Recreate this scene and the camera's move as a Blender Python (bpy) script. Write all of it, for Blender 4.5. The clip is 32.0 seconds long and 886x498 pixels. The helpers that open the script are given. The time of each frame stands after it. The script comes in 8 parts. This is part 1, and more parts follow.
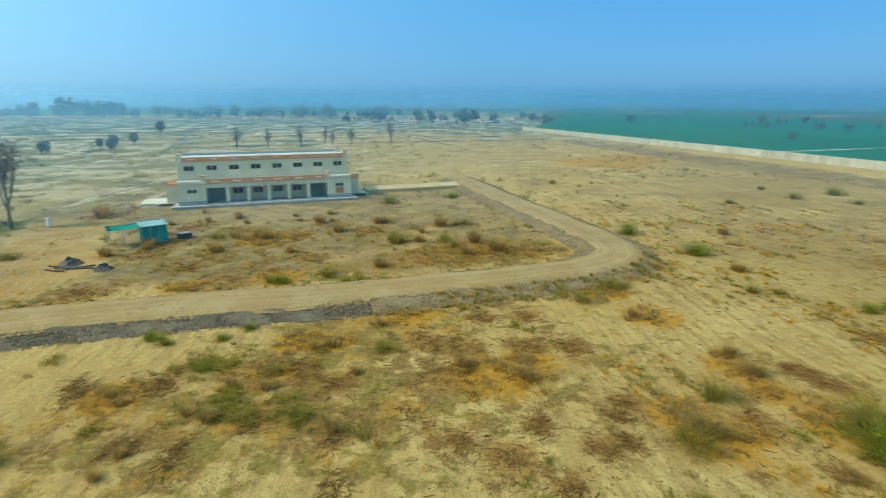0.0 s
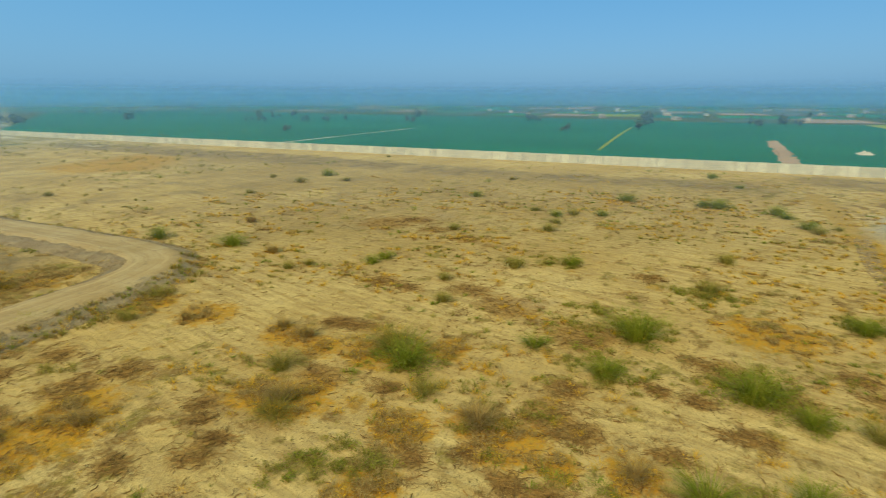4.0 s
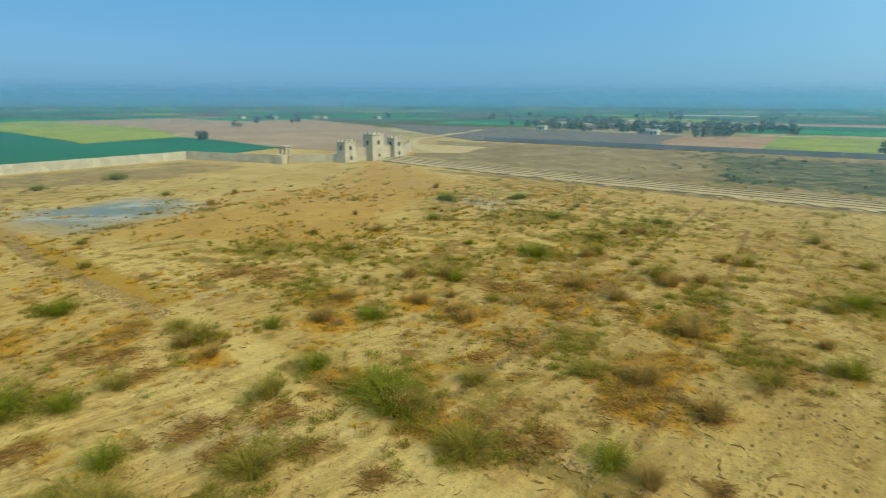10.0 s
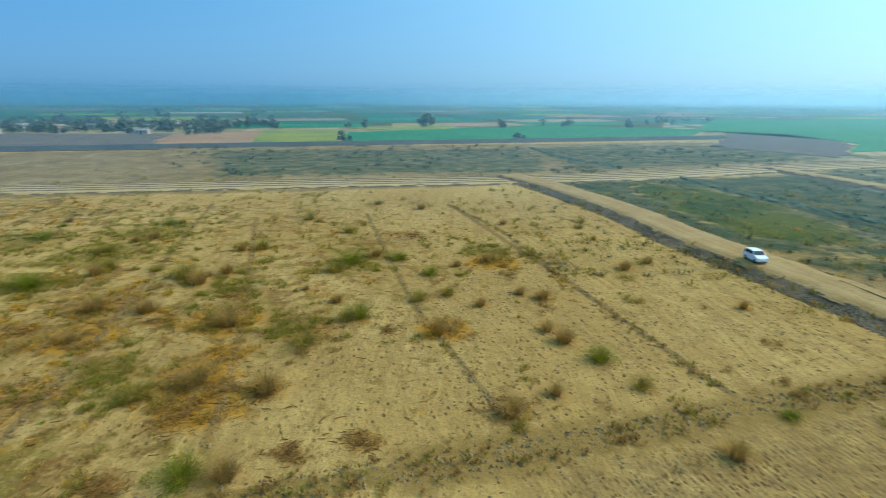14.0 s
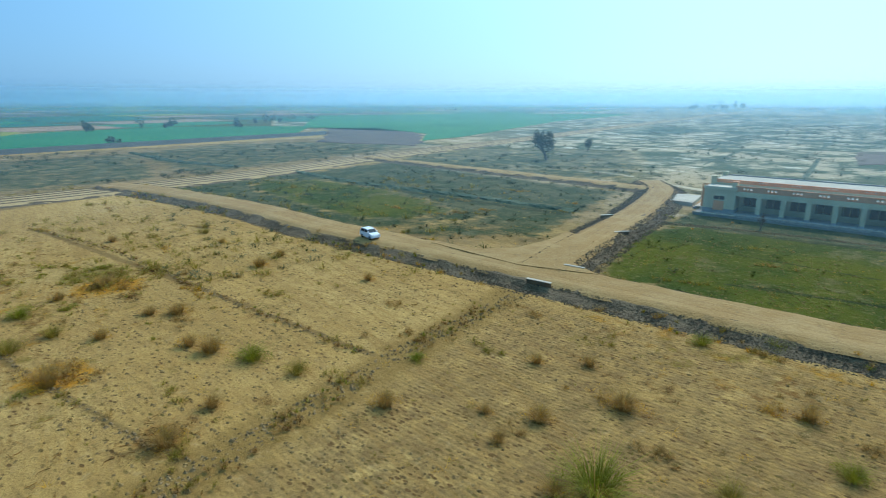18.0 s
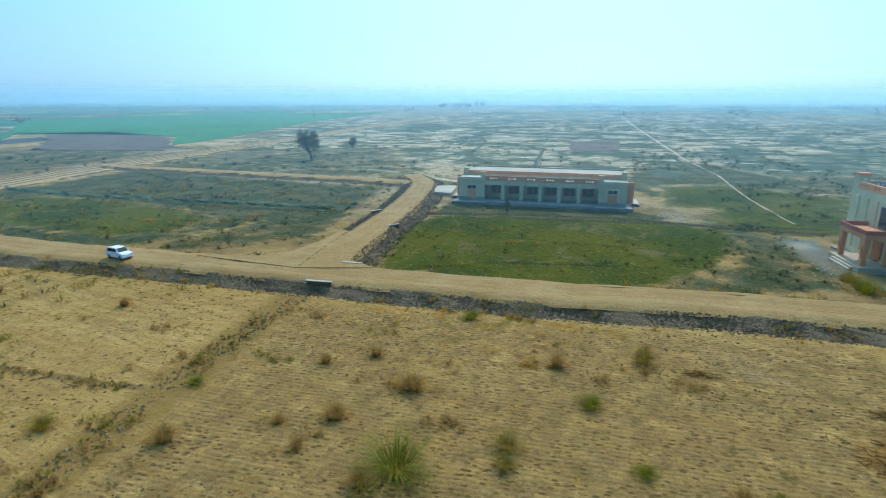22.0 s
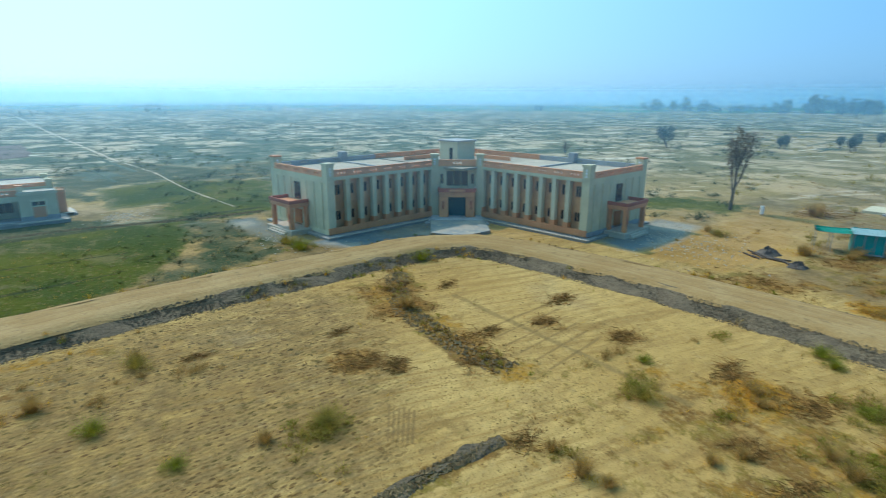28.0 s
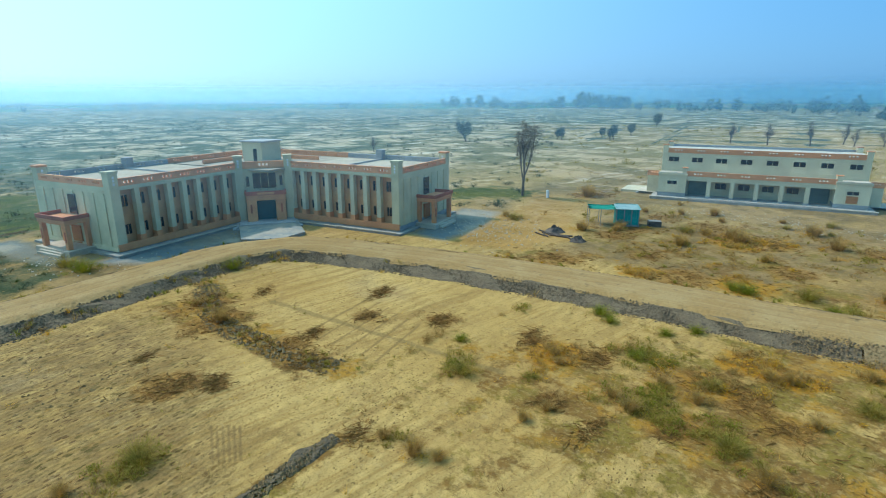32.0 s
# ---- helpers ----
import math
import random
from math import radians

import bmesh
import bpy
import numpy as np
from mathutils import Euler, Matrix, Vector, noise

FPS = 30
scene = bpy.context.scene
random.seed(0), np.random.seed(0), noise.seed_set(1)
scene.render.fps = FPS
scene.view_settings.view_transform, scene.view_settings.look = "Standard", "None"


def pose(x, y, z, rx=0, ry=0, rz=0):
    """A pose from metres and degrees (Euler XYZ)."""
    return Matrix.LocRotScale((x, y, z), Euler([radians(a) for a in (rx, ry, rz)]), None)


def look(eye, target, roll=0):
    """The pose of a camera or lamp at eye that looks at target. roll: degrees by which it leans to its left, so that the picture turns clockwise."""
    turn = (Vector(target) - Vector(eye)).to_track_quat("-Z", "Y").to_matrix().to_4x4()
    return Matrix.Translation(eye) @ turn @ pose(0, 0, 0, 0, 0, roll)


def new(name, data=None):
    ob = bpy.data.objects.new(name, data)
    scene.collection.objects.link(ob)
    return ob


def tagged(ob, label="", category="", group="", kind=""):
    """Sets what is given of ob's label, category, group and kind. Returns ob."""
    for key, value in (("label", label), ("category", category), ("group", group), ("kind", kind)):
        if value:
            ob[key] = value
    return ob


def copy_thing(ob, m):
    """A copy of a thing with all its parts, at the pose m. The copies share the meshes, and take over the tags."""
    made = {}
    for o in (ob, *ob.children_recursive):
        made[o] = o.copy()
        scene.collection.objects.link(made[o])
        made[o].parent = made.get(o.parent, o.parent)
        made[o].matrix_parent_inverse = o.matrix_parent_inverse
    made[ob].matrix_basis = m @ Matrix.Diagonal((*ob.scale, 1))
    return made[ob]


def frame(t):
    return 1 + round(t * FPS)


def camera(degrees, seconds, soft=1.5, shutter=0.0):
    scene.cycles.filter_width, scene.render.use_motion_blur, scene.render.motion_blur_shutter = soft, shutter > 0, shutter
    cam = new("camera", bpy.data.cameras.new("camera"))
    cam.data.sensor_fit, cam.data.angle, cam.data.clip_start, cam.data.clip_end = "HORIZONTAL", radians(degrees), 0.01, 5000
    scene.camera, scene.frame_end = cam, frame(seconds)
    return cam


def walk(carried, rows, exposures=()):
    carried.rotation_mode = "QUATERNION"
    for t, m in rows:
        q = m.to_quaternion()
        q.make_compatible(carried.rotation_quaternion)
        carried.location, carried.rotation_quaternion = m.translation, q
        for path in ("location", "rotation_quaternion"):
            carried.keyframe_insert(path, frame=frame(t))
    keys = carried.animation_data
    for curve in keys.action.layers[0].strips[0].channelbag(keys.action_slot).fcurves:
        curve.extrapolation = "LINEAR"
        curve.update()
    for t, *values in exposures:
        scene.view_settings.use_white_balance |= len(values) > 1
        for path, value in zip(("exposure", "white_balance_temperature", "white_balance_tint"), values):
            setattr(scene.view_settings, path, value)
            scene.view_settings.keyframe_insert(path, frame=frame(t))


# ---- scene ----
cam = camera(77.97, 32.0, soft=1.05, shutter=0.5)
walk(cam, [
    (0.0, pose(0.000, 0.000, 20.501, 75.03, -0.10, 0.00)),
    (0.5, pose(-0.101, -0.191, 20.526, 74.95, -0.04, -6.28)),
    (1.0, pose(-0.193, -0.321, 20.593, 74.87, 0.03, -12.79)),
    (1.5, pose(-0.266, -0.500, 20.672, 74.78, 0.08, -18.34)),
    (2.0, pose(-0.345, -0.692, 20.733, 74.69, 0.14, -24.70)),
    (2.5, pose(-0.409, -0.871, 20.752, 74.64, 0.14, -30.41)),
    (3.0, pose(-0.532, -0.948, 20.719, 74.61, 0.11, -36.33)),
    (3.5, pose(-0.690, -0.928, 20.663, 74.62, 0.05, -41.84)),
    (5.5, pose(-1.900, 0.431, 20.076, 75.13, -0.30, -67.04)),
    (6.0, pose(-2.126, 0.545, 20.051, 75.14, -0.32, -73.37)),
    (6.5, pose(-2.306, 0.626, 20.043, 75.12, -0.29, -79.84)),
    (7.0, pose(-2.476, 0.725, 20.044, 75.05, -0.21, -86.89)),
    (7.5, pose(-2.596, 0.829, 20.048, 74.99, -0.15, -93.35)),
    (8.0, pose(-2.707, 0.964, 20.045, 74.95, -0.17, -100.20)),
    (8.5, pose(-2.834, 1.150, 20.038, 74.92, -0.22, -106.44)),
    (9.0, pose(-2.935, 1.354, 20.061, 74.92, -0.21, -113.65)),
    (9.5, pose(-2.986, 1.507, 20.059, 74.88, -0.15, -120.06)),
    (10.0, pose(-3.044, 1.575, 20.051, 74.85, -0.17, -126.76)),
    (10.5, pose(-3.164, 1.595, 19.998, 74.83, -0.25, -132.32)),
    (11.0, pose(-3.243, 1.599, 19.960, 74.89, -0.31, -138.58)),
    (11.5, pose(-3.353, 1.619, 19.911, 74.92, -0.32, -144.14)),
    (12.0, pose(-3.388, 1.620, 19.900, 74.95, -0.29, -149.39)),
    (12.5, pose(-3.396, 1.642, 19.897, 74.93, -0.29, -155.11)),
    (13.0, pose(-3.437, 1.723, 19.899, 74.88, -0.28, -161.75)),
    (13.5, pose(-3.410, 1.877, 19.960, 74.83, -0.26, -168.31)),
    (14.0, pose(-3.338, 2.041, 20.022, 74.77, -0.22, -175.63)),
    (14.5, pose(-3.312, 2.176, 20.079, 74.76, -0.18, -181.70)),
    (15.0, pose(-3.283, 2.305, 20.089, 74.73, -0.16, -187.70)),
    (15.5, pose(-3.266, 2.337, 20.058, 74.71, -0.16, -192.92)),
    (17.5, pose(-3.264, 2.584, 19.881, 74.82, -0.13, -209.92)),
    (18.0, pose(-3.240, 2.629, 19.860, 74.79, -0.09, -214.06)),
    (18.5, pose(-3.182, 2.692, 19.862, 74.78, -0.06, -217.38)),
    (19.0, pose(-3.108, 2.739, 19.869, 74.79, -0.03, -220.39)),
    (19.5, pose(-3.055, 2.781, 19.872, 74.82, -0.01, -222.93)),
    (20.0, pose(-3.027, 2.811, 19.858, 74.83, 0.03, -225.96)),
    (20.5, pose(-3.017, 2.856, 19.849, 74.82, 0.04, -228.79)),
    (21.0, pose(-2.977, 2.907, 19.866, 74.82, 0.03, -230.93)),
    (21.5, pose(-2.889, 2.977, 19.922, 74.79, 0.01, -234.00)),
    (22.0, pose(-2.768, 3.075, 20.001, 74.73, -0.02, -237.97)),
    (22.5, pose(-2.653, 3.161, 20.096, 74.71, -0.08, -241.66)),
    (23.0, pose(-2.576, 3.181, 20.128, 74.70, -0.09, -245.56)),
    (23.5, pose(-2.544, 3.153, 20.084, 74.69, -0.08, -249.98)),
    (24.0, pose(-2.481, 3.114, 20.007, 74.69, -0.06, -254.26)),
    (24.5, pose(-2.398, 3.044, 19.939, 74.71, -0.05, -258.36)),
    (26.5, pose(-1.171, 2.566, 19.725, 74.88, -0.12, -276.11)),
    (27.0, pose(-1.163, 2.507, 19.617, 74.83, -0.18, -281.21)),
    (27.5, pose(-1.177, 2.427, 19.519, 74.78, -0.20, -286.59)),
    (28.0, pose(-1.238, 2.377, 19.452, 74.72, -0.19, -292.71)),
    (28.5, pose(-1.240, 2.354, 19.422, 74.68, -0.18, -297.96)),
    (29.0, pose(-1.203, 2.370, 19.422, 74.66, -0.15, -301.49)),
    (29.5, pose(-1.130, 2.385, 19.428, 74.63, -0.11, -303.81)),
    (30.0, pose(-1.069, 2.385, 19.446, 74.59, -0.08, -305.85)),
    (30.5, pose(-0.980, 2.349, 19.465, 74.57, -0.05, -307.92)),
    (31.0, pose(-0.847, 2.305, 19.494, 74.54, -0.02, -309.71)),
    (31.5, pose(-0.699, 2.269, 19.533, 74.53, 0.03, -310.95)),
    (32.0, pose(-0.556, 2.248, 19.565, 74.50, 0.09, -312.25)),
], [(0, 0.08, 5700, 9), (3, 0.04, 6350, 11), (6, 0.03, 7000, 13), (9, 0.03, 6800, 12), (11, 0.0, 6200, 9), (13, -0.02, 5800, 11), (15.5, -0.18, 5600, 13), (19, -0.2, 5500, 17), (23, -0.2, 5500, 17), (26, -0.18, 5450, 16), (28, -0.08, 5450, 15), (32, 0.03, 5500, 14)])

# ---- world and light ----
SUN_AZ, SUN_EL = 198.0, 47.0
world = bpy.data.worlds.new("hazy_sky")
scene.world = world
world.use_nodes = True
wn, wl = world.node_tree.nodes, world.node_tree.links
sky = wn.new("ShaderNodeTexSky")
sky.sky_type = "NISHITA"
sky.sun_disc = False
sky.sun_elevation = radians(SUN_EL)
sky.sun_rotation = radians(90 - SUN_AZ)
sky.air_density, sky.dust_density, sky.ozone_density = 1.0, 1.6, 3.0
sky.altitude = 60
wl.new(sky.outputs[0], wn["Background"].inputs[0])
wn["Background"].inputs[1].default_value = 0.045
dusty = wn.new("ShaderNodeBackground")  # even blue glow of the dusty air, all round
dusty.inputs[0].default_value = (0.009, 0.207, 0.43, 1)
whole = wn.new("ShaderNodeAddShader")
wl.new(wn["Background"].outputs[0], whole.inputs[0])
wl.new(dusty.outputs[0], whole.inputs[1])
aureole = wn.new("ShaderNodeBackground")  # wide glow of the dust round the sun
aureole.inputs[0].default_value = (0.86, 1.26, 1.04, 1)
way, toward = wn.new("ShaderNodeTexCoord"), wn.new("ShaderNodeVectorMath")
toward.operation = "DOT_PRODUCT"
toward.inputs[1].default_value = (math.cos(radians(SUN_AZ)) * math.cos(radians(SUN_EL)), math.sin(radians(SUN_AZ)) * math.cos(radians(SUN_EL)), math.sin(radians(SUN_EL)))
wl.new(way.outputs["Generated"], toward.inputs[0])
half, power = wn.new("ShaderNodeMath"), wn.new("ShaderNodeMath")
half.operation, half.inputs[1].default_value, half.inputs[2].default_value = "MULTIPLY_ADD", 0.5, 0.5
power.operation, power.inputs[1].default_value = "POWER", 3.5
wl.new(toward.outputs["Value"], half.inputs[0])
wl.new(half.outputs[0], power.inputs[0])
wl.new(power.outputs[0], aureole.inputs[1])
glow = wn.new("ShaderNodeAddShader")
wl.new(whole.outputs[0], glow.inputs[0])
wl.new(aureole.outputs[0], glow.inputs[1])
wl.new(glow.outputs[0], wn["World Output"].inputs[0])
sun_data = bpy.data.lights.new("sun", "SUN")
sun_data.energy, sun_data.angle, sun_data.color = 3.05, radians(1.2), (1.0, 0.855, 0.67)
sun = new("sun", sun_data)
sun.matrix_world = look((0, 0, 60), (-math.cos(radians(SUN_AZ)) * math.cos(radians(SUN_EL)), -math.sin(radians(SUN_AZ)) * math.cos(radians(SUN_EL)), 60 - math.sin(radians(SUN_EL))))


# ---- materials ----
def material(name, base, second=None, rough=0.85, scale=1.0, fine=12.0, bump=0.25, third=None, spread=0.12, metal=0.0, patch=(0.42, 0.62), spec=0.3, island=False, thin=0.0):
    """Two colours in soft patches, a third in specks, a fine grain over both and a shift from object to object."""
    m = bpy.data.materials.new(name)
    m.use_nodes = True
    n, l = m.node_tree.nodes, m.node_tree.links
    b = n["Principled BSDF"]
    b.inputs["Roughness"].default_value, b.inputs["Metallic"].default_value = rough, metal
    b.inputs["Specular IOR Level"].default_value = spec
    place = n.new("ShaderNodeNewGeometry")

    def noise_at(size, detail, mid, wide):
        t = n.new("ShaderNodeTexNoise")
        t.inputs["Scale"].default_value, t.inputs["Detail"].default_value = size, detail
        t.inputs["Roughness"].default_value = 0.62
        l.new(place.outputs["Position"], t.inputs["Vector"])
        r = n.new("ShaderNodeMapRange")
        r.inputs[1].default_value, r.inputs[2].default_value = mid, wide
        l.new(t.outputs[0], r.inputs[0])
        return t, r

    def mixed(fac, a, c):
        x = n.new("ShaderNodeMix")
        x.data_type = "RGBA"
        if fac is not None:
            l.new(fac, x.inputs[0])
        for sock, v in ((x.inputs[6], a), (x.inputs[7], c)):
            if isinstance(v, tuple):
                sock.default_value = (*v, 1)
            else:
                l.new(v, sock)
        return x.outputs[2]

    second = second or tuple(c * 0.78 for c in base)
    _, big = noise_at(scale, 5.0, *patch)
    col = mixed(big.outputs[0], base, second)
    if third:
        _, specks = noise_at(scale * 3.7, 4.0, 0.58, 0.68)
        col = mixed(specks.outputs[0], col, third)
    grain, _ = noise_at(fine, 3.0, 0, 1)
    hsv = n.new("ShaderNodeHueSaturation")
    l.new(col, hsv.inputs["Color"])
    obj = n.new("ShaderNodeObjectInfo")
    a1 = n.new("ShaderNodeMath")
    a1.operation = "MULTIPLY_ADD"
    l.new(place.outputs["Random Per Island"] if island else obj.outputs["Random"], a1.inputs[0])
    a1.inputs[1].default_value, a1.inputs[2].default_value = spread * 2, 1 - spread - 0.2
    a2 = n.new("ShaderNodeMath")
    a2.operation = "MULTIPLY_ADD"
    l.new(grain.outputs[0], a2.inputs[0])
    a2.inputs[1].default_value = 0.4
    l.new(a1.outputs[0], a2.inputs[2])
    l.new(a2.outputs[0], hsv.inputs["Value"])
    l.new(hsv.outputs[0], b.inputs["Base Color"])
    if bump:
        bp = n.new("ShaderNodeBump")
        bp.inputs["Strength"].default_value = bump
        bp.inputs["Distance"].default_value = 1.0 / fine
        l.new(grain.outputs[0], bp.inputs["Height"])
        l.new(bp.outputs[0], b.inputs["Normal"])
    if thin:  # thin leaves and stems let some light through
        through_leaf, both = n.new("ShaderNodeBsdfTranslucent"), n.new("ShaderNodeMixShader")
        l.new(hsv.outputs[0], through_leaf.inputs[0])
        both.inputs[0].default_value = thin
        l.new(b.outputs[0], both.inputs[1])
        l.new(through_leaf.outputs[0], both.inputs[2])
        l.new(both.outputs[0], n["Material Output"].inputs[0])
    return m


def ground_material():
    """Sandy saline earth: pale crust, tan sand, brown litter patches, old furrows, dark small weeds and clods."""
    m = bpy.data.materials.new("sandy_earth")
    m.use_nodes = True
    n, l = m.node_tree.nodes, m.node_tree.links
    b = n["Principled BSDF"]
    b.inputs["Roughness"].default_value = 0.95
    b.inputs["Specular IOR Level"].default_value = 0.1
    g = n.new("ShaderNodeNewGeometry")

    def noi(size, detail, lo, hi, rough=0.6, stretch=None, turn=0.0):
        t = n.new("ShaderNodeTexNoise")
        t.inputs["Scale"].default_value, t.inputs["Detail"].default_value, t.inputs["Roughness"].default_value = size, detail, rough
        src = g.outputs["Position"]
        if stretch:
            mp = n.new("ShaderNodeMapping")
            mp.inputs["Rotation"].default_value[2] = radians(turn)
            mp.inputs["Scale"].default_value = (*stretch, 1)
            l.new(src, mp.inputs[0])
            src = mp.outputs[0]
        l.new(src, t.inputs["Vector"])
        r = n.new("ShaderNodeMapRange")
        r.interpolation_type = "SMOOTHSTEP"
        r.inputs[1].default_value, r.inputs[2].default_value = lo, hi
        l.new(t.outputs[0], r.inputs[0])
        return r.outputs[0]

    def mix(fac, a, c):
        x = n.new("ShaderNodeMix")
        x.data_type = "RGBA"
        l.new(fac, x.inputs[0])
        for sock, v in ((x.inputs[6], a), (x.inputs[7], c)):
            if isinstance(v, tuple):
                sock.default_value = (*v, 1)
            else:
                l.new(v, sock)
        return x.outputs[2]

    def times(a, c):
        x = n.new("ShaderNodeMath")
        x.operation = "MULTIPLY"
        for sock, v in zip(x.inputs, (a, c)):
            if isinstance(v, float):
                sock.default_value = v
            else:
                l.new(v, sock)
        return x.outputs[0]

    def cover(name, fac_noise, gain=3.0):
        """Where the mapped cover and a noise together pass a threshold."""
        at = n.new("ShaderNodeAttribute")
        at.attribute_name = name
        x = n.new("ShaderNodeMath")
        x.operation = "MULTIPLY_ADD"
        l.new(fac_noise, x.inputs[0])
        x.inputs[1].default_value = 0.9
        l.new(at.outputs["Fac"], x.inputs[2])
        y = n.new("ShaderNodeMath")
        y.operation, y.use_clamp = "MULTIPLY_ADD", True
        l.new(x.outputs[0], y.inputs[0])
        y.inputs[1].default_value, y.inputs[2].default_value = gain, -0.78 * gain
        return y.outputs[0]

    def rotated(turn):
        mp = n.new("ShaderNodeMapping")
        mp.inputs["Rotation"].default_value[2] = radians(turn)
        l.new(g.outputs["Position"], mp.inputs[0])
        return mp.outputs[0]

    def furrows(turn, spacing, bend):
        """Even plough lines, a little wavy."""
        w = n.new("ShaderNodeTexWave")
        w.bands_direction = "X"
        w.inputs["Scale"].default_value = 0.314 / spacing
        w.inputs["Distortion"].default_value, w.inputs["Detail"].default_value, w.inputs["Detail Scale"].default_value = bend, 4, 0.6
        l.new(rotated(turn), w.inputs["Vector"])
        return w.outputs["Fac"]

    def dots(turn, size, lo, hi):
        """Small tufts and clods, each at its own spot along the furrows."""
        v = n.new("ShaderNodeTexVoronoi")
        v.inputs["Scale"].default_value, v.inputs["Randomness"].default_value = size, 0.85
        long_dots = n.new("ShaderNodeMapping")
        long_dots.inputs["Scale"].default_value = (1.5, 0.75, 1)
        l.new(rotated(turn), long_dots.inputs[0])
        l.new(long_dots.outputs[0], v.inputs["Vector"])
        r = n.new("ShaderNodeMapRange")
        r.inputs[1].default_value, r.inputs[2].default_value, r.inputs[3].default_value, r.inputs[4].default_value = lo, hi, 1.0, 0.0
        l.new(v.outputs["Distance"], r.inputs[0])
        return r.outputs[0]

    ragged_edge = n.new("ShaderNodeTexNoise")
    ragged_edge.inputs["Scale"].default_value, ragged_edge.inputs["Detail"].default_value = 0.9, 6
    l.new(g.outputs["Position"], ragged_edge.inputs["Vector"])

    def strip(a, c, wide, soft, ragged=1.2):
        """A straight band between two spots, with a ragged edge."""
        off, mp, sep, across = n.new("ShaderNodeVectorMath"), n.new("ShaderNodeMapping"), n.new("ShaderNodeSeparateXYZ"), n.new("ShaderNodeMath")
        off.operation, off.inputs[1].default_value = "SUBTRACT", (*a, 0)
        l.new(g.outputs["Position"], off.inputs[0])
        mp.inputs["Rotation"].default_value[2] = -math.atan2(c[1] - a[1], c[0] - a[0])
        l.new(off.outputs[0], mp.inputs[0])
        l.new(mp.outputs[0], sep.inputs[0])
        across.operation = "ABSOLUTE"
        l.new(sep.outputs[1], across.inputs[0])
        rough_way = n.new("ShaderNodeMath")
        rough_way.operation, rough_way.inputs[1].default_value = "MULTIPLY_ADD", ragged
        l.new(ragged_edge.outputs[0], rough_way.inputs[0])
        l.new(across.outputs[0], rough_way.inputs[2])
        out = None
        reach = math.dist(a, c)
        for src, lo, hi in ((rough_way.outputs[0], wide + soft + ragged * 0.5, wide - soft + ragged * 0.5), (sep.outputs[0], -soft, soft), (sep.outputs[0], reach + soft, reach - soft)):
            r = n.new("ShaderNodeMapRange")
            r.interpolation_type = "SMOOTHSTEP"
            r.inputs[1].default_value, r.inputs[2].default_value = lo, hi
            l.new(src, r.inputs[0])
            out = r.outputs[0] if out is None else times(out, r.outputs[0])
        return out

    rows_az = -18
    lines = furrows(rows_az, 0.42, 4.0)
    sand = mix(noi(0.045, 6, 0.35, 0.65), (0.445, 0.270, 0.070), (0.56, 0.367, 0.112))
    sand = mix(times(noi(0.5, 6, 0.42, 0.72, 0.68), 0.55), sand, (0.32, 0.185, 0.054))
    tilled = n.new("ShaderNodeAttribute")
    tilled.attribute_name = "tilled"
    old_field = times(noi(0.035, 7, 0.31, 0.43, 0.68), tilled.outputs["Fac"])
    sand = mix(times(times(noi(0.6, 7, 0.30, 0.62, 0.72), 0.85), old_field), sand, (0.205, 0.126, 0.045))
    sand = mix(times(times(lines, 0.52), times(old_field, noi(0.45, 6, 0.36, 0.62, 0.7))), sand, (0.185, 0.115, 0.040))
    sand = mix(times(times(noi(1.0, 4, 0.50, 0.64, stretch=(0.8, 0.04), turn=rows_az), noi(0.02, 3, 0.36, 0.52)), 0.5), sand, (0.28, 0.160, 0.045))
    sand = mix(times(noi(0.30, 7, 0.58, 0.64, 0.70), 0.35), sand, (0.19, 0.110, 0.034))
    tufts = mix(noi(0.3, 4, 0.45, 0.58), (0.120, 0.064, 0.020), (0.125, 0.086, 0.020))
    sand = mix(times(dots(rows_az, 2.0, 0.27, 0.34), times(old_field, noi(0.25, 6, 0.36, 0.46, 0.7))), sand, tufts)
    sand = mix(times(dots(rows_az, 3.4, 0.20, 0.27), noi(0.09, 6, 0.46, 0.60, 0.65)), sand, tufts)
    sand = mix(times(noi(2.4, 5, 0.60, 0.66, 0.65), noi(0.06, 5, 0.40, 0.60)), sand, (0.11, 0.070, 0.022))
    sand = mix(cover("brown", noi(0.1, 7, 0.15, 0.85, 0.7), 2.0), sand, mix(noi(0.22, 7, 0.42, 0.60, 0.7), (0.270, 0.168, 0.062), (0.160, 0.106, 0.042)))
    sand = mix(cover("bare", noi(0.2, 6, 0.1, 0.9), 2.0), sand, mix(noi(0.12, 7, 0.4, 0.62, 0.68), (0.45, 0.245, 0.052), (0.38, 0.205, 0.045)))
    ripple = furrows(rows_az, 1.25, 7.0)
    streaks = noi(1.0, 5, 0.50, 0.60, 0.66, stretch=(2.6, 0.10), turn=rows_az)
    sand = mix(times(times(streaks, noi(0.05, 5, 0.36, 0.56, 0.65)), 0.42), sand, (0.30, 0.165, 0.034))
    sand = mix(times(times(ripple, noi(0.11, 5, 0.34, 0.62, 0.65)), 0.34), sand, (0.235, 0.138, 0.040))
    dotted = n.new("ShaderNodeAttribute")
    dotted.attribute_name = "dotted"
    sand = mix(times(dots(rows_az, 1.35, 0.20, 0.27), times(dotted.outputs["Fac"], noi(0.2, 6, 0.40, 0.50, 0.7))), sand, tufts)
    weeds = mix(noi(0.14, 6, 0.44, 0.54, 0.6), (0.185, 0.088, 0.016), (0.19, 0.130, 0.016))
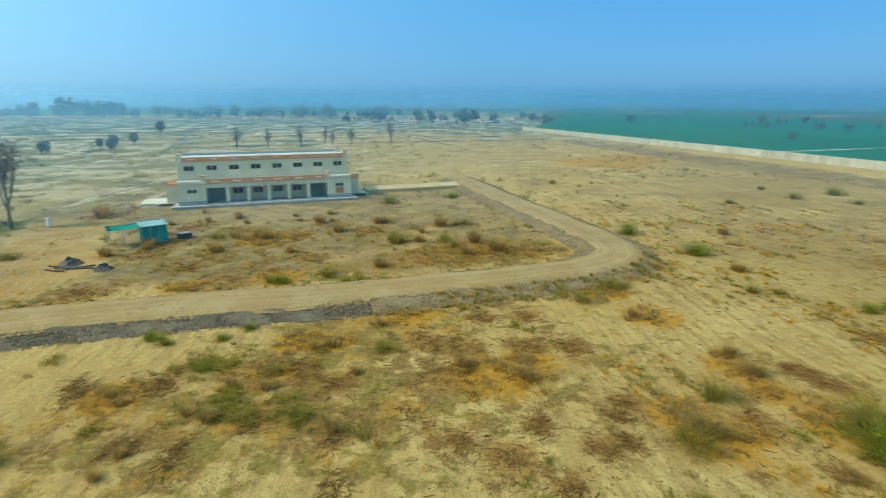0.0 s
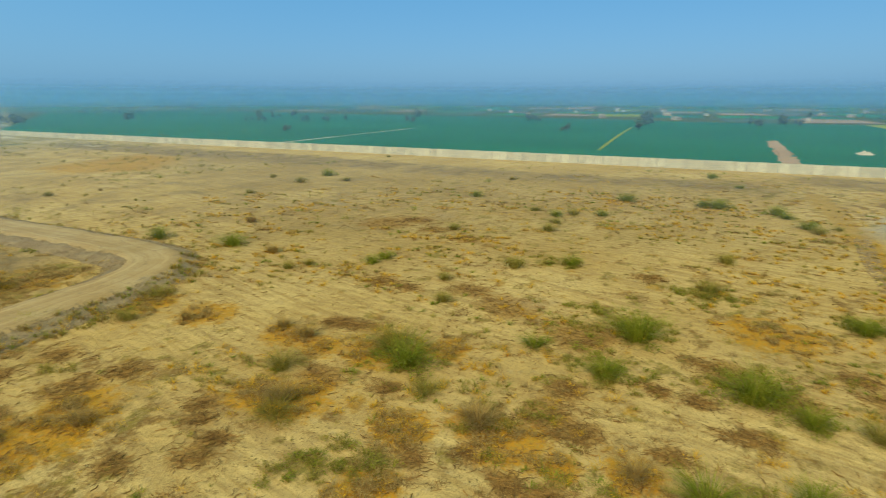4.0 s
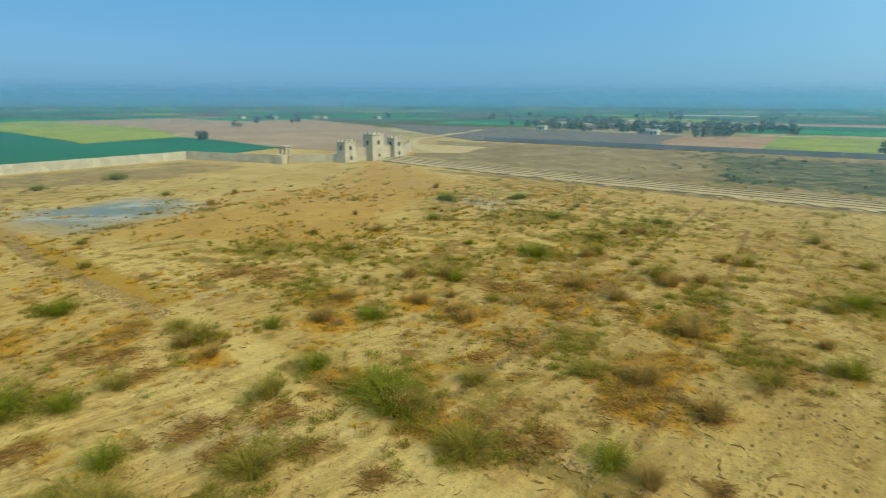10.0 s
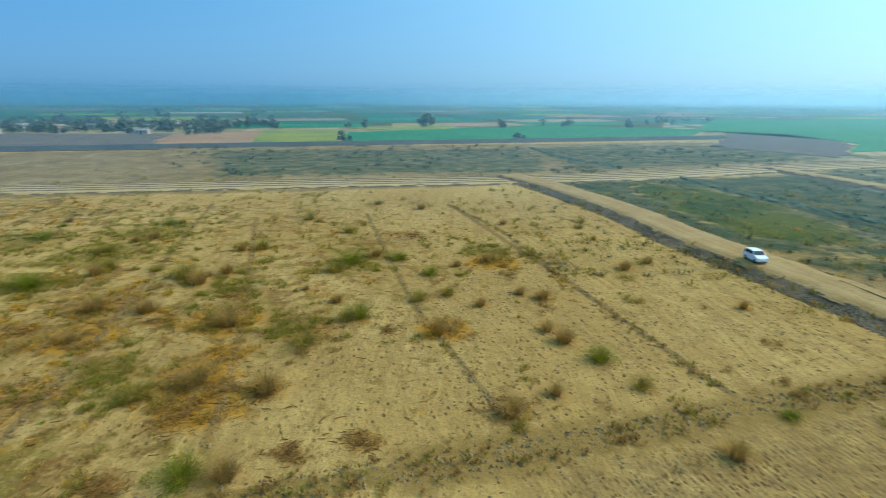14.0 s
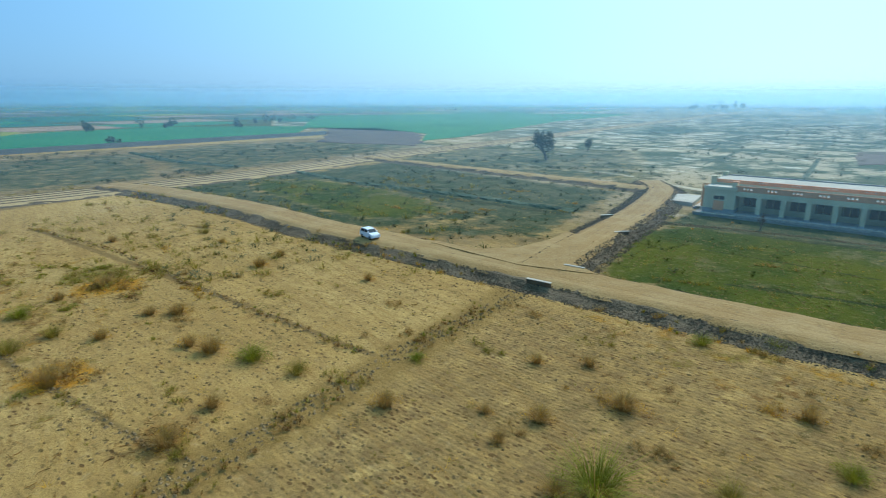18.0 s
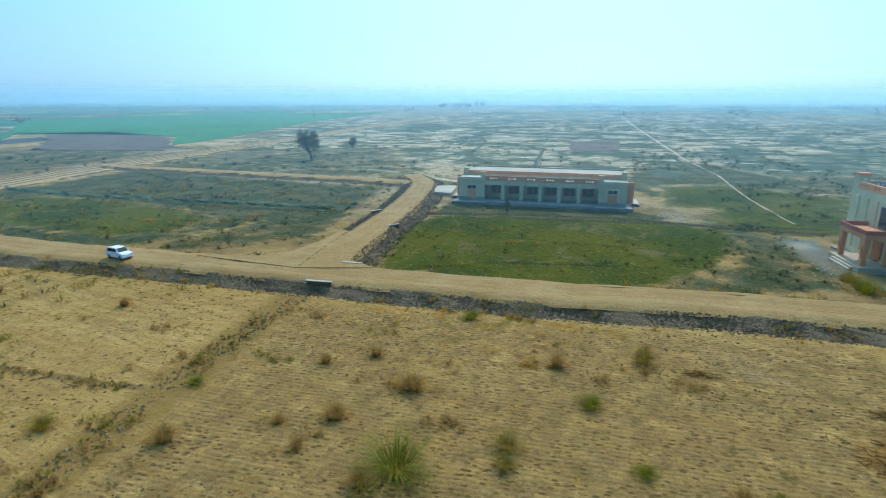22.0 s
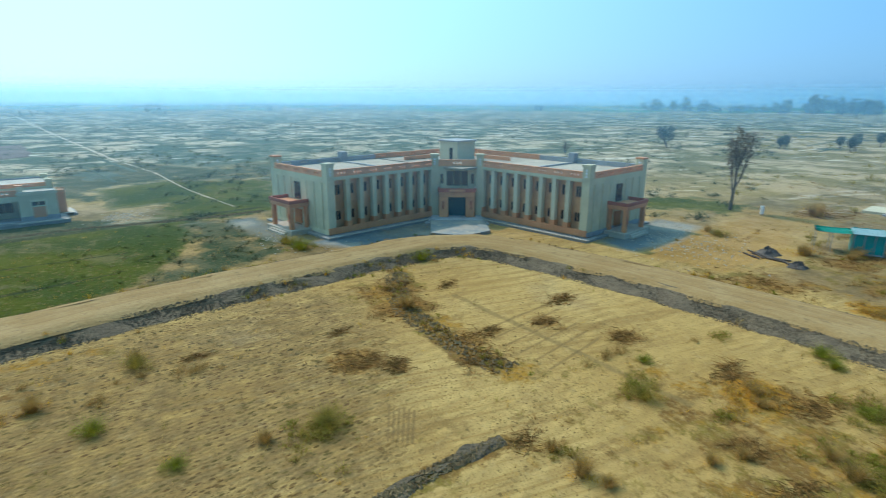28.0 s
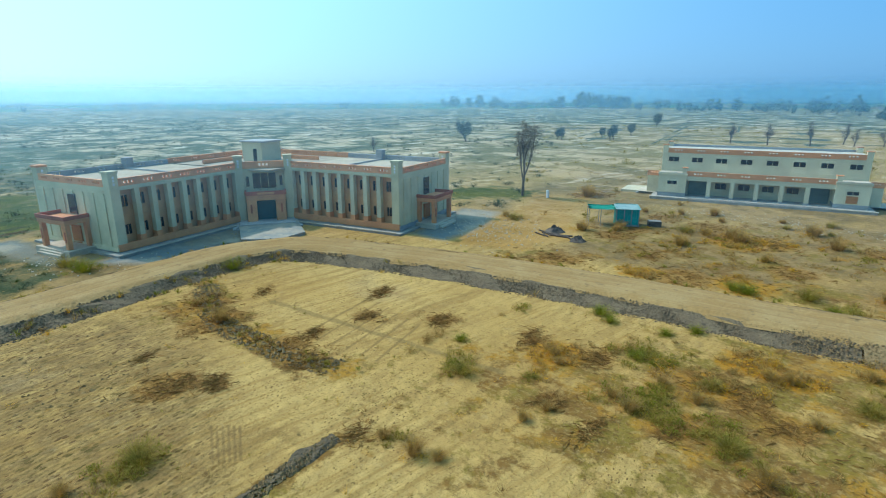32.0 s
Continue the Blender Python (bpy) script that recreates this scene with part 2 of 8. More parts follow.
    weeds = mix(times(noi(0.20, 6, 0.51, 0.60, 0.65), 0.8), weeds, (0.40, 0.19, 0.012))
    weeds = mix(times(noi(1.7, 5, 0.50, 0.62, 0.68), 0.7), weeds, (0.095, 0.045, 0.010))
    weeds = mix(times(noi(2.6, 5, 0.52, 0.62, 0.68), 0.7), weeds, (0.34, 0.22, 0.07))
    sand = mix(times(cover("weed", noi(0.36, 8, 0.26, 0.74, 0.66), 5.0), 0.85), sand, weeds)
    twigs = mix(noi(3.5, 6, 0.42, 0.56, 0.75), (0.19, 0.084, 0.010), (0.36, 0.185, 0.036))
    straw = mix(noi(2.8, 6, 0.45, 0.58, 0.75), (0.43, 0.185, 0.006), (0.34, 0.180, 0.018))
    herbs = mix(noi(2.2, 6, 0.42, 0.58, 0.75), (0.110, 0.088, 0.008), (0.24, 0.155, 0.026))
    tatter = noi(0.75, 9, 0.20, 0.80, 0.74)
    sand = mix(times(cover("olivy", tatter, 2.4), 0.82), sand, herbs)
    sand = mix(times(cover("litter", noi(0.9, 9, 0.20, 0.80, 0.76), 3.4), 0.72), sand, twigs)
    sand = mix(times(cover("golden", tatter, 3.0), 0.90), sand, straw)
    # worn pale track, dark field bunds and old wheel lines
    pale_sand = (0.56, 0.385, 0.125)
    for a, c, wide, tone, most in (((58, -7.0), (40, -10.4), 1.5, pale_sand, 0.5), ((42, -10.3), (12, -14.6), 1.7, pale_sand, 0.5), ((146, 19.8), (104, 7.4), 2.0, (0.34, 0.190, 0.035), 0.8), ((105, 7.7), (55, -7.4), 1.9, (0.33, 0.175, 0.020), 0.9),
                                   ((36, -11.7), (0.7, -23.9), 0.8, (0.20, 0.125, 0.026), 0.8), ((1.5, -23.6), (-41, -39.2), 2.0, (0.235, 0.140, 0.034), 0.85), ((24, -19.4), (29.4, -38.6), 0.28, (0.21, 0.125, 0.034), 0.8), ((29.2, -38), (50.7, -102.4), 0.34, (0.21, 0.125, 0.034), 0.8),
                                   ((12.7, -24.6), (17.6, -40.6), 0.3, (0.24, 0.130, 0.028), 0.8), ((17.4, -40), (36.4, -89.4), 0.42, (0.24, 0.130, 0.028), 0.8), ((-6.7, -26.2), (3.1, -48.4), 0.24, (0.19, 0.118, 0.036), 0.8), ((3, -48), (18, -95), 0.3, (0.19, 0.118, 0.036), 0.75),
                                   ((-21.3, -33.7), (-12.4, -60.8), 0.36, (0.19, 0.115, 0.036), 0.8), ((-12.5, -60.4), (3.2, -104.4), 0.45, (0.19, 0.115, 0.036), 0.8), ((-24.5, 30), (-50, 24), 0.3, (0.24, 0.155, 0.05), 0.7), ((-3, -30.5), (-7.5, -30.9), 0.2, (0.16, 0.1, 0.03), 0.8)):
        sand = mix(times(strip(a, c, wide, 0.9 if wide > 1 else 0.2, 2.4 if wide > 1 else 0.9), most), sand, tone)
    # short plough marks near the gully and long ones beside the bank
    marks = [((-32.3 + 0.26 * k, 11.6 + 0.26 * k), (-28.4 + 0.15 * k, 10.3 + 0.25 * k), 0.07, 0.75) for k in range(6)]
    marks += [((-46.3 + 1.5 * k, 2.3 - 0.1 * k), (-50.6 + 1.7 * k, 12.6 - 0.7 * k), 0.13, 0.6) for k in range(-2, 3)]
    marks += [((-40.6 + 1.65 * k, 22.6 + 0.3 * k), (-44.2 + 1.75 * k, 32.0 - 0.2 * k), 0.12, 0.6) for k in range(6)]
    for a, c, wide, most in marks:
        sand = mix(times(strip(a, c, wide, 0.08, 0.25), most), sand, (0.20, 0.120, 0.040))
    green = mix(noi(0.06, 5, 0.40, 0.60, 0.6), (0.032, 0.056, 0.0012), (0.082, 0.088, 0.0010))
    green = mix(times(noi(0.8, 6, 0.50, 0.66, 0.7), 0.6), green, (0.026, 0.042, 0.002))
    green = mix(times(noi(0.11, 8, 0.54, 0.64, 0.7), 0.6), green, (0.17, 0.135, 0.05))
    sand = mix(cover("grass", noi(0.3, 7, 0.2, 0.8, 0.7)), sand, green)
    scrubby = mix(noi(0.16, 7, 0.46, 0.58, 0.68), (0.036, 0.056, 0.018), (0.105, 0.098, 0.040))
    scrubby = mix(noi(0.9, 5, 0.50, 0.62, 0.68), scrubby, (0.045, 0.056, 0.018))
    sand = mix(cover("scrub", noi(0.2, 7, 0.2, 0.8, 0.7)), sand, scrubby)
    for a, c, wide in (((-62.0, -28), (-71, -9.5), 0.22), ((-63.3, -27), (-69.5, -13), 0.2), ((-74.1, -38), (-80.5, -9), 0.2), ((-56.5, -150), (-64, -105), 1.0), ((-64, -105), (-76, -65), 1.0), ((-85, -52), (-91, -30), 0.9), ((-91, -31), (-107, 10), 0.9)):
        sand = mix(times(strip(a, c, wide, 0.2 if wide < 0.5 else 0.5, 0.6), 0.85), sand, (0.022, 0.034, 0.008))
    # bluish soil tone for damp hollows, cement dust and the school's painted shadow
    sand = mix(cover("damp_and_shadow", noi(0.05, 5, 0.25, 0.75, 0.5), 1.2), sand, mix(noi(0.10, 6, 0.45, 0.62), (0.145, 0.180, 0.175), (0.33, 0.30, 0.22)))
    plain = mix(noi(0.045, 8, 0.46, 0.54, 0.74), (0.43, 0.345, 0.200), (0.075, 0.096, 0.046))
    plain = mix(times(noi(0.008, 6, 0.50, 0.60, 0.7, stretch=(0.6, 1.8), turn=-20), 0.8), plain, (0.070, 0.105, 0.062))
    plain = mix(times(noi(0.10, 7, 0.52, 0.60, 0.72), 0.8), plain, (0.062, 0.086, 0.038))
    plain = mix(times(noi(0.07, 7, 0.575, 0.625, 0.72, stretch=(1.6, 0.5), turn=-20), 0.9), plain, (0.68, 0.58, 0.40))
    sand = mix(times(noi(3.2, 8, 0.54, 0.61, 0.75), 0.44), sand, (0.15, 0.090, 0.032))
    sand = mix(times(noi(7.0, 6, 0.56, 0.62, 0.75), 0.42), sand, (0.13, 0.080, 0.028))
    sand = mix(times(noi(0.9, 8, 0.54, 0.68, 0.75), 0.30), sand, (0.50, 0.350, 0.145))
    west = n.new("ShaderNodeAttribute")
    west.attribute_name = "plain"
    l.new(mix(west.outputs["Fac"], sand, plain), b.inputs["Base Color"])
    grain = n.new("ShaderNodeTexNoise")
    grain.inputs["Scale"].default_value, grain.inputs["Detail"].default_value, grain.inputs["Roughness"].default_value = 1.6, 9, 0.68
    l.new(g.outputs["Position"], grain.inputs["Vector"])
    ridged = n.new("ShaderNodeMath")
    ridged.operation = "MULTIPLY_ADD"
    l.new(times(lines, old_field), ridged.inputs[0])
    ridged.inputs[1].default_value = 0.10
    l.new(grain.outputs[0], ridged.inputs[2])
    bp = n.new("ShaderNodeBump")
    bp.inputs["Strength"].default_value, bp.inputs["Distance"].default_value = 0.8, 0.3
    l.new(ridged.outputs[0], bp.inputs["Height"])
    l.new(bp.outputs[0], b.inputs["Normal"])
    return m


def rutted(m, dark, light):
    """Lays wheel ruts along a track, by the distance from its middle line."""
    n, l = m.node_tree.nodes, m.node_tree.links
    b = n["Principled BSDF"]
    before = b.inputs["Base Color"].links[0].from_socket
    at, g, wander, join, streak = n.new("ShaderNodeAttribute"), n.new("ShaderNodeNewGeometry"), n.new("ShaderNodeTexNoise"), n.new("ShaderNodeCombineXYZ"), n.new("ShaderNodeTexNoise")
    at.attribute_name = "across"
    wander.inputs["Scale"].default_value, wander.inputs["Detail"].default_value = 0.07, 3
    l.new(g.outputs["Position"], wander.inputs["Vector"])
    l.new(at.outputs["Fac"], join.inputs[0])
    l.new(wander.outputs[0], join.inputs[1])
    l.new(join.outputs[0], streak.inputs["Vector"])
    streak.inputs["Scale"].default_value, streak.inputs["Detail"].default_value, streak.inputs["Roughness"].default_value = 1.5, 4, 0.6
    col = before
    for lo, hi, tone in ((0.53, 0.62, dark), (0.46, 0.36, light)):
        r, x = n.new("ShaderNodeMapRange"), n.new("ShaderNodeMix")
        r.inputs[1].default_value, r.inputs[2].default_value, r.inputs[4].default_value = lo, hi, 0.42
        l.new(streak.outputs[0], r.inputs[0])
        x.data_type = "RGBA"
        l.new(r.outputs[0], x.inputs[0])
        l.new(col, x.inputs[6])
        x.inputs[7].default_value = (*tone, 1)
        col = x.outputs[2]
    l.new(col, b.inputs["Base Color"])
    return m


def glass_material():
    m = bpy.data.materials.new("dark_glass")
    m.use_nodes = True
    b = m.node_tree.nodes["Principled BSDF"]
    b.inputs["Base Color"].default_value = (0.02, 0.025, 0.03, 1)
    b.inputs["Roughness"].default_value = 0.12
    return m


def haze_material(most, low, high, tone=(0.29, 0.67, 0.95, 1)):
    """Haze tint for thin shells: lets most light through and scatters the rest; it thins out towards the soil and
    upwards.
    """
    m = bpy.data.materials.new("haze_shell_tint")
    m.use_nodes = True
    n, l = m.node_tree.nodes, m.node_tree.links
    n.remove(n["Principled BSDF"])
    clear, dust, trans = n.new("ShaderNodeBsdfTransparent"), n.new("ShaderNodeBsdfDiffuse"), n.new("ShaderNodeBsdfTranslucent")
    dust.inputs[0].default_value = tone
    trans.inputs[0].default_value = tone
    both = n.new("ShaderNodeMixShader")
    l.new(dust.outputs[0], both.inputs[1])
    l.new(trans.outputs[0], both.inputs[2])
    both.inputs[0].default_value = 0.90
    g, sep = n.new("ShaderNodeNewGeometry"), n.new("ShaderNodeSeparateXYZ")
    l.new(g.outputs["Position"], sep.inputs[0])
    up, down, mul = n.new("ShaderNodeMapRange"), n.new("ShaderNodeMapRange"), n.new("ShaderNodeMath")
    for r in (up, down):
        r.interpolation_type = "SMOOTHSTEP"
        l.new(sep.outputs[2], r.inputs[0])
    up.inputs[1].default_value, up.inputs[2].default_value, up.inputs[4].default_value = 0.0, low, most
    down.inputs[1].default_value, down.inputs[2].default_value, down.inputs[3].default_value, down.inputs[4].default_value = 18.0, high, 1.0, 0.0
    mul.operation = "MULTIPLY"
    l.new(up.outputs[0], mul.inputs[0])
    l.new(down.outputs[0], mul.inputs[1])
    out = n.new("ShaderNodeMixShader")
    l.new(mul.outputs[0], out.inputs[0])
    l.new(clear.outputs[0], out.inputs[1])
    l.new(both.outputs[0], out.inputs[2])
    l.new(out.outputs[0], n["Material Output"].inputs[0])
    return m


EARTH = ground_material()
ROAD = material("packed_yellow_dirt", (0.345, 0.207, 0.064), (0.40, 0.260, 0.094), 0.95, 0.25, 3.0, 0.5, (0.26, 0.165, 0.06))
rutted(ROAD, (0.23, 0.135, 0.042), (0.50, 0.335, 0.125))
# BANK and CLOD are darkened for the shaded west bank; DUG stays lighter
BANK = material("shade_darkened_bank", (0.130, 0.093, 0.050), (0.175, 0.126, 0.066), 0.95, 0.5, 4.0, 0.9, (0.085, 0.062, 0.034))
DUG = material("dug_earth", (0.23, 0.148, 0.060), (0.28, 0.188, 0.078), 0.95, 0.5, 4.0, 0.9, (0.15, 0.095, 0.038))
CLOD = material("earth_clod", (0.130, 0.094, 0.052), (0.18, 0.128, 0.068), 0.95, 0.8, 9.0, 0.5)
CREAM = material("cream_plaster", (0.64, 0.57, 0.36), (0.56, 0.49, 0.315), 0.8, 0.35, 6.0, 0.08)
ROOFC = material("dusty_roof_screed", (0.44, 0.37, 0.25), (0.35, 0.29, 0.20), 0.9, 0.25, 5.0, 0.15)
PALE = material("pale_green_plaster", (0.64, 0.56, 0.33), (0.55, 0.48, 0.285), 0.8, 0.35, 6.0, 0.08)
SALMON = material("salmon_paint", (0.70, 0.31, 0.13), (0.61, 0.26, 0.11), 0.75, 0.5, 6.0, 0.08)
TAN = material("tan_orange_paint", (0.66, 0.37, 0.17), (0.58, 0.32, 0.145), 0.8, 0.5, 6.0, 0.08)
RUST = material("dark_red_paint", (0.46, 0.13, 0.07), None, 0.75, 0.5, 6.0, 0.08)
CONC = material("grey_concrete", (0.42, 0.41, 0.37), (0.33, 0.32, 0.29), 0.9, 0.5, 5.0, 0.2)
LIGHTC = material("pale_cement_screed", (0.56, 0.49, 0.36), (0.47, 0.41, 0.30), 0.9, 0.25, 5.0, 0.15)
PLINTH = material("weathered_plinth", (0.26, 0.25, 0.21), (0.33, 0.31, 0.26), 0.9, 0.6, 5.0, 0.15)
DADO = material("slate_blue_paint", (0.31, 0.32, 0.30), None, 0.8, 0.5, 6.0, 0.08)
WHITE = material("white_paint", (0.78, 0.77, 0.72), (0.68, 0.67, 0.62), 0.7, 0.5, 6.0, 0.05)
DARK = material("dark_for_unlit_inside", (0.05, 0.05, 0.05), None, 0.9, 0.5, 6.0, 0.0)
SHUTTER = material("grey_green_shutter", (0.20, 0.24, 0.20), None, 0.6, 0.5, 6.0, 0.05)
GLASS = glass_material()
BROWNDOOR = material("orange_wooden_door", (0.48, 0.20, 0.06), (0.40, 0.16, 0.05), 0.6, 1.5, 14.0, 0.1)
PRECAST = material("cream_precast_panel", (0.49, 0.43, 0.27), (0.40, 0.35, 0.22), 0.85, 0.4, 6.0, 0.12)
POSTC = material("cast_post", (0.36, 0.32, 0.22), None, 0.85, 0.6, 6.0, 0.12)
GATEC = material("bare_cement_plaster", (0.47, 0.39, 0.24), (0.33, 0.275, 0.17), 0.9, 0.35, 5.0, 0.2)
GREYW = material("grey_wall_and_shade", (0.36, 0.36, 0.34), (0.28, 0.28, 0.27), 0.9, 0.2, 5.0, 0.2)
WHEAT = material("young_green_wheat", (0.001, 0.090, 0.030), (0.004, 0.114, 0.038), 0.85, 0.012, 1.5, 0.4, spread=0.03)
CROP = material("green_crop", (0.006, 0.135, 0.028), (0.018, 0.16, 0.032), 0.85, 0.02, 1.2, 0.4)
MUSTARD = material("flowering_mustard", (0.26, 0.245, 0.006), (0.15, 0.175, 0.008), 0.85, 0.04, 1.2, 0.4)
ORANGEF = material("rusty_bare_soil", (0.38, 0.20, 0.085), (0.31, 0.16, 0.07), 0.95, 0.03, 1.0, 0.4)
FARWALL = material("pale_grey_wall", (0.30, 0.29, 0.26), (0.25, 0.24, 0.215), 0.9, 0.05, 3.0, 0.2)
FALLOW = material("brown_fallow", (0.31, 0.178, 0.085), (0.37, 0.225, 0.115), 0.95, 0.03, 1.0, 0.4)
PLOUGH = material("dark_ploughed_soil", (0.115, 0.085, 0.060), (0.155, 0.115, 0.076), 0.95, 0.09, 1.0, 0.6)
PALEDIRT = material("pale_dry_dirt", (0.50, 0.39, 0.24), (0.43, 0.32, 0.18), 0.95, 0.05, 1.0, 0.3)
GRASS = material("low_green_grass", (0.065, 0.09, 0.006), (0.12, 0.115, 0.02), 0.9, 0.10, 3.0, 0.5, (0.25, 0.19, 0.09))
SCRUBG = material("scrubby_grey_green", (0.048, 0.074, 0.032), (0.088, 0.108, 0.052), 0.9, 0.08, 2.0, 0.5, (0.05, 0.06, 0.03))
DAMP = material("blue_grey_cement_dust", (0.21, 0.225, 0.20), (0.32, 0.29, 0.22), 0.85, 0.35, 3.0, 0.2, (0.40, 0.34, 0.23))
LEAF = material("green_leaf", (0.19, 0.20, 0.006), (0.27, 0.24, 0.012), 0.7, 1.2, 8.0, 0.0, spread=0.3, island=True, thin=0.45)
OLIVE = material("olive_leaf", (0.27, 0.205, 0.022), (0.34, 0.245, 0.034), 0.75, 1.2, 8.0, 0.0, spread=0.3, island=True, thin=0.45)
DRY = material("dry_brown_stem", (0.36, 0.225, 0.058), (0.42, 0.265, 0.07), 0.9, 1.0, 8.0, 0.0, spread=0.3, island=True, thin=0.45)
GOLD = material("golden_dry_leaf", (0.62, 0.33, 0.012), (0.50, 0.29, 0.03), 0.85, 1.0, 8.0, 0.0, spread=0.25, island=True, thin=0.45)
DEAD = material("dead_branch", (0.20, 0.100, 0.018), (0.29, 0.150, 0.030), 0.9, 1.0, 8.0, 0.0, spread=0.4, island=True, thin=0.2)
BARK = material("grey_brown_bark", (0.13, 0.10, 0.07), (0.19, 0.15, 0.10), 0.9, 3.0, 20.0, 0.4)
TREELEAF = material("dusty_tree_leaf", (0.075, 0.090, 0.045), (0.105, 0.115, 0.06), 0.75, 0.6, 8.0, 0.0, spread=0.25, thin=0.3)
BROWNLEAF = material("withered_leaf", (0.12, 0.075, 0.035), (0.09, 0.075, 0.035), 0.8, 0.8, 8.0, 0.0, spread=0.2, thin=0.3)
PALEROAD = material("pale_trodden_dirt", (0.51, 0.352, 0.145), (0.44, 0.295, 0.116), 0.95, 0.2, 2.0, 0.3, (0.36, 0.25, 0.11))
TRACK = material("wheel_worn_dirt", (0.45, 0.305, 0.115), (0.41, 0.265, 0.095), 0.95, 0.4, 4.0, 0.4)
PLASTIC = material("dark_dusty_sheet", (0.055, 0.045, 0.035), (0.12, 0.09, 0.06), 0.7, 0.9, 6.0, 0.3)
TARP = material("turquoise_sheet", (0.01, 0.24, 0.195), (0.02, 0.30, 0.25), 0.55, 0.8, 6.0, 0.1)
SHEDROOF = material("dusty_roof_sheet", (0.22, 0.34, 0.31), (0.30, 0.40, 0.36), 0.7, 0.8, 6.0, 0.1)
GREENROOF = material("green_plastic_roof", (0.02, 0.33, 0.20), (0.03, 0.40, 0.26), 0.5, 0.8, 6.0, 0.1)
STEEL = material("dull_steel", (0.35, 0.36, 0.36), None, 0.5, 1.0, 10.0, 0.05, metal=0.7)
CARPAINT = material("white_car_paint", (0.80, 0.81, 0.82), (0.76, 0.77, 0.78), 0.25, 0.8, 20.0, 0.0, spec=0.6)
RUBBER = material("black_rubber", (0.02, 0.02, 0.02), None, 0.85, 3.0, 20.0, 0.05)
LAMP = material("clear_lamp", (0.7, 0.7, 0.68), None, 0.15, 3.0, 20.0, 0.0, spec=0.7)
REDLAMP = material("red_lamp", (0.4, 0.02, 0.02), None, 0.2, 3.0, 20.0, 0.0, spec=0.7)
TIMBER = material("weathered_timber", (0.075, 0.058, 0.042), (0.12, 0.09, 0.065), 0.9, 2.0, 15.0, 0.3)
BRICKY = material("mud_brick", (0.40, 0.26, 0.16), (0.50, 0.40, 0.28), 0.9, 0.4, 5.0, 0.2)


# ---- mesh helpers ----
def box(bm, x0, x1, y0, y1, z0, z1):
    x0, x1 = min(x0, x1), max(x0, x1)
    y0, y1 = min(y0, y1), max(y0, y1)
    v = [bm.verts.new(p) for p in ((x0, y0, z0), (x1, y0, z0), (x1, y1, z0), (x0, y1, z0), (x0, y0, z1), (x1, y0, z1), (x1, y1, z1), (x0, y1, z1))]
    for f in ((3, 2, 1, 0), (4, 5, 6, 7), (0, 1, 5, 4), (1, 2, 6, 5), (2, 3, 7, 6), (3, 0, 4, 7)):
        bm.faces.new([v[i] for i in f])


def soften(bm, size):
    bmesh.ops.bevel(bm, geom=list(bm.edges), offset=size, segments=1, affect="EDGES")


def part(name, bm, mat, parent=None, label="", smooth=False):
    me = bpy.data.meshes.new(name)
    bm.to_mesh(me)
    bm.free()
    me.materials.append(mat)
    if smooth:
        me.polygons.foreach_set("use_smooth", [True] * len(me.polygons))
    ob = new(name, me)
    if parent:
        ob.parent = parent
    return tagged(ob, label)


def boxes(name, items, mat, parent=None, label="", bevel=0.0):
    bm = bmesh.new()
    for it in items:
        box(bm, *it)
    if bevel:
        soften(bm, bevel)
    return part(name, bm, mat, parent, label)


def sheet(name, verts, faces, mat, parent=None, label="", smooth=False):
    me = bpy.data.meshes.new(name)
    me.from_pydata(verts, [], faces)
    me.materials.append(mat)
    if smooth:
        me.polygons.foreach_set("use_smooth", [True] * len(me.polygons))
    me.update()
    ob = new(name, me)
    if parent:
        ob.parent = parent
    return tagged(ob, label)


def thing(name, m, label, category, group=""):
    ob = new(name)
    ob.empty_display_size = 0.3
    ob.matrix_basis = m
    return tagged(ob, label, category, group)


def tube(verts, faces, pts, radii, sides=5):
    """Adds a tapered round branch along pts."""
    first = len(verts)
    for i, (p, r) in enumerate(zip(pts, radii)):
        a, c = pts[max(i - 1, 0)], pts[min(i + 1, len(pts) - 1)]
        d = (Vector(c) - Vector(a)).normalized()
        s = d.orthogonal().normalized()
        t = d.cross(s)
        for k in range(sides):
            w = 2 * math.pi * k / sides
            verts.append(tuple(Vector(p) + (s * math.cos(w) + t * math.sin(w)) * r))
    for i in range(len(pts) - 1):
        for k in range(sides):
            a, c = first + i * sides + k, first + i * sides + (k + 1) % sides
            faces.append((a, c, c + sides, a + sides))
    faces.append(tuple(first + (len(pts) - 1) * sides + k for k in range(sides)))


# ---- ground ----
def inside(P, poly, soft):
    """1 well inside the outline, 0 well outside, with a slope of the given width."""
    best = np.full(len(P), 1e9)
    odd = np.zeros(len(P), bool)
    for k, a in enumerate(poly):
        a, c = np.array(a, float), np.array(poly[(k + 1) % len(poly)], float)
        d = c - a
        t = np.clip(((P - a) @ d) / (d @ d), 0, 1)
        best = np.minimum(best, np.hypot(*(P - a - t[:, None] * d).T))
        if a[1] != c[1]:
            cross = ((a[1] > P[:, 1]) != (c[1] > P[:, 1])) & (P[:, 0] < (c[0] - a[0]) * (P[:, 1] - a[1]) / (c[1] - a[1]) + a[0])
            odd ^= cross
    return np.clip(0.5 + np.where(odd, best, -best) / soft, 0, 1)


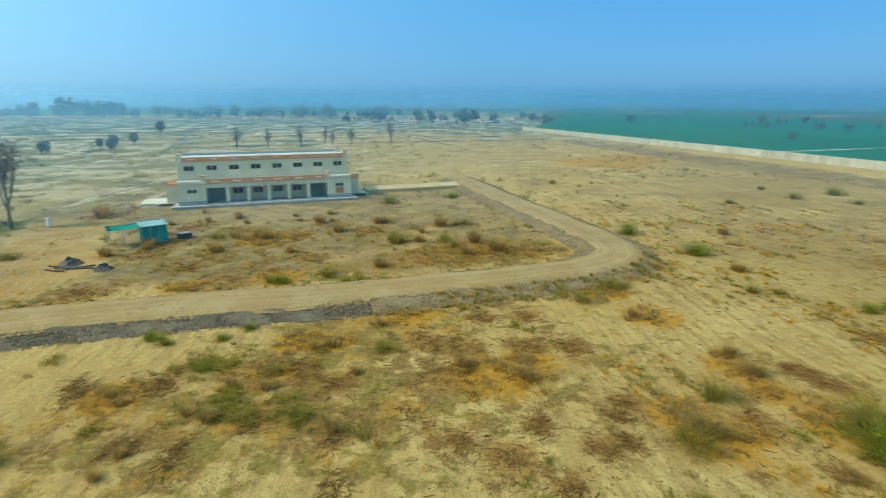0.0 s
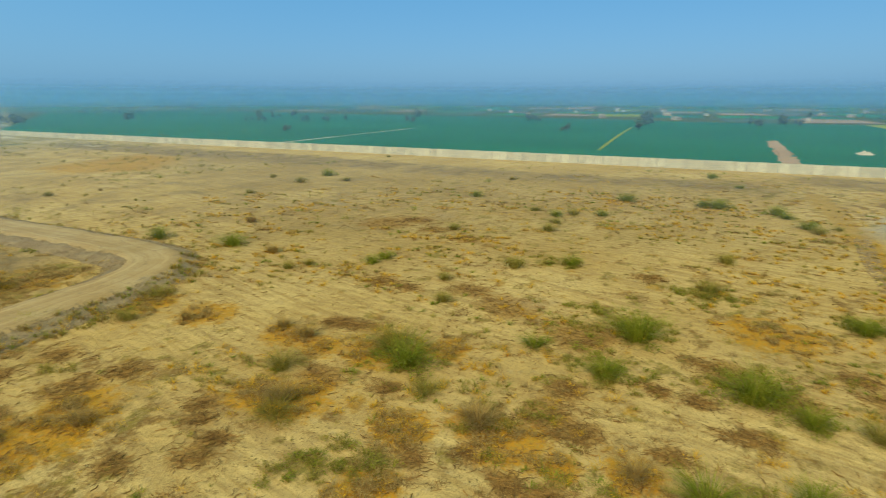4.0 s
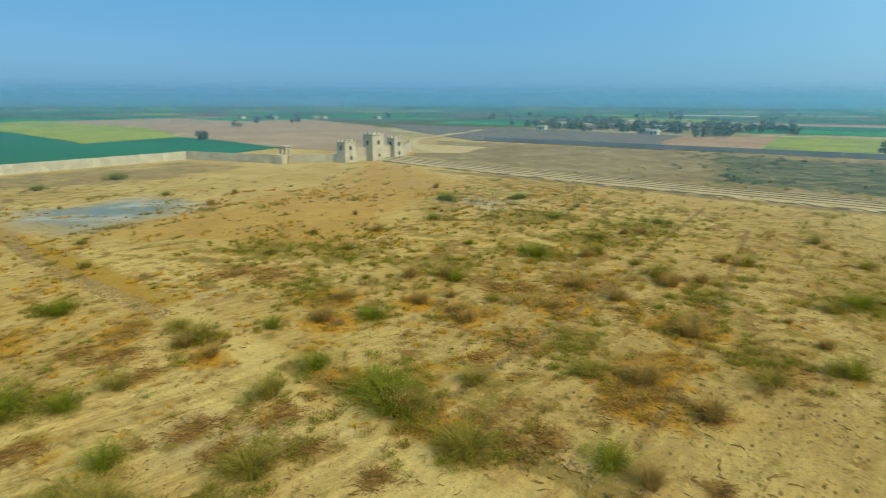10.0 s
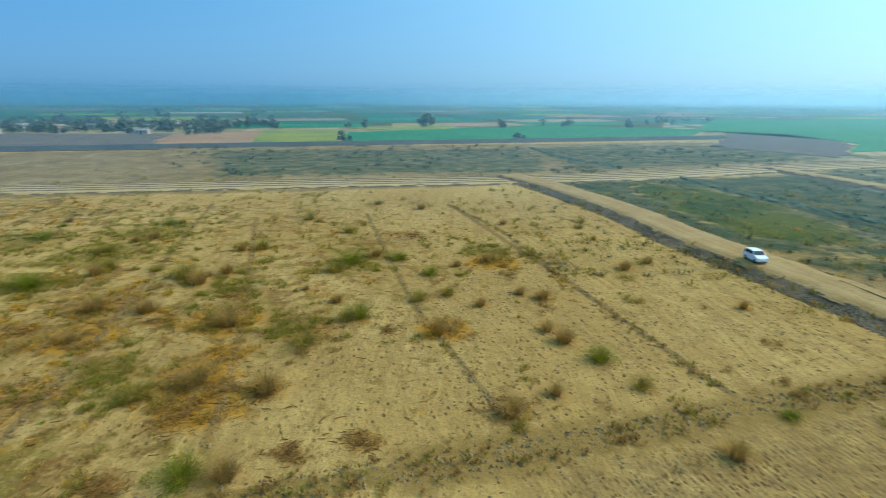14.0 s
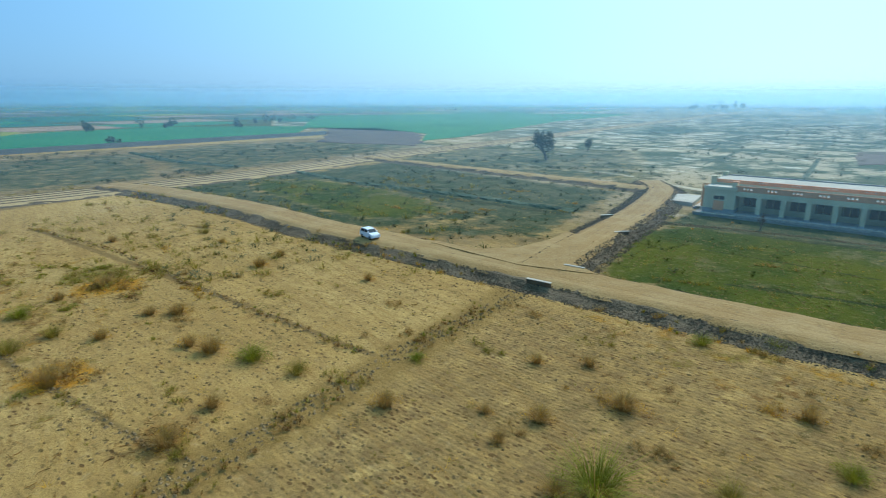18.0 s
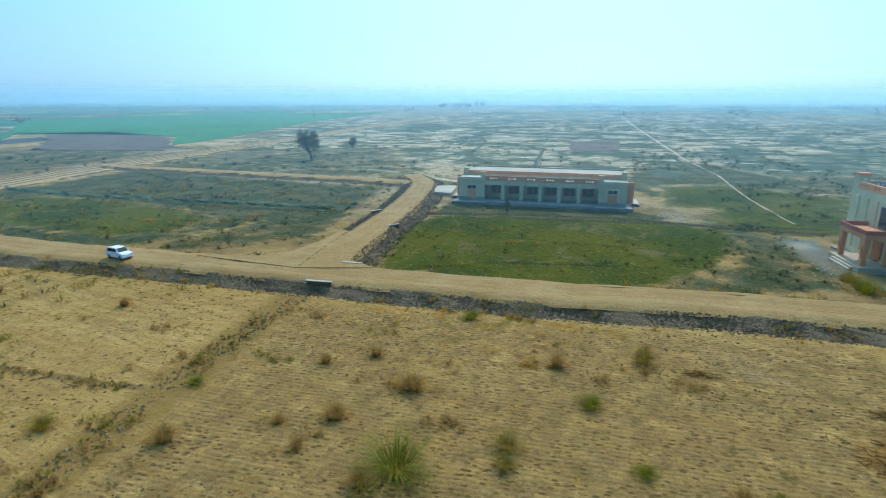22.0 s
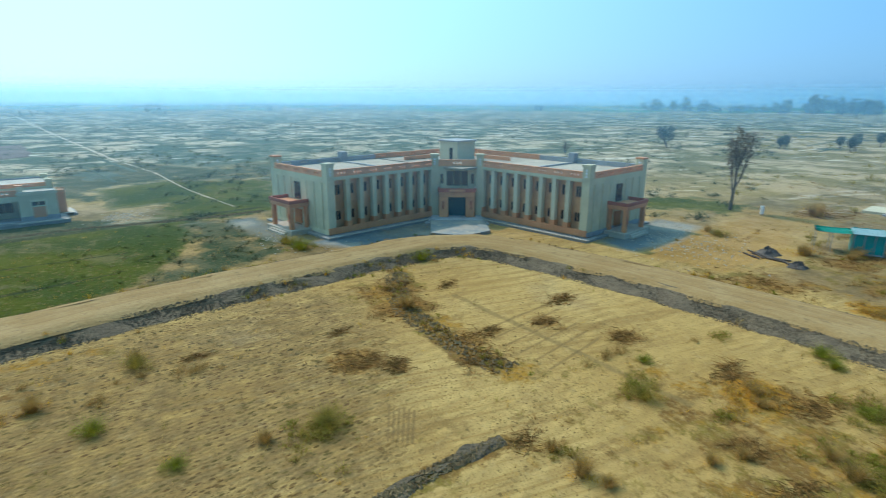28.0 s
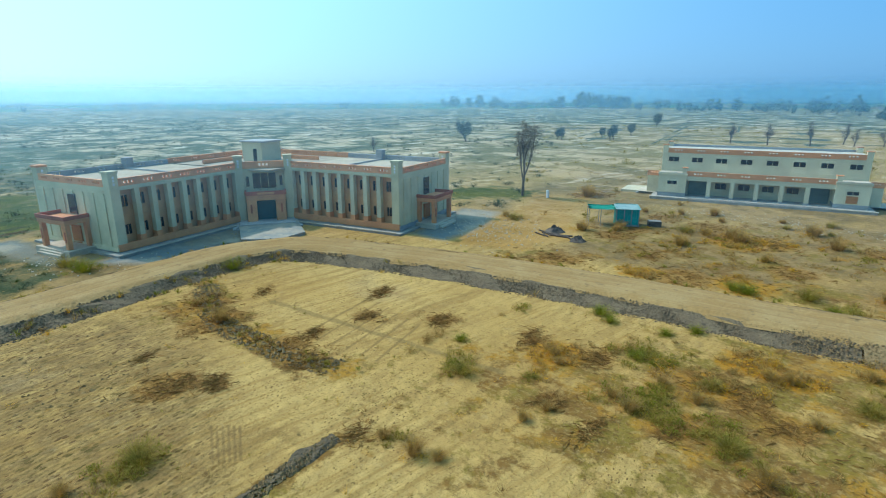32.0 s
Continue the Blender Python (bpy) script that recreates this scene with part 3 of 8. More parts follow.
def near_line(P, pts, width):
    best = np.full(len(P), 1e9)
    for a, c in zip(pts, pts[1:]):
        a, c = np.array(a, float), np.array(c, float)
        d = c - a
        t = np.clip(((P - a) @ d) / (d @ d), 0, 1)
        best = np.minimum(best, np.hypot(*(P - a - t[:, None] * d).T))
    return np.clip(1.3 - best / width, 0, 1)


def blob(P, x, y, rx, ry, turn, weight):
    c, s = math.cos(radians(turn)), math.sin(radians(turn))
    d = P - (x, y)
    u, v = d[:, 0] * c + d[:, 1] * s, -d[:, 0] * s + d[:, 1] * c
    return weight * np.clip(1.35 - np.hypot(u / rx, v / ry), 0, 1)


# bushes and clumps on the sand: x, y, size
GREEN_a = [(30.1, 86.1, 1.6), (35.5, 74.1, 1.6), (43.4, 52.1, 1), (2.1, 121.2, 1.2), (-11.2, 113.9, 1.6), (-20.2, 61.3, 0.8), (-26, 45.3, 1), (-19.2, 39.4, 0.8), (-19.7, 45.3, 0.8), (46, 52.3, 1), (36.5, 22.6, 0.9), (35.4, 15.6, 1.3), (43.7, 16.6, 1.9), (39.4, 6.2, 1.6), (38.4, 2.5, 1.2), (58.8, 1.7, 1.4), (26.7, 28.4, 1.7), (33.8, -13.6, 1.2), (26.2, 5.2, 1.3), (59.8, 32.3, 1.1), (92.2, 74, 1.2), (91.4, 43.9, 1), (113.4, 32.9, 1.6), (113.8, 20.3, 1.4), (108.7, 47, 1.6), (161.8, -15.7, 2), (43.5, -13.8, 0.8), (90.5, 125.9, 1.8), (40.1, -22, 1.2), (25.2, -15.4, 1.9)]
GREEN_b = [(27.4, -15.8, 1.5), (46.8, -51.6, 1.4), (88.3, -66.7, 1.2), (79.6, -79.5, 1.2), (61.1, -71.5, 1.2), (113.5, 30.4, 1.6), (111.2, 18.5, 1.2), (164.2, -15.5, 1.8), (151.9, 1.4, 1.4), (48.2, -82.5, 1.2), (8.2, -46, 1), (-12.9, -38.6, 0.9), (13.3, -63.4, 1.5), (2.9, -59.7, 0.9), (45.9, -50.7, 1.4), (44.4, -35.9, 1.1), (12.7, -22.3, 1.1), (79.6, -81, 1.2), (87, -67.1, 1.3), (73, -53.2, 1.2), (-23.6, -13.1, 1.4), (-35.9, -5.9, 0.7), (-23.7, -31.3, 0.6), (-49.7, -16.4, 0.7), (-45.1, -20.3, 0.7), (-30.6, -1.1, 0.5), (-74.1, 12.1, 1.3), (-63.2, 25.4, 1.5), (-30.7, 31.6, 0.7)]
GREEN_c = [(-18, 47.6, 0.8), (-24.4, 44.2, 0.8), (-18.9, 61.1, 0.8), (-11, 60.8, 0.8)]
OLIVE_ONES_a = [(19.6, 35.3, 1.3), (28, 31.4, 1.8), (34.6, 58, 0.8), (78.1, 120.5, 1.6), (87.4, 113.6, 1.2), (60.7, 114.6, 1), (8.2, 59.4, 1.2), (19.5, 59.5, 1.4), (-7.1, 80.3, 1.6), (15.6, 29.6, 1.2), (-5, 43.1, 1.2), (37.3, 57.5, 0.8), (24.5, 24.2, 0.9), (44.8, -7.8, 1.5), (25.6, 1.6, 1.3), (54.3, 37.2, 1.2), (48.3, -6.8, 1.1), (74.6, 44.7, 1.2), (61.1, 15.9, 1.3), (39.5, -0.9, 1), (39.2, 35.9, 1), (18.5, -16.3, 1.6), (24.3, -5.5, 1.5), (64.1, -32.1, 1), (68.1, -22.5, 1), (20.4, -30.2, 1.2), (46.9, -65.1, 1.1), (11.5, -39.4, 1.2), (3.2, -50.9, 1.1), (27.1, -69.3, 1.2)]
OLIVE_ONES_b = [(26.6, -88.5, 1.2), (-28.8, -8.7, 0.8), (-32.1, 7.4, 0.8), (-27.1, -8.1, 0.6), (-26.5, 27.8, 1.4), (-31, 7.3, 1), (-44.5, -4.4, 0.8), (-13.2, 38.9, 1.1), (-9.6, 32.5, 1.2), (-14.1, 63.9, 1.2)]
DRY_ONES_a = [(37.3, 66.1, 1.2), (-15.7, 32.3, 1.2), (-19.3, 28.4, 1), (-17.1, 87.7, 1.5), (-10.3, 94.3, 1.6), (-28.8, 83.7, 1.5), (-0.4, 92.1, 1.8), (4.8, 80.3, 2.2), (7.8, 75.5, 2), (6.4, 38.1, 1), (16.9, 30.8, 1.4), (-62.8, 98.8, 2.2), (-10.8, 43.1, 1.2), (1.7, 40, 1.4), (-13.1, 36.4, 1.2), (18.9, 50.9, 1), (24.1, 42.1, 1), (25.6, 8.9, 1), (40.6, -7.7, 1), (23.9, 18.7, 1.4), (24.3, 38.8, 1.1), (34.3, -45.2, 1.4), (20.8, -44.6, 1.4), (24.2, -16.1, 1.4), (42.4, -18.3, 1.3), (45.8, -22.4, 1.2), (46.2, -35.6, 1.2), (17.2, -32.2, 1.6), (11.8, -31.7, 1.4), (0.5, -42.6, 1.2)]
DRY_ONES_b = [(-10.5, -41.9, 1.2), (-5.4, -30.2, 1.2), (19.7, -42.8, 1.4), (-3.2, -49.9, 1), (-4.2, -65.7, 1.2), (-24.4, -67, 1), (-20.8, -63.8, 1.2), (10.4, -22.5, 1.2), (11.5, -49.8, 0.9), (31.4, -38.1, 1), (-7.4, -53.7, 0.8), (36.1, -29.8, 1.2), (40.6, -28.3, 1.2), (48.5, -32.2, 1.2), (-31.4, -17.5, 1.1), (-25.8, -19.6, 1.1), (-34.3, -23, 0.8), (-18.4, -26.7, 0.9), (-31.2, -25.6, 0.7), (-23.5, -22.4, 0.6), (-22.2, -19.4, 0.7), (-21.7, -14.1, 0.8), (-40.2, -9.9, 0.9), (-31.2, 3.6, 0.7), (-46.1, -4.6, 0.7), (-21.6, 19.1, 0.9), (-24.1, 18.8, 0.6), (-20.3, 19.8, 0.6), (-22.6, 34.2, 0.9), (-19.6, 26.3, 0.7)]
DRY_ONES_c = [(-17.4, 33, 1), (-48.3, 18.4, 1.3), (-23.8, 35.2, 1), (-7.2, 31.3, 1.3), (-6.8, 38.9, 1), (-27.2, 82.3, 1.4), (-9.7, 43.8, 1), (-5.9, 48.5, 1.2), (-15.9, 37, 0.9)]
MATS_a = [(-16.2, 27.8, 1.1), (-6.8, 30.1, 1), (-6, 25.7, 1.2), (-2.4, 33, 1.4), (26.5, 14.5, 1.2), (30.2, -4, 1.2), (61.2, 51.5, 1.3), (65.2, 67.2, 1.3), (33.6, 6.1, 1), (40, 19.6, 1.4), (42.6, 11.3, 1.2), (28.4, 38, 1), (39.3, -37.8, 1.2), (61.9, -15.9, 1.2), (15.8, -28.8, 1.5), (5, -42.9, 0.8), (-37.8, 13.9, 0.6), (-38.6, 11.8, 1), (-44.6, -0.3, 0.8), (-25.2, 17.7, 0.8), (-53, 24.5, 1), (-44.1, 32.7, 0.9), (-34.7, 32.8, 0.9), (-44.9, 11, 0.8), (-35.3, 20.3, 1), (-27.5, 36.9, 1), (-16.1, 29.1, 1), (-20.8, 36.8, 1)]
GREEN_SPOTS = GREEN_a + GREEN_b + GREEN_c
OLIVE_SPOTS = OLIVE_ONES_a + OLIVE_ONES_b
DRY_SPOTS = DRY_ONES_a + DRY_ONES_b + DRY_ONES_c
MAT_SPOTS = MATS_a
LITTER_a = [(8.3, 50.9, 1.7), (3.6, 50.6, 1.7), (7.4, 43.8, 2.1), (-1.8, 45.0, 2.1), (1.4, 43.7, 2.5), (11.0, 43.7, 1.6), (12.1, 32.8, 0.9), (29.5, 36.7, 1.6), (28.2, 39.5, 1.4), (43.6, 35.8, 2.5), (42.4, 29.8, 3.5), (60.7, 68.3, 4.9), (62.4, 59.2, 2.3), (20.8, 31.5, 2.3), (16.8, 33.3, 1.6), (13.0, 34.5, 1.3), (11.7, 30.0, 1.0), (27.8, 16.1, 2.0), (27.7, 13.3, 1.6), (23.1, 26.6, 1.1), (18.6, 19.7, 1.3), (21.2, 17.2, 0.9), (4.1, 28.3, 2.1), (0.8, 38.5, 2.8), (9.9, 29.4, 1.4), (6.4, 31.9, 1.2), (7.0, 25.5, 1.2), (1.2, 29.8, 1.1), (65.4, 66.8, 3.5), (39.7, 41.7, 1.6)]
LITTER_b = [(39.3, 45.6, 2.0), (41.0, 20.6, 3.5), (42.7, 8.8, 2.1), (45.3, -1.4, 2.1), (47.8, 1.1, 1.7), (31.6, 16.8, 1.8), (36.4, 8.9, 1.1), (36.1, 11.6, 1.1), (41.3, 3.6, 1.7), (34.4, 5.0, 1.3), (29.0, 8.3, 1.2), (30.8, -4.0, 1.6), (27.3, -4.7, 1.5), (21.0, 11.9, 1.3), (20.4, 14.0, 1.0), (62.5, -16.4, 2.9), (61.5, 22.8, 1.8), (61.3, 51.1, 2.6), (40.4, -2.8, 1.5), (28.9, -8.7, 1.6), (24.4, -8.7, 1.1), (39.3, -37.8, 2.5), (37.4, -39.9, 1.9), (34.1, -45.7, 3.3), (58.0, -19.1, 2.1), (28.2, -29.8, 2.5), (27.5, -25.3, 1.4), (16.7, -19.2, 1.8), (20.4, -18.6, 1.7), (23.7, -1.8, 0.9)]
LITTER_c = [(19.8, -10.9, 0.8), (16.1, -28.5, 2.3), (22.7, -51.1, 2.2), (35.8, -29.6, 2.2), (26.1, -43.4, 1.8), (12.0, -31.7, 1.3), (7.7, -25.0, 0.9), (3.7, -26.5, 1.3), (-5.4, -31.1, 1.6), (8.8, -78.2, 3.4), (11.9, -41.9, 2.6), (16.6, -21.1, 1.1), (-39.3, 11.0, 2.3), (-37.0, 13.8, 0.9), (-44.8, 33.9, 1.2), (-35.0, 33.4, 1.3), (-39.6, 20.9, 1.9), (-36.3, 20.1, 1.8), (-48.3, 17.9, 3.0), (-54.0, 18.9, 2.4), (-19.7, 29.3, 1.0), (-26.4, 35.9, 1.2), (-40.2, 28.7, 1.3), (-40.4, 23.4, 0.8), (-14.1, 39.5, 2.0), (-10.9, 38.9, 1.8), (-21.4, 37.2, 1.6), (-8.3, 37.4, 1.9), (-12.5, 32.2, 1.4)]
LITTER_d = [(-62.8, 100.6, 4.5), (-41.5, 73.3, 3.0), (-39.8, 57.1, 3.4), (-25.8, 61.1, 4.0), (-28.9, 83.2, 4.0), (-23.8, 83.1, 3.4), (-41.2, 78.7, 2.6), (-43.2, 51.9, 2.2), (-34.0, 88.8, 3.4), (-42.6, 89.4, 2.8), (-33.0, 67.0, 2.4), (-18.0, 72.0, 3.0), (-50.0, 92.0, 2.4), (-12.0, 88.0, 3.0)]

GOLDEN_a = [(20.8, 50.7, 2.2), (23.2, 40.6, 1.6), (30.8, 27.7, 1.5), (26.2, 31.8, 1.9), (17.7, 30.5, 2.2), (15.7, 33.0, 1.3), (20.4, 22.3, 1.6), (23.7, 15.9, 2.0), (24.1, 18.4, 1.6), (15.0, 19.4, 1.4), (24.0, 36.2, 1.5), (7.1, 40.5, 1.9), (4.3, 38.5, 2.5), (-3.4, 51.8, 2.6), (18.0, 58.3, 2.4), (25.9, 8.9, 1.3), (40.6, -7.7, 1.5), (23.7, 12.5, 0.9), (47.4, -21.4, 2.4), (48.8, -1.9, 1.4), (41.5, -18.6, 2.2), (40.9, -27.6, 1.7), (35.9, -30.1, 1.9), (22.0, -16.4, 1.5), (17.6, -33.2, 2.3), (15.6, -29.8, 2.4), (30.0, -13.9, 1.9), (50.6, -3.0, 1.5), (52.9, 8.1, 3.1), (20.5, -44.0, 2.6)]
GOLDEN_b = [(-27, 81, 2.6), (-24, 85, 2.2), (-30, 59.5, 1.8), (-20, 63, 2.2), (31.6, -39.1, 2.4), (17.4, -37.2, 1.5), (-4.8, -65.4, 2.5), (0.0, -43.8, 1.8), (-23.7, 35.3, 1.8), (-9.8, 44.7, 1.5), (-13.5, 39.1, 1.3), (-13.0, 44.6, 1.5)]

OLIVY_a = [(45.8, 19.3, 4.2), (36.4, 16.7, 2.1), (27.1, 29.2, 1.9), (13.9, 23.5, 1.5), (16.8, 20.7, 1.6), (41.5, 6.8, 2.5), (45.5, -7.9, 2.7), (24.1, 18.0, 2.1), (25.5, 1.9, 1.6), (59.9, 15.7, 2.8), (60.8, 2.0, 2.0), (58.9, 35.1, 2.3), (71.2, -23.6, 6.7), (61.4, -30.8, 5.8), (46.8, -51.6, 4.7), (49.9, -38.2, 5.7), (40.7, -22.4, 1.9), (28.0, -16.5, 2.7), (24.0, -16.5, 2.2), (25.4, -33.7, 2.8), (20.8, -44.6, 3.1), (24.8, -5.6, 1.8), (47.2, -64.4, 7.9), (65.4, -66.6, 9.2), (48.4, -77.6, 8.0), (18.5, -16.1, 2.0), (21.8, -30.1, 2.1), (13.6, -64.0, 4.0), (13.5, -43.2, 2.9), (-4.1, -70.8, 3.9)]
OLIVY_b = [(50.6, -21.4, 4.5), (23.5, -54.0, 3.7), (-19.0, 40.2, 1.7), (-15.0, 33.5, 1.6), (-27.7, 28.3, 1.3), (-30.9, 6.8, 1.5), (-9.8, 33.1, 1.9)]


def ground():
    rings, r = [0.0], 3.0
    while r < 4600:
        rings.append(r)
        r += max(0.8, (r - 75) * 0.035)
    seg = 600
    verts, faces = [(0, 0, 0)], []
    for i, r in enumerate(rings[1:]):
        for k in range(seg):
            w = 2 * math.pi * k / seg
            x, y = r * math.cos(w), r * math.sin(w)
            z = 0.045 * noise.noise((x * 0.35, y * 0.35, 3.0)) if r < 150 else 0.0
            verts.append((x, y, z))
    for k in range(seg):
        faces.append((0, 1 + k, 1 + (k + 1) % seg))
    for i in range(len(rings) - 2):
        for k in range(seg):
            a, c = 1 + i * seg + k, 1 + i * seg + (k + 1) % seg
            faces.append((a, a + seg, c + seg, c))
    ob = sheet("ground", verts, faces, EARTH, smooth=True)
    P = np.array(verts)[:, :2]
    R = np.hypot(*P.T)
    az = np.degrees(np.arctan2(P[:, 1], P[:, 0])) % 360

    def spots(rows, grow, weight):
        out = np.zeros(len(P))
        for x, y, r in rows:
            r = max(r * grow, 0.9)
            at = np.nonzero((np.abs(P[:, 0] - x) < 2 * r) & (np.abs(P[:, 1] - y) < 2 * r))[0]
            out[at] = np.maximum(out[at], blob(P[at], x, y, r, r, 0, weight))
        return out

    weed = np.zeros(len(P))
    for args in ((-8, 34, 25, 11, 22, 0.62), (6, 75, 13, 6, 14, 1.2), (36, 10, 30, 26, 0, 0.22), (24, 34, 22, 16, 0, 0.25), (72, -22, 36, 24, 0, 0.45), (46, -46, 34, 28, 0, 0.48), (18, -62, 26, 34, 0, 0.38), (60, 40, 36, 34, 0, 0.24),
                 (-52, 17, 6, 4, 30, 0.65), (-30, 72, 22, 10, 0, 0.42), (-44, 58, 10, 5, 20, 0.7), (-58, 104, 7, 4, 20, 0.9), (-10, 84, 18, 10, 0, 0.35), (24, -22, 12, 5, 20, 0.5), (-66, 20, 8, 3, 70, 0.5), (-53, 18, 5, 4, 110, 0.8), (-42, 19.8, 3.5, 1.6, 170, 0.7), (40, -90, 40, 25, 0, 0.35), (96, -70, 34, 28, 0, 0.5), (80, -92, 50, 14, -15, 0.5), (60, 15, 26, 26, 0, 0.3), (90, 70, 40, 60, 0, 0.28),
                 (30, 100, 40, 25, 0, 0.2), (-45, -20, 16, 8, 110, 0.35), (140, 20, 40, 60, 0, 0.36), (8, 42, 14, 7, 20, 0.45), (-24, 92, 12, 5, 20, 0.5), (-8, 44, 20, 10, 40, 0.60), (-14, 66, 10, 5, 0, 0.6)):
        weed = np.maximum(weed, blob(P, *args))
    weed = np.maximum(weed, 0.85 * near_line(P, [(-23.0, 7), (-24.3, 10), (-25.3, 13.6), (-25.8, 16.6)], 1.0))
    weed = np.maximum(weed, 0.9 * near_line(P, [(-59.4, 21.5), (-48.9, 18.4), (-41.9, 18.9), (-37.2, 19.7), (-33.4, 21.4)], 1.5))
    litter_map = spots(LITTER_a + LITTER_b + LITTER_c + LITTER_d, 1.1, 0.9)
    golden = np.maximum(spots(GOLDEN_a + GOLDEN_b, 1.6, 0.92), 0.6 * inside(P, [(36, 206), (79, 233), (88, 205), (61, 170), (38, 184)], 14.0))
    golden = np.maximum(golden, 0.30 * inside(P, [(-14, 66), (-3, 78), (4, 83), (12, 79), (13, 73), (1, 68)], 5.0))
    litter_map = np.maximum(litter_map, 0.62 * inside(P, [(-14, 66), (-3, 78), (4, 83), (12, 79), (13, 73), (1, 68)], 5.0))
    olivy = np.maximum(spots(OLIVY_a + OLIVY_b, 1.05, 0.75), spots(GREEN_SPOTS, 1.3, 0.8))
    grass = np.maximum.reduce([1.4 * inside(P, [(-54.5, -37), (-61, -40.5), (-73.6, -49), (-84, -47), (-92.5, -29), (-97, -15), (-99, -4), (-86, -1), (-76, -4), (-64.2, -8.0), (-59.5, -17)], 7.0), 1.25 * inside(P, [(-43.4, -137.7), (-54.3, -132.6), (-62.2, -106.7), (-61.3, -80.3), (-50.3, -77.8), (-43.7, -84.6), (-40.6, -98.1), (-37.9, -126.8)], 7.0),
                               0.85 * inside(P, [(-84, 72), (-70, 86), (-72, 97), (-86, 94), (-92, 80)], 7.0), 1.25 * inside(P, [(-101, -12), (-108, -14), (-140, -22), (-150, -10), (-143, 15), (-104, 13), (-99, 2), (-99, -6)], 9.0)])
    scrub = np.maximum.reduce([0.95 * inside(P, [(-22, -138), (-36, -84), (-46, -62), (-60, -56), (-82, -66), (-104, -76), (-92, -158), (-50, -146)], 6.0), 0.7 * inside(P, [(-116, -14), (-150, -30), (-190, 20), (-150, 40), (-118, 20)], 14.0), 0.92 * inside(P, [(-114, -16), (-118, -4), (-117, 4), (-171, 3), (-200, -20), (-175, -36), (-140, -32), (-128, -24)], 6.0), 0.72 * inside(P, [(-94, -165), (-110, -104), (-122, -88), (-160, -110), (-260, -200), (-240, -222), (-150, -190)], 8.0), 0.66 * inside(P, [(-25, -240), (110, -215), (70, -138), (-25, -158)], 12.0), 0.66 * inside(P, [(-30, -162), (-63, -176), (-150, -212), (-150, -255), (-63, -270), (-20, -240)], 10.0),
                               0.6 * inside(P, [(-100, 70), (-120, 95), (-160, 90), (-150, 50)], 20.0), 0.9 * inside(P, [(-82, -6), (-102, -12), (-112, -2), (-107, 9), (-92, 6), (-84, 4)], 4.0), 0.66 * inside(P, [(-60, -16), (-66, -11), (-83, -6), (-99, -4), (-102, 6), (-88, 12), (-75, 11), (-66, 3)], 4.0)])
    bare = np.maximum.reduce([1.0 * inside(P, [(93, -3), (102, -18), (117, -58), (142, -78), (150, -92), (134, -93), (116, -88), (97, -76), (86, -53), (74, -42), (66, -32), (80, -18)], 9.0), 0.9 * inside(P, [(-66, 58), (-52, 52), (-44, 56), (-44, 66), (-52, 80), (-60, 98), (-72, 92), (-62, 72)], 6.0),
                              0.9 * near_line(P, [(97, -8), (110, -32), (122, -60), (146, -82), (158, -92)], 3.0)])
    brown = np.maximum.reduce([0.75 * inside(P, [(60, 300), (98, 152), (119, 80), (137, 25), (159, 28), (138, 90), (122, 178), (80, 330)], 12.0), 0.7 * inside(P, [(160, 30), (182, 30), (200, -38), (172, -60), (150, -20)], 12.0), 0.8 * near_line(P, [(128, -94), (92, -107), (38, -120), (0, -131)], 3.5), 0.5 * inside(P, [(108, 60), (125, 60), (128, 48), (112, 46)], 6.0)])
    # first and third outlines colour the school's cast shadow into the dusty soil
    damp_and_shadow = np.maximum.reduce([1.2 * inside(P, [(-63, 51.5), (-55.5, 52.5), (-59, 66), (-64, 74), (-72, 72), (-69.5, 66)], 3.0), 0.8 * inside(P, [(-79, 15.5), (-88, 11), (-99, 8), (-97, 3.5), (-85, 6), (-76, 11)], 3.0), 1.3 * inside(P, [(-77, 13), (-85, 33), (-79, 37), (-71, 33), (-71.5, 20)], 3.0),
                              1.05 * inside(P, [(126.7, 8.4), (125.3, -14.9), (119, -26), (108, -20), (94, -10.6), (93, -1.3), (104.7, 2.9)], 12.0), 1.0 * blob(P, 119.4, -19, 5, 9, 20, 1.0), 0.45 * blob(P, 88, -72, 14, 9, 0, 1.0)])
    scrub = scrub - 0.40 * inside(P, [(-40, -78), (-66, -74), (-58, -57), (-49, -56), (-41, -66)], 6.0)
    dusty = inside(P, [(-112, -21), (-118, -6), (-103, -7), (-100, -18)], 5.0)
    grass, scrub = grass * (1 - dusty), scrub * (1 - dusty) * (1 - 0.92 * np.clip(grass, 0, 1))
    scrub = np.maximum(scrub, np.maximum(1.2 * near_line(P, [(-84, -51), (-88.9, -42.8), (-94.8, -28.9), (-98.8, -15.4), (-99.9, -2.6), (-103, 10)], 1.1), 1.1 * inside(P, [(-84, -50), (-97, -54), (-107, -22), (-103, -12), (-98, -16)], 3.0)))
    weed = weed * (1 - 0.9 * np.clip(bare, 0, 1))
    brown = np.maximum.reduce([brown, 0.72 * inside(P, [(-75, 75), (-40, 56), (10, 68), (20, 78), (8, 132), (-20, 150), (-90, 150)], 10.0) * (1 - np.clip(bare, 0, 1)), 0.42 * inside(P, [(28, 75), (50, 60), (120, 60), (100, 160), (60, 320), (0, 330), (8, 150)], 25.0),
                               0.72 * inside(P, [(-20, -132), (-36, -76), (-50, -40), (-56, -16), (-66, 10), (-72, 26), (-110, 20), (-125, -75), (-95, -165)], 6.0)])
    plain = np.clip((R - 60) / 130, 0, 1) * np.clip((az - 78) / 25, 0, 1) * np.clip((250 - az) / 25, 0, 1)
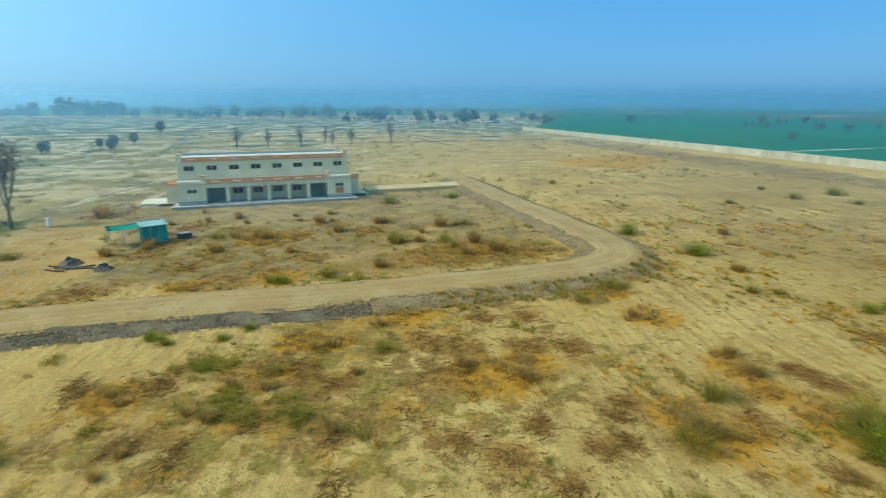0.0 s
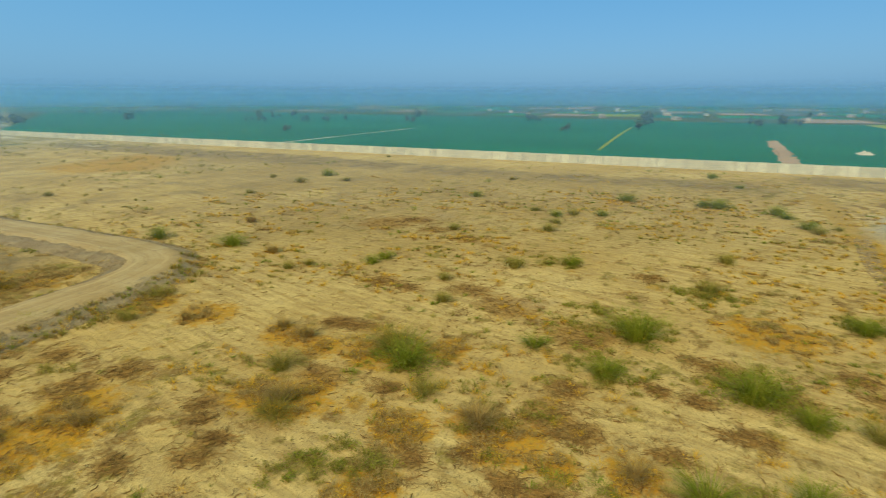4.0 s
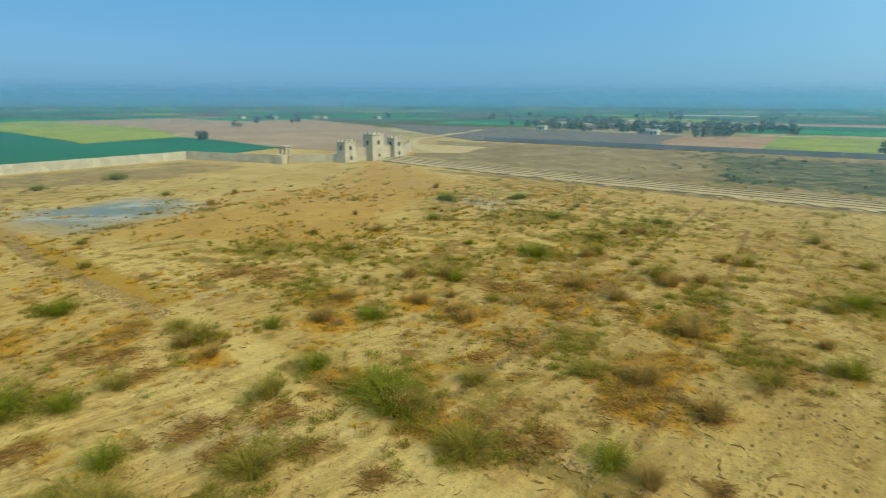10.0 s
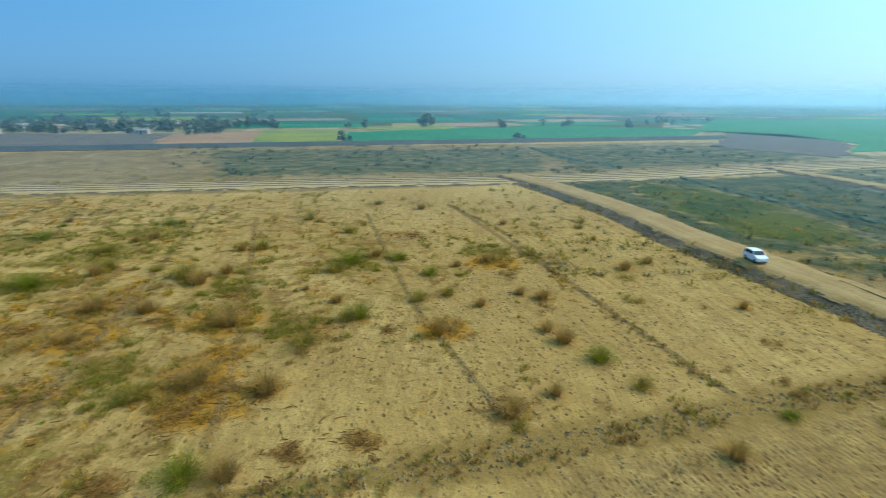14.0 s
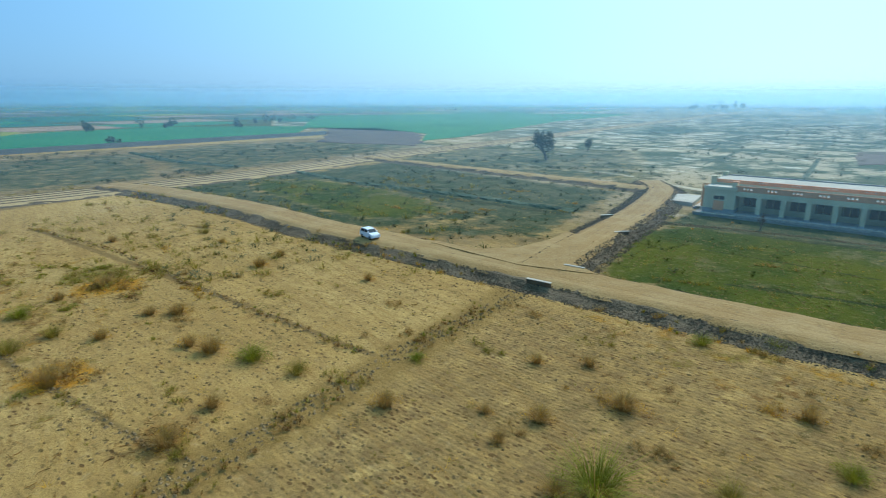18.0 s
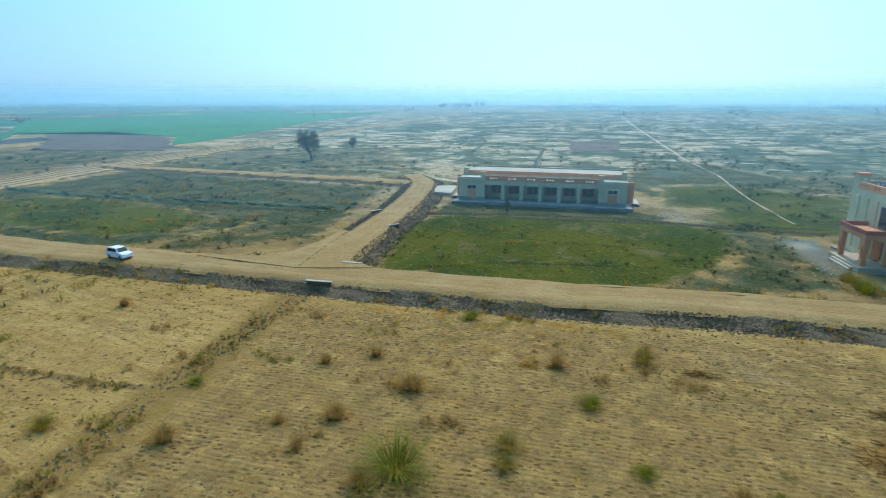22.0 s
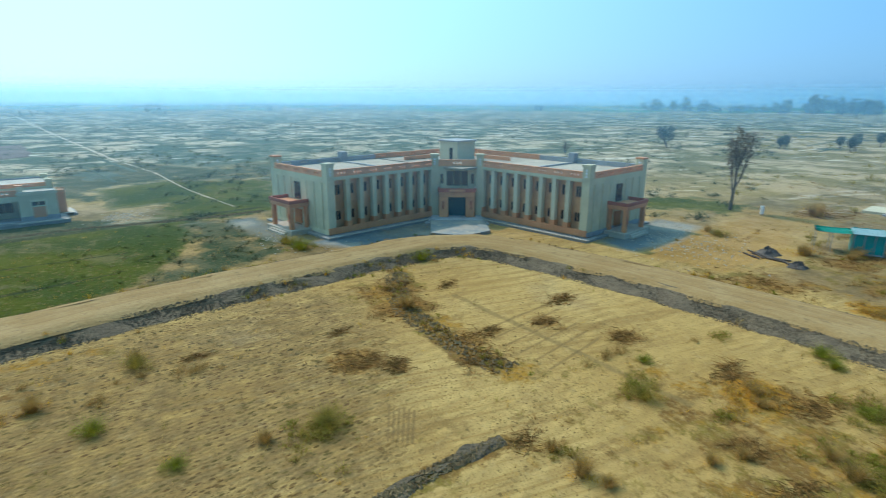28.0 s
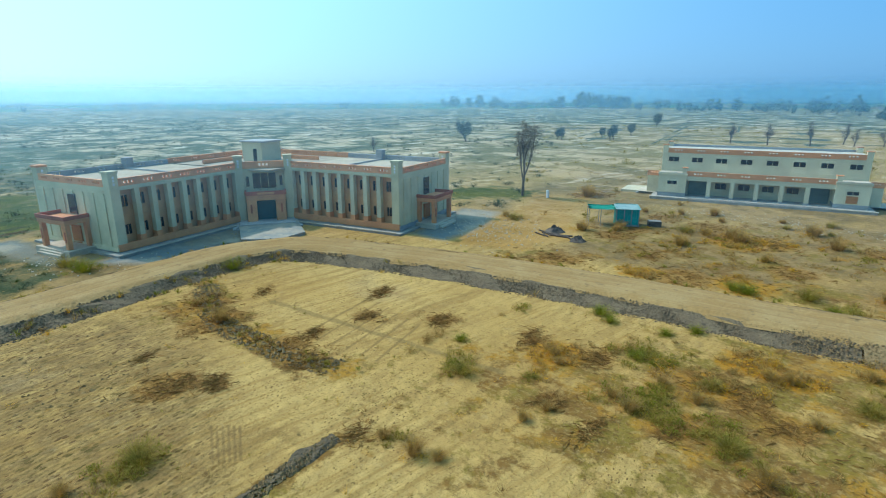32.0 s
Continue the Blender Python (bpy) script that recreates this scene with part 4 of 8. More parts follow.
    plain = plain * np.clip(0.40 + (az - 95) / 95, 0.40, 1)
    beyond = inside(P, [(170, -112), (94, -122), (40, -136), (-8, -147), (-90, -178), (-150, -206), (-120, -290), (-10, -262), (70, -240), (140, -215), (230, -170)], 8.0)
    plain, brown = np.maximum(plain, 0.15 * beyond), np.maximum(brown, 0.95 * beyond)
    farm = np.clip((R - 380) / 80, 0, 1) * ((az < 80) | (az > 252))
    grass, scrub = np.maximum(grass, 0.75 * farm), np.maximum(scrub, 0.45 * farm)
    plain = np.maximum(plain, np.clip((R - 260) / 200, 0, 1) * (1 - farm))
    plain = plain * (1 - np.clip(1.2 * np.maximum.reduce([grass, scrub, damp_and_shadow]) - 0.2, 0, 1) * (R < 240))
    tilled = np.maximum.reduce([inside(P, [(-6, -24), (-40, -37), (-57, 8), (-54.5, 14), (-43, 14.6), (-33, 12.8), (-27, 11), (-22, 8), (-18, 0)], 5.0), 0.35 * inside(P, [(40, -22), (-4, -28), (-38, -40), (-20, -120), (40, -115)], 18.0), 0.5 * inside(P, [(30, 60), (80, 20), (160, 20), (90, 240)], 30.0)])
    dotted = np.maximum(inside(P, [(22, -22), (-4, -27), (-40, -41), (-20, -120), (40, -115)], 8.0), 0.8 * inside(P, [(-6, -24), (-40, -37), (-57, 8), (-54.5, 14), (-27, 11), (-18, 0)], 5.0))
    for name, values in (("dotted", dotted), ("weed", weed), ("litter", litter_map), ("golden", golden), ("olivy", olivy), ("grass", grass), ("scrub", scrub), ("bare", bare), ("brown", brown), ("damp_and_shadow", damp_and_shadow), ("plain", plain), ("tilled", tilled)):
        ob.data.attributes.new(name, "FLOAT", "POINT").data.foreach_set("value", values.astype(np.float32))
    return tagged(ob, "dry sandy earth with pale crust and brown weeds", "ground", kind="structure")


ground()

# haze put into tinted see-through shells ringing the plain, nearest ones before the buildings
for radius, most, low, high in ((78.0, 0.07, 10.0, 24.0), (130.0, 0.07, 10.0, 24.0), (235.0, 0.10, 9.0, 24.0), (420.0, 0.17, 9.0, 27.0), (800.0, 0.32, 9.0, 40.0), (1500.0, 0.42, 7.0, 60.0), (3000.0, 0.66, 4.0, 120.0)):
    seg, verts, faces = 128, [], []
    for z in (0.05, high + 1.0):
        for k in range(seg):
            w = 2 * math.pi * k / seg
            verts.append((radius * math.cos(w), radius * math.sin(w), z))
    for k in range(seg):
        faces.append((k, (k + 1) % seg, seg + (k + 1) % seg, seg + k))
    haze = sheet("haze_shell", verts, faces, haze_material(most, low, high, (0.42, 0.74, 0.95, 1) if radius < 1000 else (0.54, 0.81, 1.0, 1)), smooth=True)
    tagged(haze, "bluish see-through shell standing in for haze over the plain", "haze", kind="structure")


def smooth_line(pts, step=2.0):
    out = []
    p = [Vector((*q, 0)) for q in pts]
    p = [p[0] * 2 - p[1]] + p + [p[-1] * 2 - p[-2]]
    for i in range(1, len(p) - 2):
        n = max(2, int((p[i + 1] - p[i]).length / step))
        for k in range(n):
            t = k / n
            a, c, d, e = p[i - 1], p[i], p[i + 1], p[i + 2]
            out.append(0.5 * (2 * c + (d - a) * t + (2 * a - 5 * c + 4 * d - e) * t * t + (3 * c - a - 3 * d + e) * t ** 3))
    out.append(p[-2])
    return out


def ribbon(line, offsets, heights, wobble=0.0, seed=0.0):
    verts, faces = [], []
    for i, q in enumerate(line):
        d = (line[min(i + 1, len(line) - 1)] - line[max(i - 1, 0)]).normalized()
        s = Vector((d.y, -d.x, 0))
        for k, (o, z) in enumerate(zip(offsets, heights)):
            wob = wobble * noise.noise((q.x * 0.45 + seed, q.y * 0.45, k * 3.1))
            v = q + s * (o + wob)
            verts.append((v.x, v.y, z + 0.35 * wobble * noise.noise((q.x * 0.8, q.y * 0.8, k * 5.7 + seed)) if z > 0.02 else z))
    m = len(offsets)
    for i in range(len(line) - 1):
        for k in range(m - 1):
            a = i * m + k
            faces.append((a, a + 1, a + m + 1, a + m))
    return verts, faces


def road(name, pts, width, height, slope, label, lift=0.0, mat=None):
    line = smooth_line(pts)
    w = width / 2
    offs = (-w - 0.9, -w, -w * 0.66, -w * 0.4, 0, w * 0.4, w * 0.66, w, w + 0.9)
    drop = -min(0.45, height * 0.9)
    hts = [height + lift + d for d in (drop, 0.0, 0.03, -0.04, 0.05, -0.04, 0.03, 0.0, drop)]
    top = sheet(name, *ribbon(line, offs, hts, 0.4 if width < 6 else 0.08, 1.0), mat or ROAD, smooth=True)
    top.data.attributes.new("across", "FLOAT", "POINT").data.foreach_set("value", list(offs) * len(line))
    tagged(top, label, "road", kind="structure")
    for side in (-1, 1):
        o = [side * (w - 0.6), side * (w + slope * 0.2), side * (w + slope * 0.5), side * (w + slope)]
        z = [height + lift - 0.04, height * 0.72, height * 0.3, -0.12]
        soft_o = [side * (w - 0.6), side * (w + slope * 0.3), side * (w + slope * 0.65), side * (w + slope)]
        soft_z = [height + lift - 0.04, height * 0.72, height * 0.34, -0.12]
        cut = next((i for i, q in enumerate(line) if q.y > 56), len(line))
        # shade-darkened earth up to the cut, the lighter copy north of it
        for piece, oo, zz, earth in ((line[:cut + 1], o, z, BANK), (line[cut:], soft_o, soft_z, DUG)):
            if len(piece) > 2:
                v, f = ribbon(piece, oo, zz, 0.55, 7.0 * side)
                sheet("bank", v, f, earth, top, "bank of brown earth clods", smooth=False)
    return line, top


LOOP = [(-10, -146), (-18, -131), (-29.5, -100), (-34, -80), (-38, -67.5), (-42.3, -54), (-46, -41), (-49.8, -29), (-54.2, -15.3), (-59.2, -2.8), (-63.3, 10.0), (-66.8, 21), (-68.3, 29.5), (-65.0, 36.3),
        (-55.5, 41.5), (-45, 46.0), (-36, 49.0), (-26, 52), (-11, 55.6), (0, 59), (9.4, 62), (18.5, 66), (23.6, 71), (24.2, 78), (20.3, 93), (14, 113), (8.5, 133), (4, 150)]
loop_line, loop_top = road("road_loop", LOOP, 5.6, 1.0, 3.0, "raised track of packed yellow dirt with wheel ruts")
side_line, _ = road("road_side", [(-47, -41.5), (-56, -45.5), (-70, -51), (-84, -56.5), (-100, -64), (-112, -71), (-120, -80)], 4.6, 0.97, 2.8, "raised dirt side track leading to the low hall", 0.03)
road("road_cross", [(-112, -70), (-108, -90), (-102, -118), (-93, -157), (-90, -172)], 3.0, 0.9, 2.6, "narrow raised dirt track along a ditch")
far_line, far_top = road("road_far", [(172, -101), (150, -104), (94, -115), (40, -129), (-6, -139.5), (-46, -152), (-86, -171), (-152, -198), (-234, -229), (-382, -290), (-823, -460), (-1500, -710)], 13.0, 0.35, 1.6, "long straight dirt road with parallel wheel tracks", 0.0, PALEROAD)

for off, wide in ((-5.0, 0.45), (-2.2, 0.3), (1.0, 0.3), (4.2, 0.45)):
    v, f = ribbon(far_line, (off - wide, off, off + wide), (0.37, 0.52, 0.37), 0.1, off)
    sheet("rut_ridge", v, f, BANK, far_top, "dark ridge between wheel ruts")

# clods on the bank facing the sandy plot
rnd = random.Random(5)


def clods(name, line, lo, hi, count, size, zfun, mat, label):
    verts, faces = [], []
    for _ in range(count):
        i = rnd.randrange(len(line) - 1)
        q = line[i].lerp(line[i + 1], rnd.random())
        d = (line[i + 1] - line[i]).normalized()
        o = rnd.uniform(lo, hi)
        p = q + Vector((d.y, -d.x, 0)) * o
        s = size * rnd.uniform(0.5, 1.6)
        z = zfun(o)
        first = len(verts)
        a = rnd.random() * 6.3
        for dx, dy, dz in ((1, 0, 0), (0, 1, 0), (-1, 0, 0), (0, -1, 0)):
            w = s * rnd.uniform(0.6, 1.2)
            verts.append((p.x + w * (dx * math.cos(a) - dy * math.sin(a)), p.y + w * (dx * math.sin(a) + dy * math.cos(a)), z - 0.1 * s))
        verts.append((p.x + rnd.uniform(-0.3, 0.3) * s, p.y + rnd.uniform(-0.3, 0.3) * s, z + s * rnd.uniform(0.5, 1.0)))
        for k in range(4):
            faces.append((first + k, first + (k + 1) % 4, first + 4))
    return tagged(sheet(name, verts, faces, mat), label, "clods", kind="stuff")


def bank_height(o):
    d = abs(o) - 2.8
    return max(0.0, 1.0 - 0.47 * d if d < 0.6 else 0.72 - 0.47 * (d - 0.6) if d < 1.5 else 0.3 - 0.28 * (d - 1.5))


west_line = [q for q in loop_line if q.y < 57]
clods("bank_clods", west_line, 3.3, 5.8, 20000, 0.09, bank_height, CLOD, "loose earth clods on the track bank")
clods("bank_clods", west_line, -5.2, -3.0, 7000, 0.10, bank_height, CLOD, "loose earth clods on the track bank")
def soft_bank(o):
    return max(0.0, 1.0 - (abs(o) - 2.8) / 3.0)


north_line = [q for q in loop_line if q.y > 55]
clods("bank_clods", north_line, 3.0, 6.0, 7000, 0.09, soft_bank, DUG, "loose earth clods on the northern track bank")
clods("bank_clods", north_line, -6.0, -3.0, 3000, 0.09, soft_bank, DUG, "loose earth clods on the northern track bank")
clods("bank_clods", side_line, -5.6, -2.6, 3500, 0.12, bank_height, CLOD, "loose earth clods on the side track bank")
BUNDS = (([(30, -15.5), (7, -22), (-8, -27), (-26, -34), (-41, -38)], 1.0, 900), ([(-21, -34.2), (-14.6, -53.6), (-6, -83), (3.5, -104)], 0.5, 420), ([(-6.7, -26.7), (-1.5, -37.6), (8, -62.6), (18, -95)], 0.3, 240),
         ([(24, -19.4), (29.3, -38.3), (50.7, -102.4)], 0.35, 280), ([(12.7, -24.6), (17.6, -40.6), (36.4, -89.4)], 0.35, 280), ([(102, 6.5), (83, 3), (66, -2), (52, -6.6)], 1.1, 1500), ([(-84, -51), (-88.9, -42.8), (-94.8, -28.9), (-98.8, -15.4), (-99.9, -2.6), (-103, 10)], 0.8, 1800))
for pts, wide, count in BUNDS:
    clods("bund_clods", smooth_line(pts, 0.8), -wide, wide, count, 0.13, lambda o: 0.02, DUG, "low ragged bund of earth clods between plots")
clods("bank_clods", side_line, 2.6, 5.6, 3500, 0.12, bank_height, CLOD, "loose earth clods on the side track bank")


# ---- patches of soil and crop ----
def ragged(poly, step, jitter, seed):
    out = []
    for i, a in enumerate(poly):
        c = poly[(i + 1) % len(poly)]
        n = max(1, int(math.dist(a, c) / step))
        for k in range(n):
            t = k / n
            x, y = a[0] + (c[0] - a[0]) * t, a[1] + (c[1] - a[1]) * t
            out.append((x + jitter * noise.noise((x * 0.21, y * 0.21, seed)), y + jitter * noise.noise((x * 0.21, y * 0.21, seed + 9))))
    return out


def patch(name, poly, mat, z, label, step=3.0, jitter=1.2, thick=0.3):
    ring = ragged(poly, step, jitter, z * 91)
    n = len(ring)
    verts = [(x, y, z) for x, y in ring] + [(x, y, z - thick) for x, y in ring]
    bm = bmesh.new()
    vs = [bm.verts.new(v) for v in verts]
    bm.faces.new(vs[:n])
    for k in range(n):
        bm.faces.new((vs[k], vs[n + k], vs[n + (k + 1) % n], vs[(k + 1) % n]))
    bmesh.ops.triangulate(bm, faces=[bm.faces[:][0]])
    bmesh.ops.recalc_face_normals(bm, faces=bm.faces[:])
    ob = part(name, bm, mat)
    return tagged(ob, label, "field", kind="structure")


patch("field_wheat", [(66, 437), (208, -44), (234, -86), (300, -76), (331, -66), (303, -19), (430, 8), (571, 52), (549, 191), (555, 444), (495, 673), (483, 1037), (249, 1098)], WHEAT, 0.30, "flat field of young dark green wheat", 20, 0.5)
v, f = ribbon(smooth_line([(146, 239), (195, 256), (293, 292)], 10), (-0.9, 0, 0.9), (0.36, 0.4, 0.36), 0.4, 2.0)
tagged(sheet("path_wheat", v, f, PALEDIRT), "pale narrow footpath through the wheat", "path", kind="structure")
v, f = ribbon(smooth_line([(212, 106), (302, 140), (406, 178)], 10), (-0.8, 0, 0.8), (0.36, 0.4, 0.36), 0.5, 4.0)
tagged(sheet("path_wheat", v, f, MUSTARD), "weedy footpath through the wheat", "path", kind="structure")
v, f = ribbon(smooth_line([(205, 35), (256, 48.5), (318, 65)], 6), (-3.5, -1.5, 1.5, 3.5), (0.2, 0.6, 0.6, 0.2), 1.2, 6.0)
tagged(sheet("path_ramp", v, f, FALLOW), "brown dirt strip running into the wheat", "path", kind="structure")
patch("field_mustard", [(303, -19), (430, 8), (571, 52), (660, -5), (448, -70), (331, -66)], MUSTARD, 0.45, "yellow-green field of flowering mustard", 15, 2)
patch("field_fallow", [(234, -86), (300, -76), (448, -70), (660, -5), (900, -60), (700, -260), (400, -230), (260, -165), (182, -112)], FALLOW, 0.10, "bare brown fallow land beyond the gate", 15, 3)
patch("field_pale", [(182, -120), (208, -130), (214, -150), (183, -162), (168, -135)], TRACK, 0.14, "pale bare dirt beside the gate", 4, 2)
patch("field_crop_south", [(63, -246), (12, -261), (-76, -302), (-117, -325), (-162, -415), (-68, -463), (1, -423), (57, -367), (83, -345)], CROP, 0.30, "bright green crop behind the grey wall", 15, 1)
patch("field_mustard_far", [(93, -392), (44, -466), (20, -430), (24, -390), (60, -372)], MUSTARD, 0.33, "yellow-green mustard plot near the far hamlet", 15, 1)
patch("field_mustard_south", [(102, -236), (65, -247), (84, -345), (97, -376), (141, -354)], MUSTARD, 0.35, "yellow-green mustard strip behind the grey wall", 15, 1)
patch("field_brown_south", [(128, -216), (103, -236), (142, -353), (178, -314), (160, -262)], ORANGEF, 0.22, "brown bare field behind the grey wall", 15, 1)
patch("field_plough_south", [(130, -216), (161, -262), (179, -314), (300, -300), (420, -255), (332, -215), (220, -185)], PLOUGH, 0.24, "dark ploughed field behind the grey wall", 15, 1)
patch("field_dark_west", [(-106, -254), (-134, -212), (-183, -284), (-190, -359), (-157, -368)], PLOUGH, 0.12, "dark ploughed field along the far road", 6, 7)
patch("field_crop_west", [(-152, -236), (-190, -252), (-402, -391), (-720, -540), (-530, -700), (-274, -696), (-150, -400), (-192, -361), (-185, -284)], CROP, 0.2, "long green crop field along the far road", 20, 1)
v, f = ribbon(smooth_line([(182, -128), (236, -158), (262, -196), (300, -262)], 6), (-3.0, 0, 3.0), (0.28, 0.32, 0.28), 1.2, 3.0)
tagged(sheet("path_gate", v, f, PALEROAD), "pale dirt track from the gate to the hamlet", "path", kind="structure")
patch("field_plot_west", [(-264, -88), (-294, -73), (-232, -55), (-212, -69)], PLOUGH, 0.14, "dark ploughed plot on the saline plain", 5, 2)
patch("field_crop_near", [(-76, -328), (-81, -310), (-126, -332), (-112, -410), (-94, -410)], CROP, 0.22, "green crop plot beside the long wall", 15, 1)

# overgrown ditches between the western plots
for pts, high, wide in (([(-56, -150), (-62, -118), (-72, -91), (-79, -66)], 0.55, 1.3), ([(-23, -242), (-32, -200), (-45, -172)], 0.6, 1.6)):
    v, f = ribbon(smooth_line(pts, 0.8), (-wide, -wide * 0.5, 0.0, wide * 0.5, wide), (-0.1, high * 0.7, high, high * 0.6, -0.1), 0.9, pts[0][0])
    tagged(sheet("bund", v, f, SCRUBG), "overgrown dark green bund beside a ditch", "bund", kind="structure")

# far farmland in strips
AX, AY = Vector((math.cos(radians(19.5)), math.sin(radians(19.5)), 0)), Vector((-math.sin(radians(19.5)), math.cos(radians(19.5)), 0))
far_fields = {m: ([], []) for m in (CROP, WHEAT, MUSTARD, FALLOW, PLOUGH, PALEDIRT, SCRUBG)}
for ia in range(-26, 26):
    for ib in range(-44, 44):
        a, b2 = ia * 130 + rnd.uniform(-20, 20), ib * 75 + rnd.uniform(-10, 10)
        c = AX * a + AY * b2
        r = c.length
        az = math.degrees(math.atan2(c.y, c.x)) % 360
        if r > 3000 or r < 300:
            continue
        south, east, north_west = b2 < -420, (az > 300 or az < 84) and r > 640, 84 <= az <= 200 and r > 1000
        if az > 200 and az <= 300 and not south:
            continue
        if 0 < c.y < 1150 and 40 < c.x < 620 and az < 84:
            continue
        if not (south or east or north_west):
            continue
        pick = rnd.choices((CROP, WHEAT, MUSTARD, FALLOW, PLOUGH, PALEDIRT, SCRUBG), (8, 6, 1.5, 2, 2, 0.15, 5))[0]
        vs, fs = far_fields[pick]
        k = len(vs)
        for sa, sb in ((-63, -36), (63, -36), (63, 36), (-63, 36)):
            q = c + AX * sa * rnd.uniform(0.8, 1.0) + AY * sb * rnd.uniform(0.8, 1.0)
            vs.append((q.x, q.y, 0.18))
        fs.append((k, k + 1, k + 2, k + 3))
for m, (vs, fs) in far_fields.items():
    if vs:
        tagged(sheet("ground_fields", vs, fs, m), "distant farmland strips in the haze", "field", kind="structure")

for pts, wide in (([(-900, -235), (-502, -117), (-360, -74), (-247, -39), (-205, -25.9)], 0.6), ([(-205, -25.9), (-170, -13), (-138.1, -4.4), (-122, 0.7), (-109, 5.4)], 0.16)):
    v, f = ribbon(smooth_line(pts, 3), (-wide, 0, wide), (0.05, 0.12, 0.05), 0.5, wide)
    tagged(sheet("path_plain", v, f, PALEDIRT), "pale footpath across the saline plain", "path", kind="structure")

# low bunds and scrub squares on the saline plain
bund_v, bund_f, sq_v, sq_f = [], [], [], []
for ia in range(-30, 8):
    for ib in range(-7, 22):
        c = AX * (ia * 34 + rnd.uniform(-8, 8)) + AY * (ib * 40 + rnd.uniform(-8, 8))
        r = c.length
        az = math.degrees(math.atan2(c.y, c.x)) % 360
        if not (84 <= az <= 212) or r < (150 if az > 145 else 260) or r > 950 or (AY.dot(c) < -150):
            continue
        if rnd.random() < 0.75:
            along, across = (AX, AY) if rnd.random() < 0.55 else (AY, AX)
            L, k = rnd.uniform(16, 40), len(bund_v)
            w = rnd.uniform(0.4, 0.9)
            for s, t, z in ((-1, -1, 0), (1, -1, 0), (1, 0, 0.22), (-1, 0, 0.22), (1, 1, 0), (-1, 1, 0)):
                q = c + along * s * L + across * t * w
                bund_v.append((q.x, q.y, z + 0.02))
            bund_f += [(k, k + 1, k + 2, k + 3), (k + 3, k + 2, k + 4, k + 5)]
        if rnd.random() < 0.42:
            k, wa, wb = len(sq_v), rnd.uniform(4, 12), rnd.uniform(3, 9)
            m = 22
            for j in range(m):
                w = 2 * math.pi * j / m
                q = c + AX * wa * math.copysign(abs(math.cos(w)) ** 0.6, math.cos(w)) * rnd.uniform(0.5, 1.15) + AY * wb * math.copysign(abs(math.sin(w)) ** 0.6, math.sin(w)) * rnd.uniform(0.5, 1.15)
                sq_v.append((q.x, q.y, 0.05 + 0.0001 * (k % 50)))
            sq_f.append(tuple(range(k, k + m)))
tagged(sheet("plain_bunds", bund_v, bund_f, SCRUBG), "low weedy bunds dividing the saline plain", "bund", kind="stuff")
tagged(sheet("plain_scrub", sq_v, sq_f, SCRUBG), "grey-green scrub squares on the saline plain", "scrub", kind="stuff")


# ---- boundary walls ----
def panel_wall(name, a, c, height, pitch, mat, post_mat, label):
    a, c = Vector((*a, 0)), Vector((*c, 0))
    d = c - a
    n = max(1, round(d.length / pitch))
    pitch = d.length / n
    base = thing(name, Matrix.Translation(a) @ Matrix.Rotation(math.atan2(d.y, d.x), 4, "Z"), label, "wall")
    tagged(base, kind="structure")
    bm = bmesh.new()
    rows = 4
    h = height / rows
    for k in range(rows):
        box(bm, 0.08, pitch - 0.08, -0.05, 0.05, k * h + 0.01 - (0.2 if k == 0 else 0), (k + 1) * h - 0.015)
    soften(bm, 0.012)
    first = part("panel", bm, mat, base)
    bm = bmesh.new()
    box(bm, -0.1, 0.1, -0.11, 0.11, -0.2, height + 0.06)
    soften(bm, 0.02)
    post = part("post", bm, post_mat, base)
    for i in range(1, n + 1):
        o = new("post", post.data)
        o.parent, o.location = base, (i * pitch, 0, 0)
        if i < n:
            o = new("panel", first.data)
            o.parent, o.location = base, (i * pitch, 0, 0.03 * math.sin(i * 1.7))
    return base


panel_wall("wall_east", (61, 432), (205, -42), 2.85, 2.75, PRECAST, POSTC, "long cream precast boundary wall with posts")
panel_wall("wall_gate_side", (205, -42.3), (174.5, -63.5), 2.85, 2.75, GATEC, POSTC, "plain cement boundary wall near the gate")
panel_wall("wall_gate_near", (174.5, -67.5), (167.3, -81), 2.7, 2.75, GATEC, POSTC, "plain cement boundary wall beside the gate tower")
panel_wall("wall_north_village", (-98, 640), (-64, 470), 2.6, 4.0, GREYW, POSTC, "grey boundary wall near the far hamlet")


def far_wall():
    v, f = [], []
    n = 46
    for i in range(n):
        a0 = 140 - i * 8.0
        c = AX * a0 + AY * -249.5
        e = AX * (a0 - 7.85) + AY * -249.5
        k = len(v)
        top = 2.1
        for p in (c, e):
            for s in (-0.12, 0.12):
                for z in (-0.2, top):
                    q = p + AY * s
                    v.append((q.x, q.y, z))
        f += [(k, k + 4, k + 5, k + 1), (k + 2, k + 3, k + 7, k + 6), (k + 1, k + 5, k + 7, k + 3), (k, k + 1, k + 3, k + 2), (k + 4, k + 6, k + 7, k + 5)]
    return tagged(sheet("wall_south", v, f, FARWALL), "long grey block boundary wall across the fields", "wall", kind="structure")


far_wall()


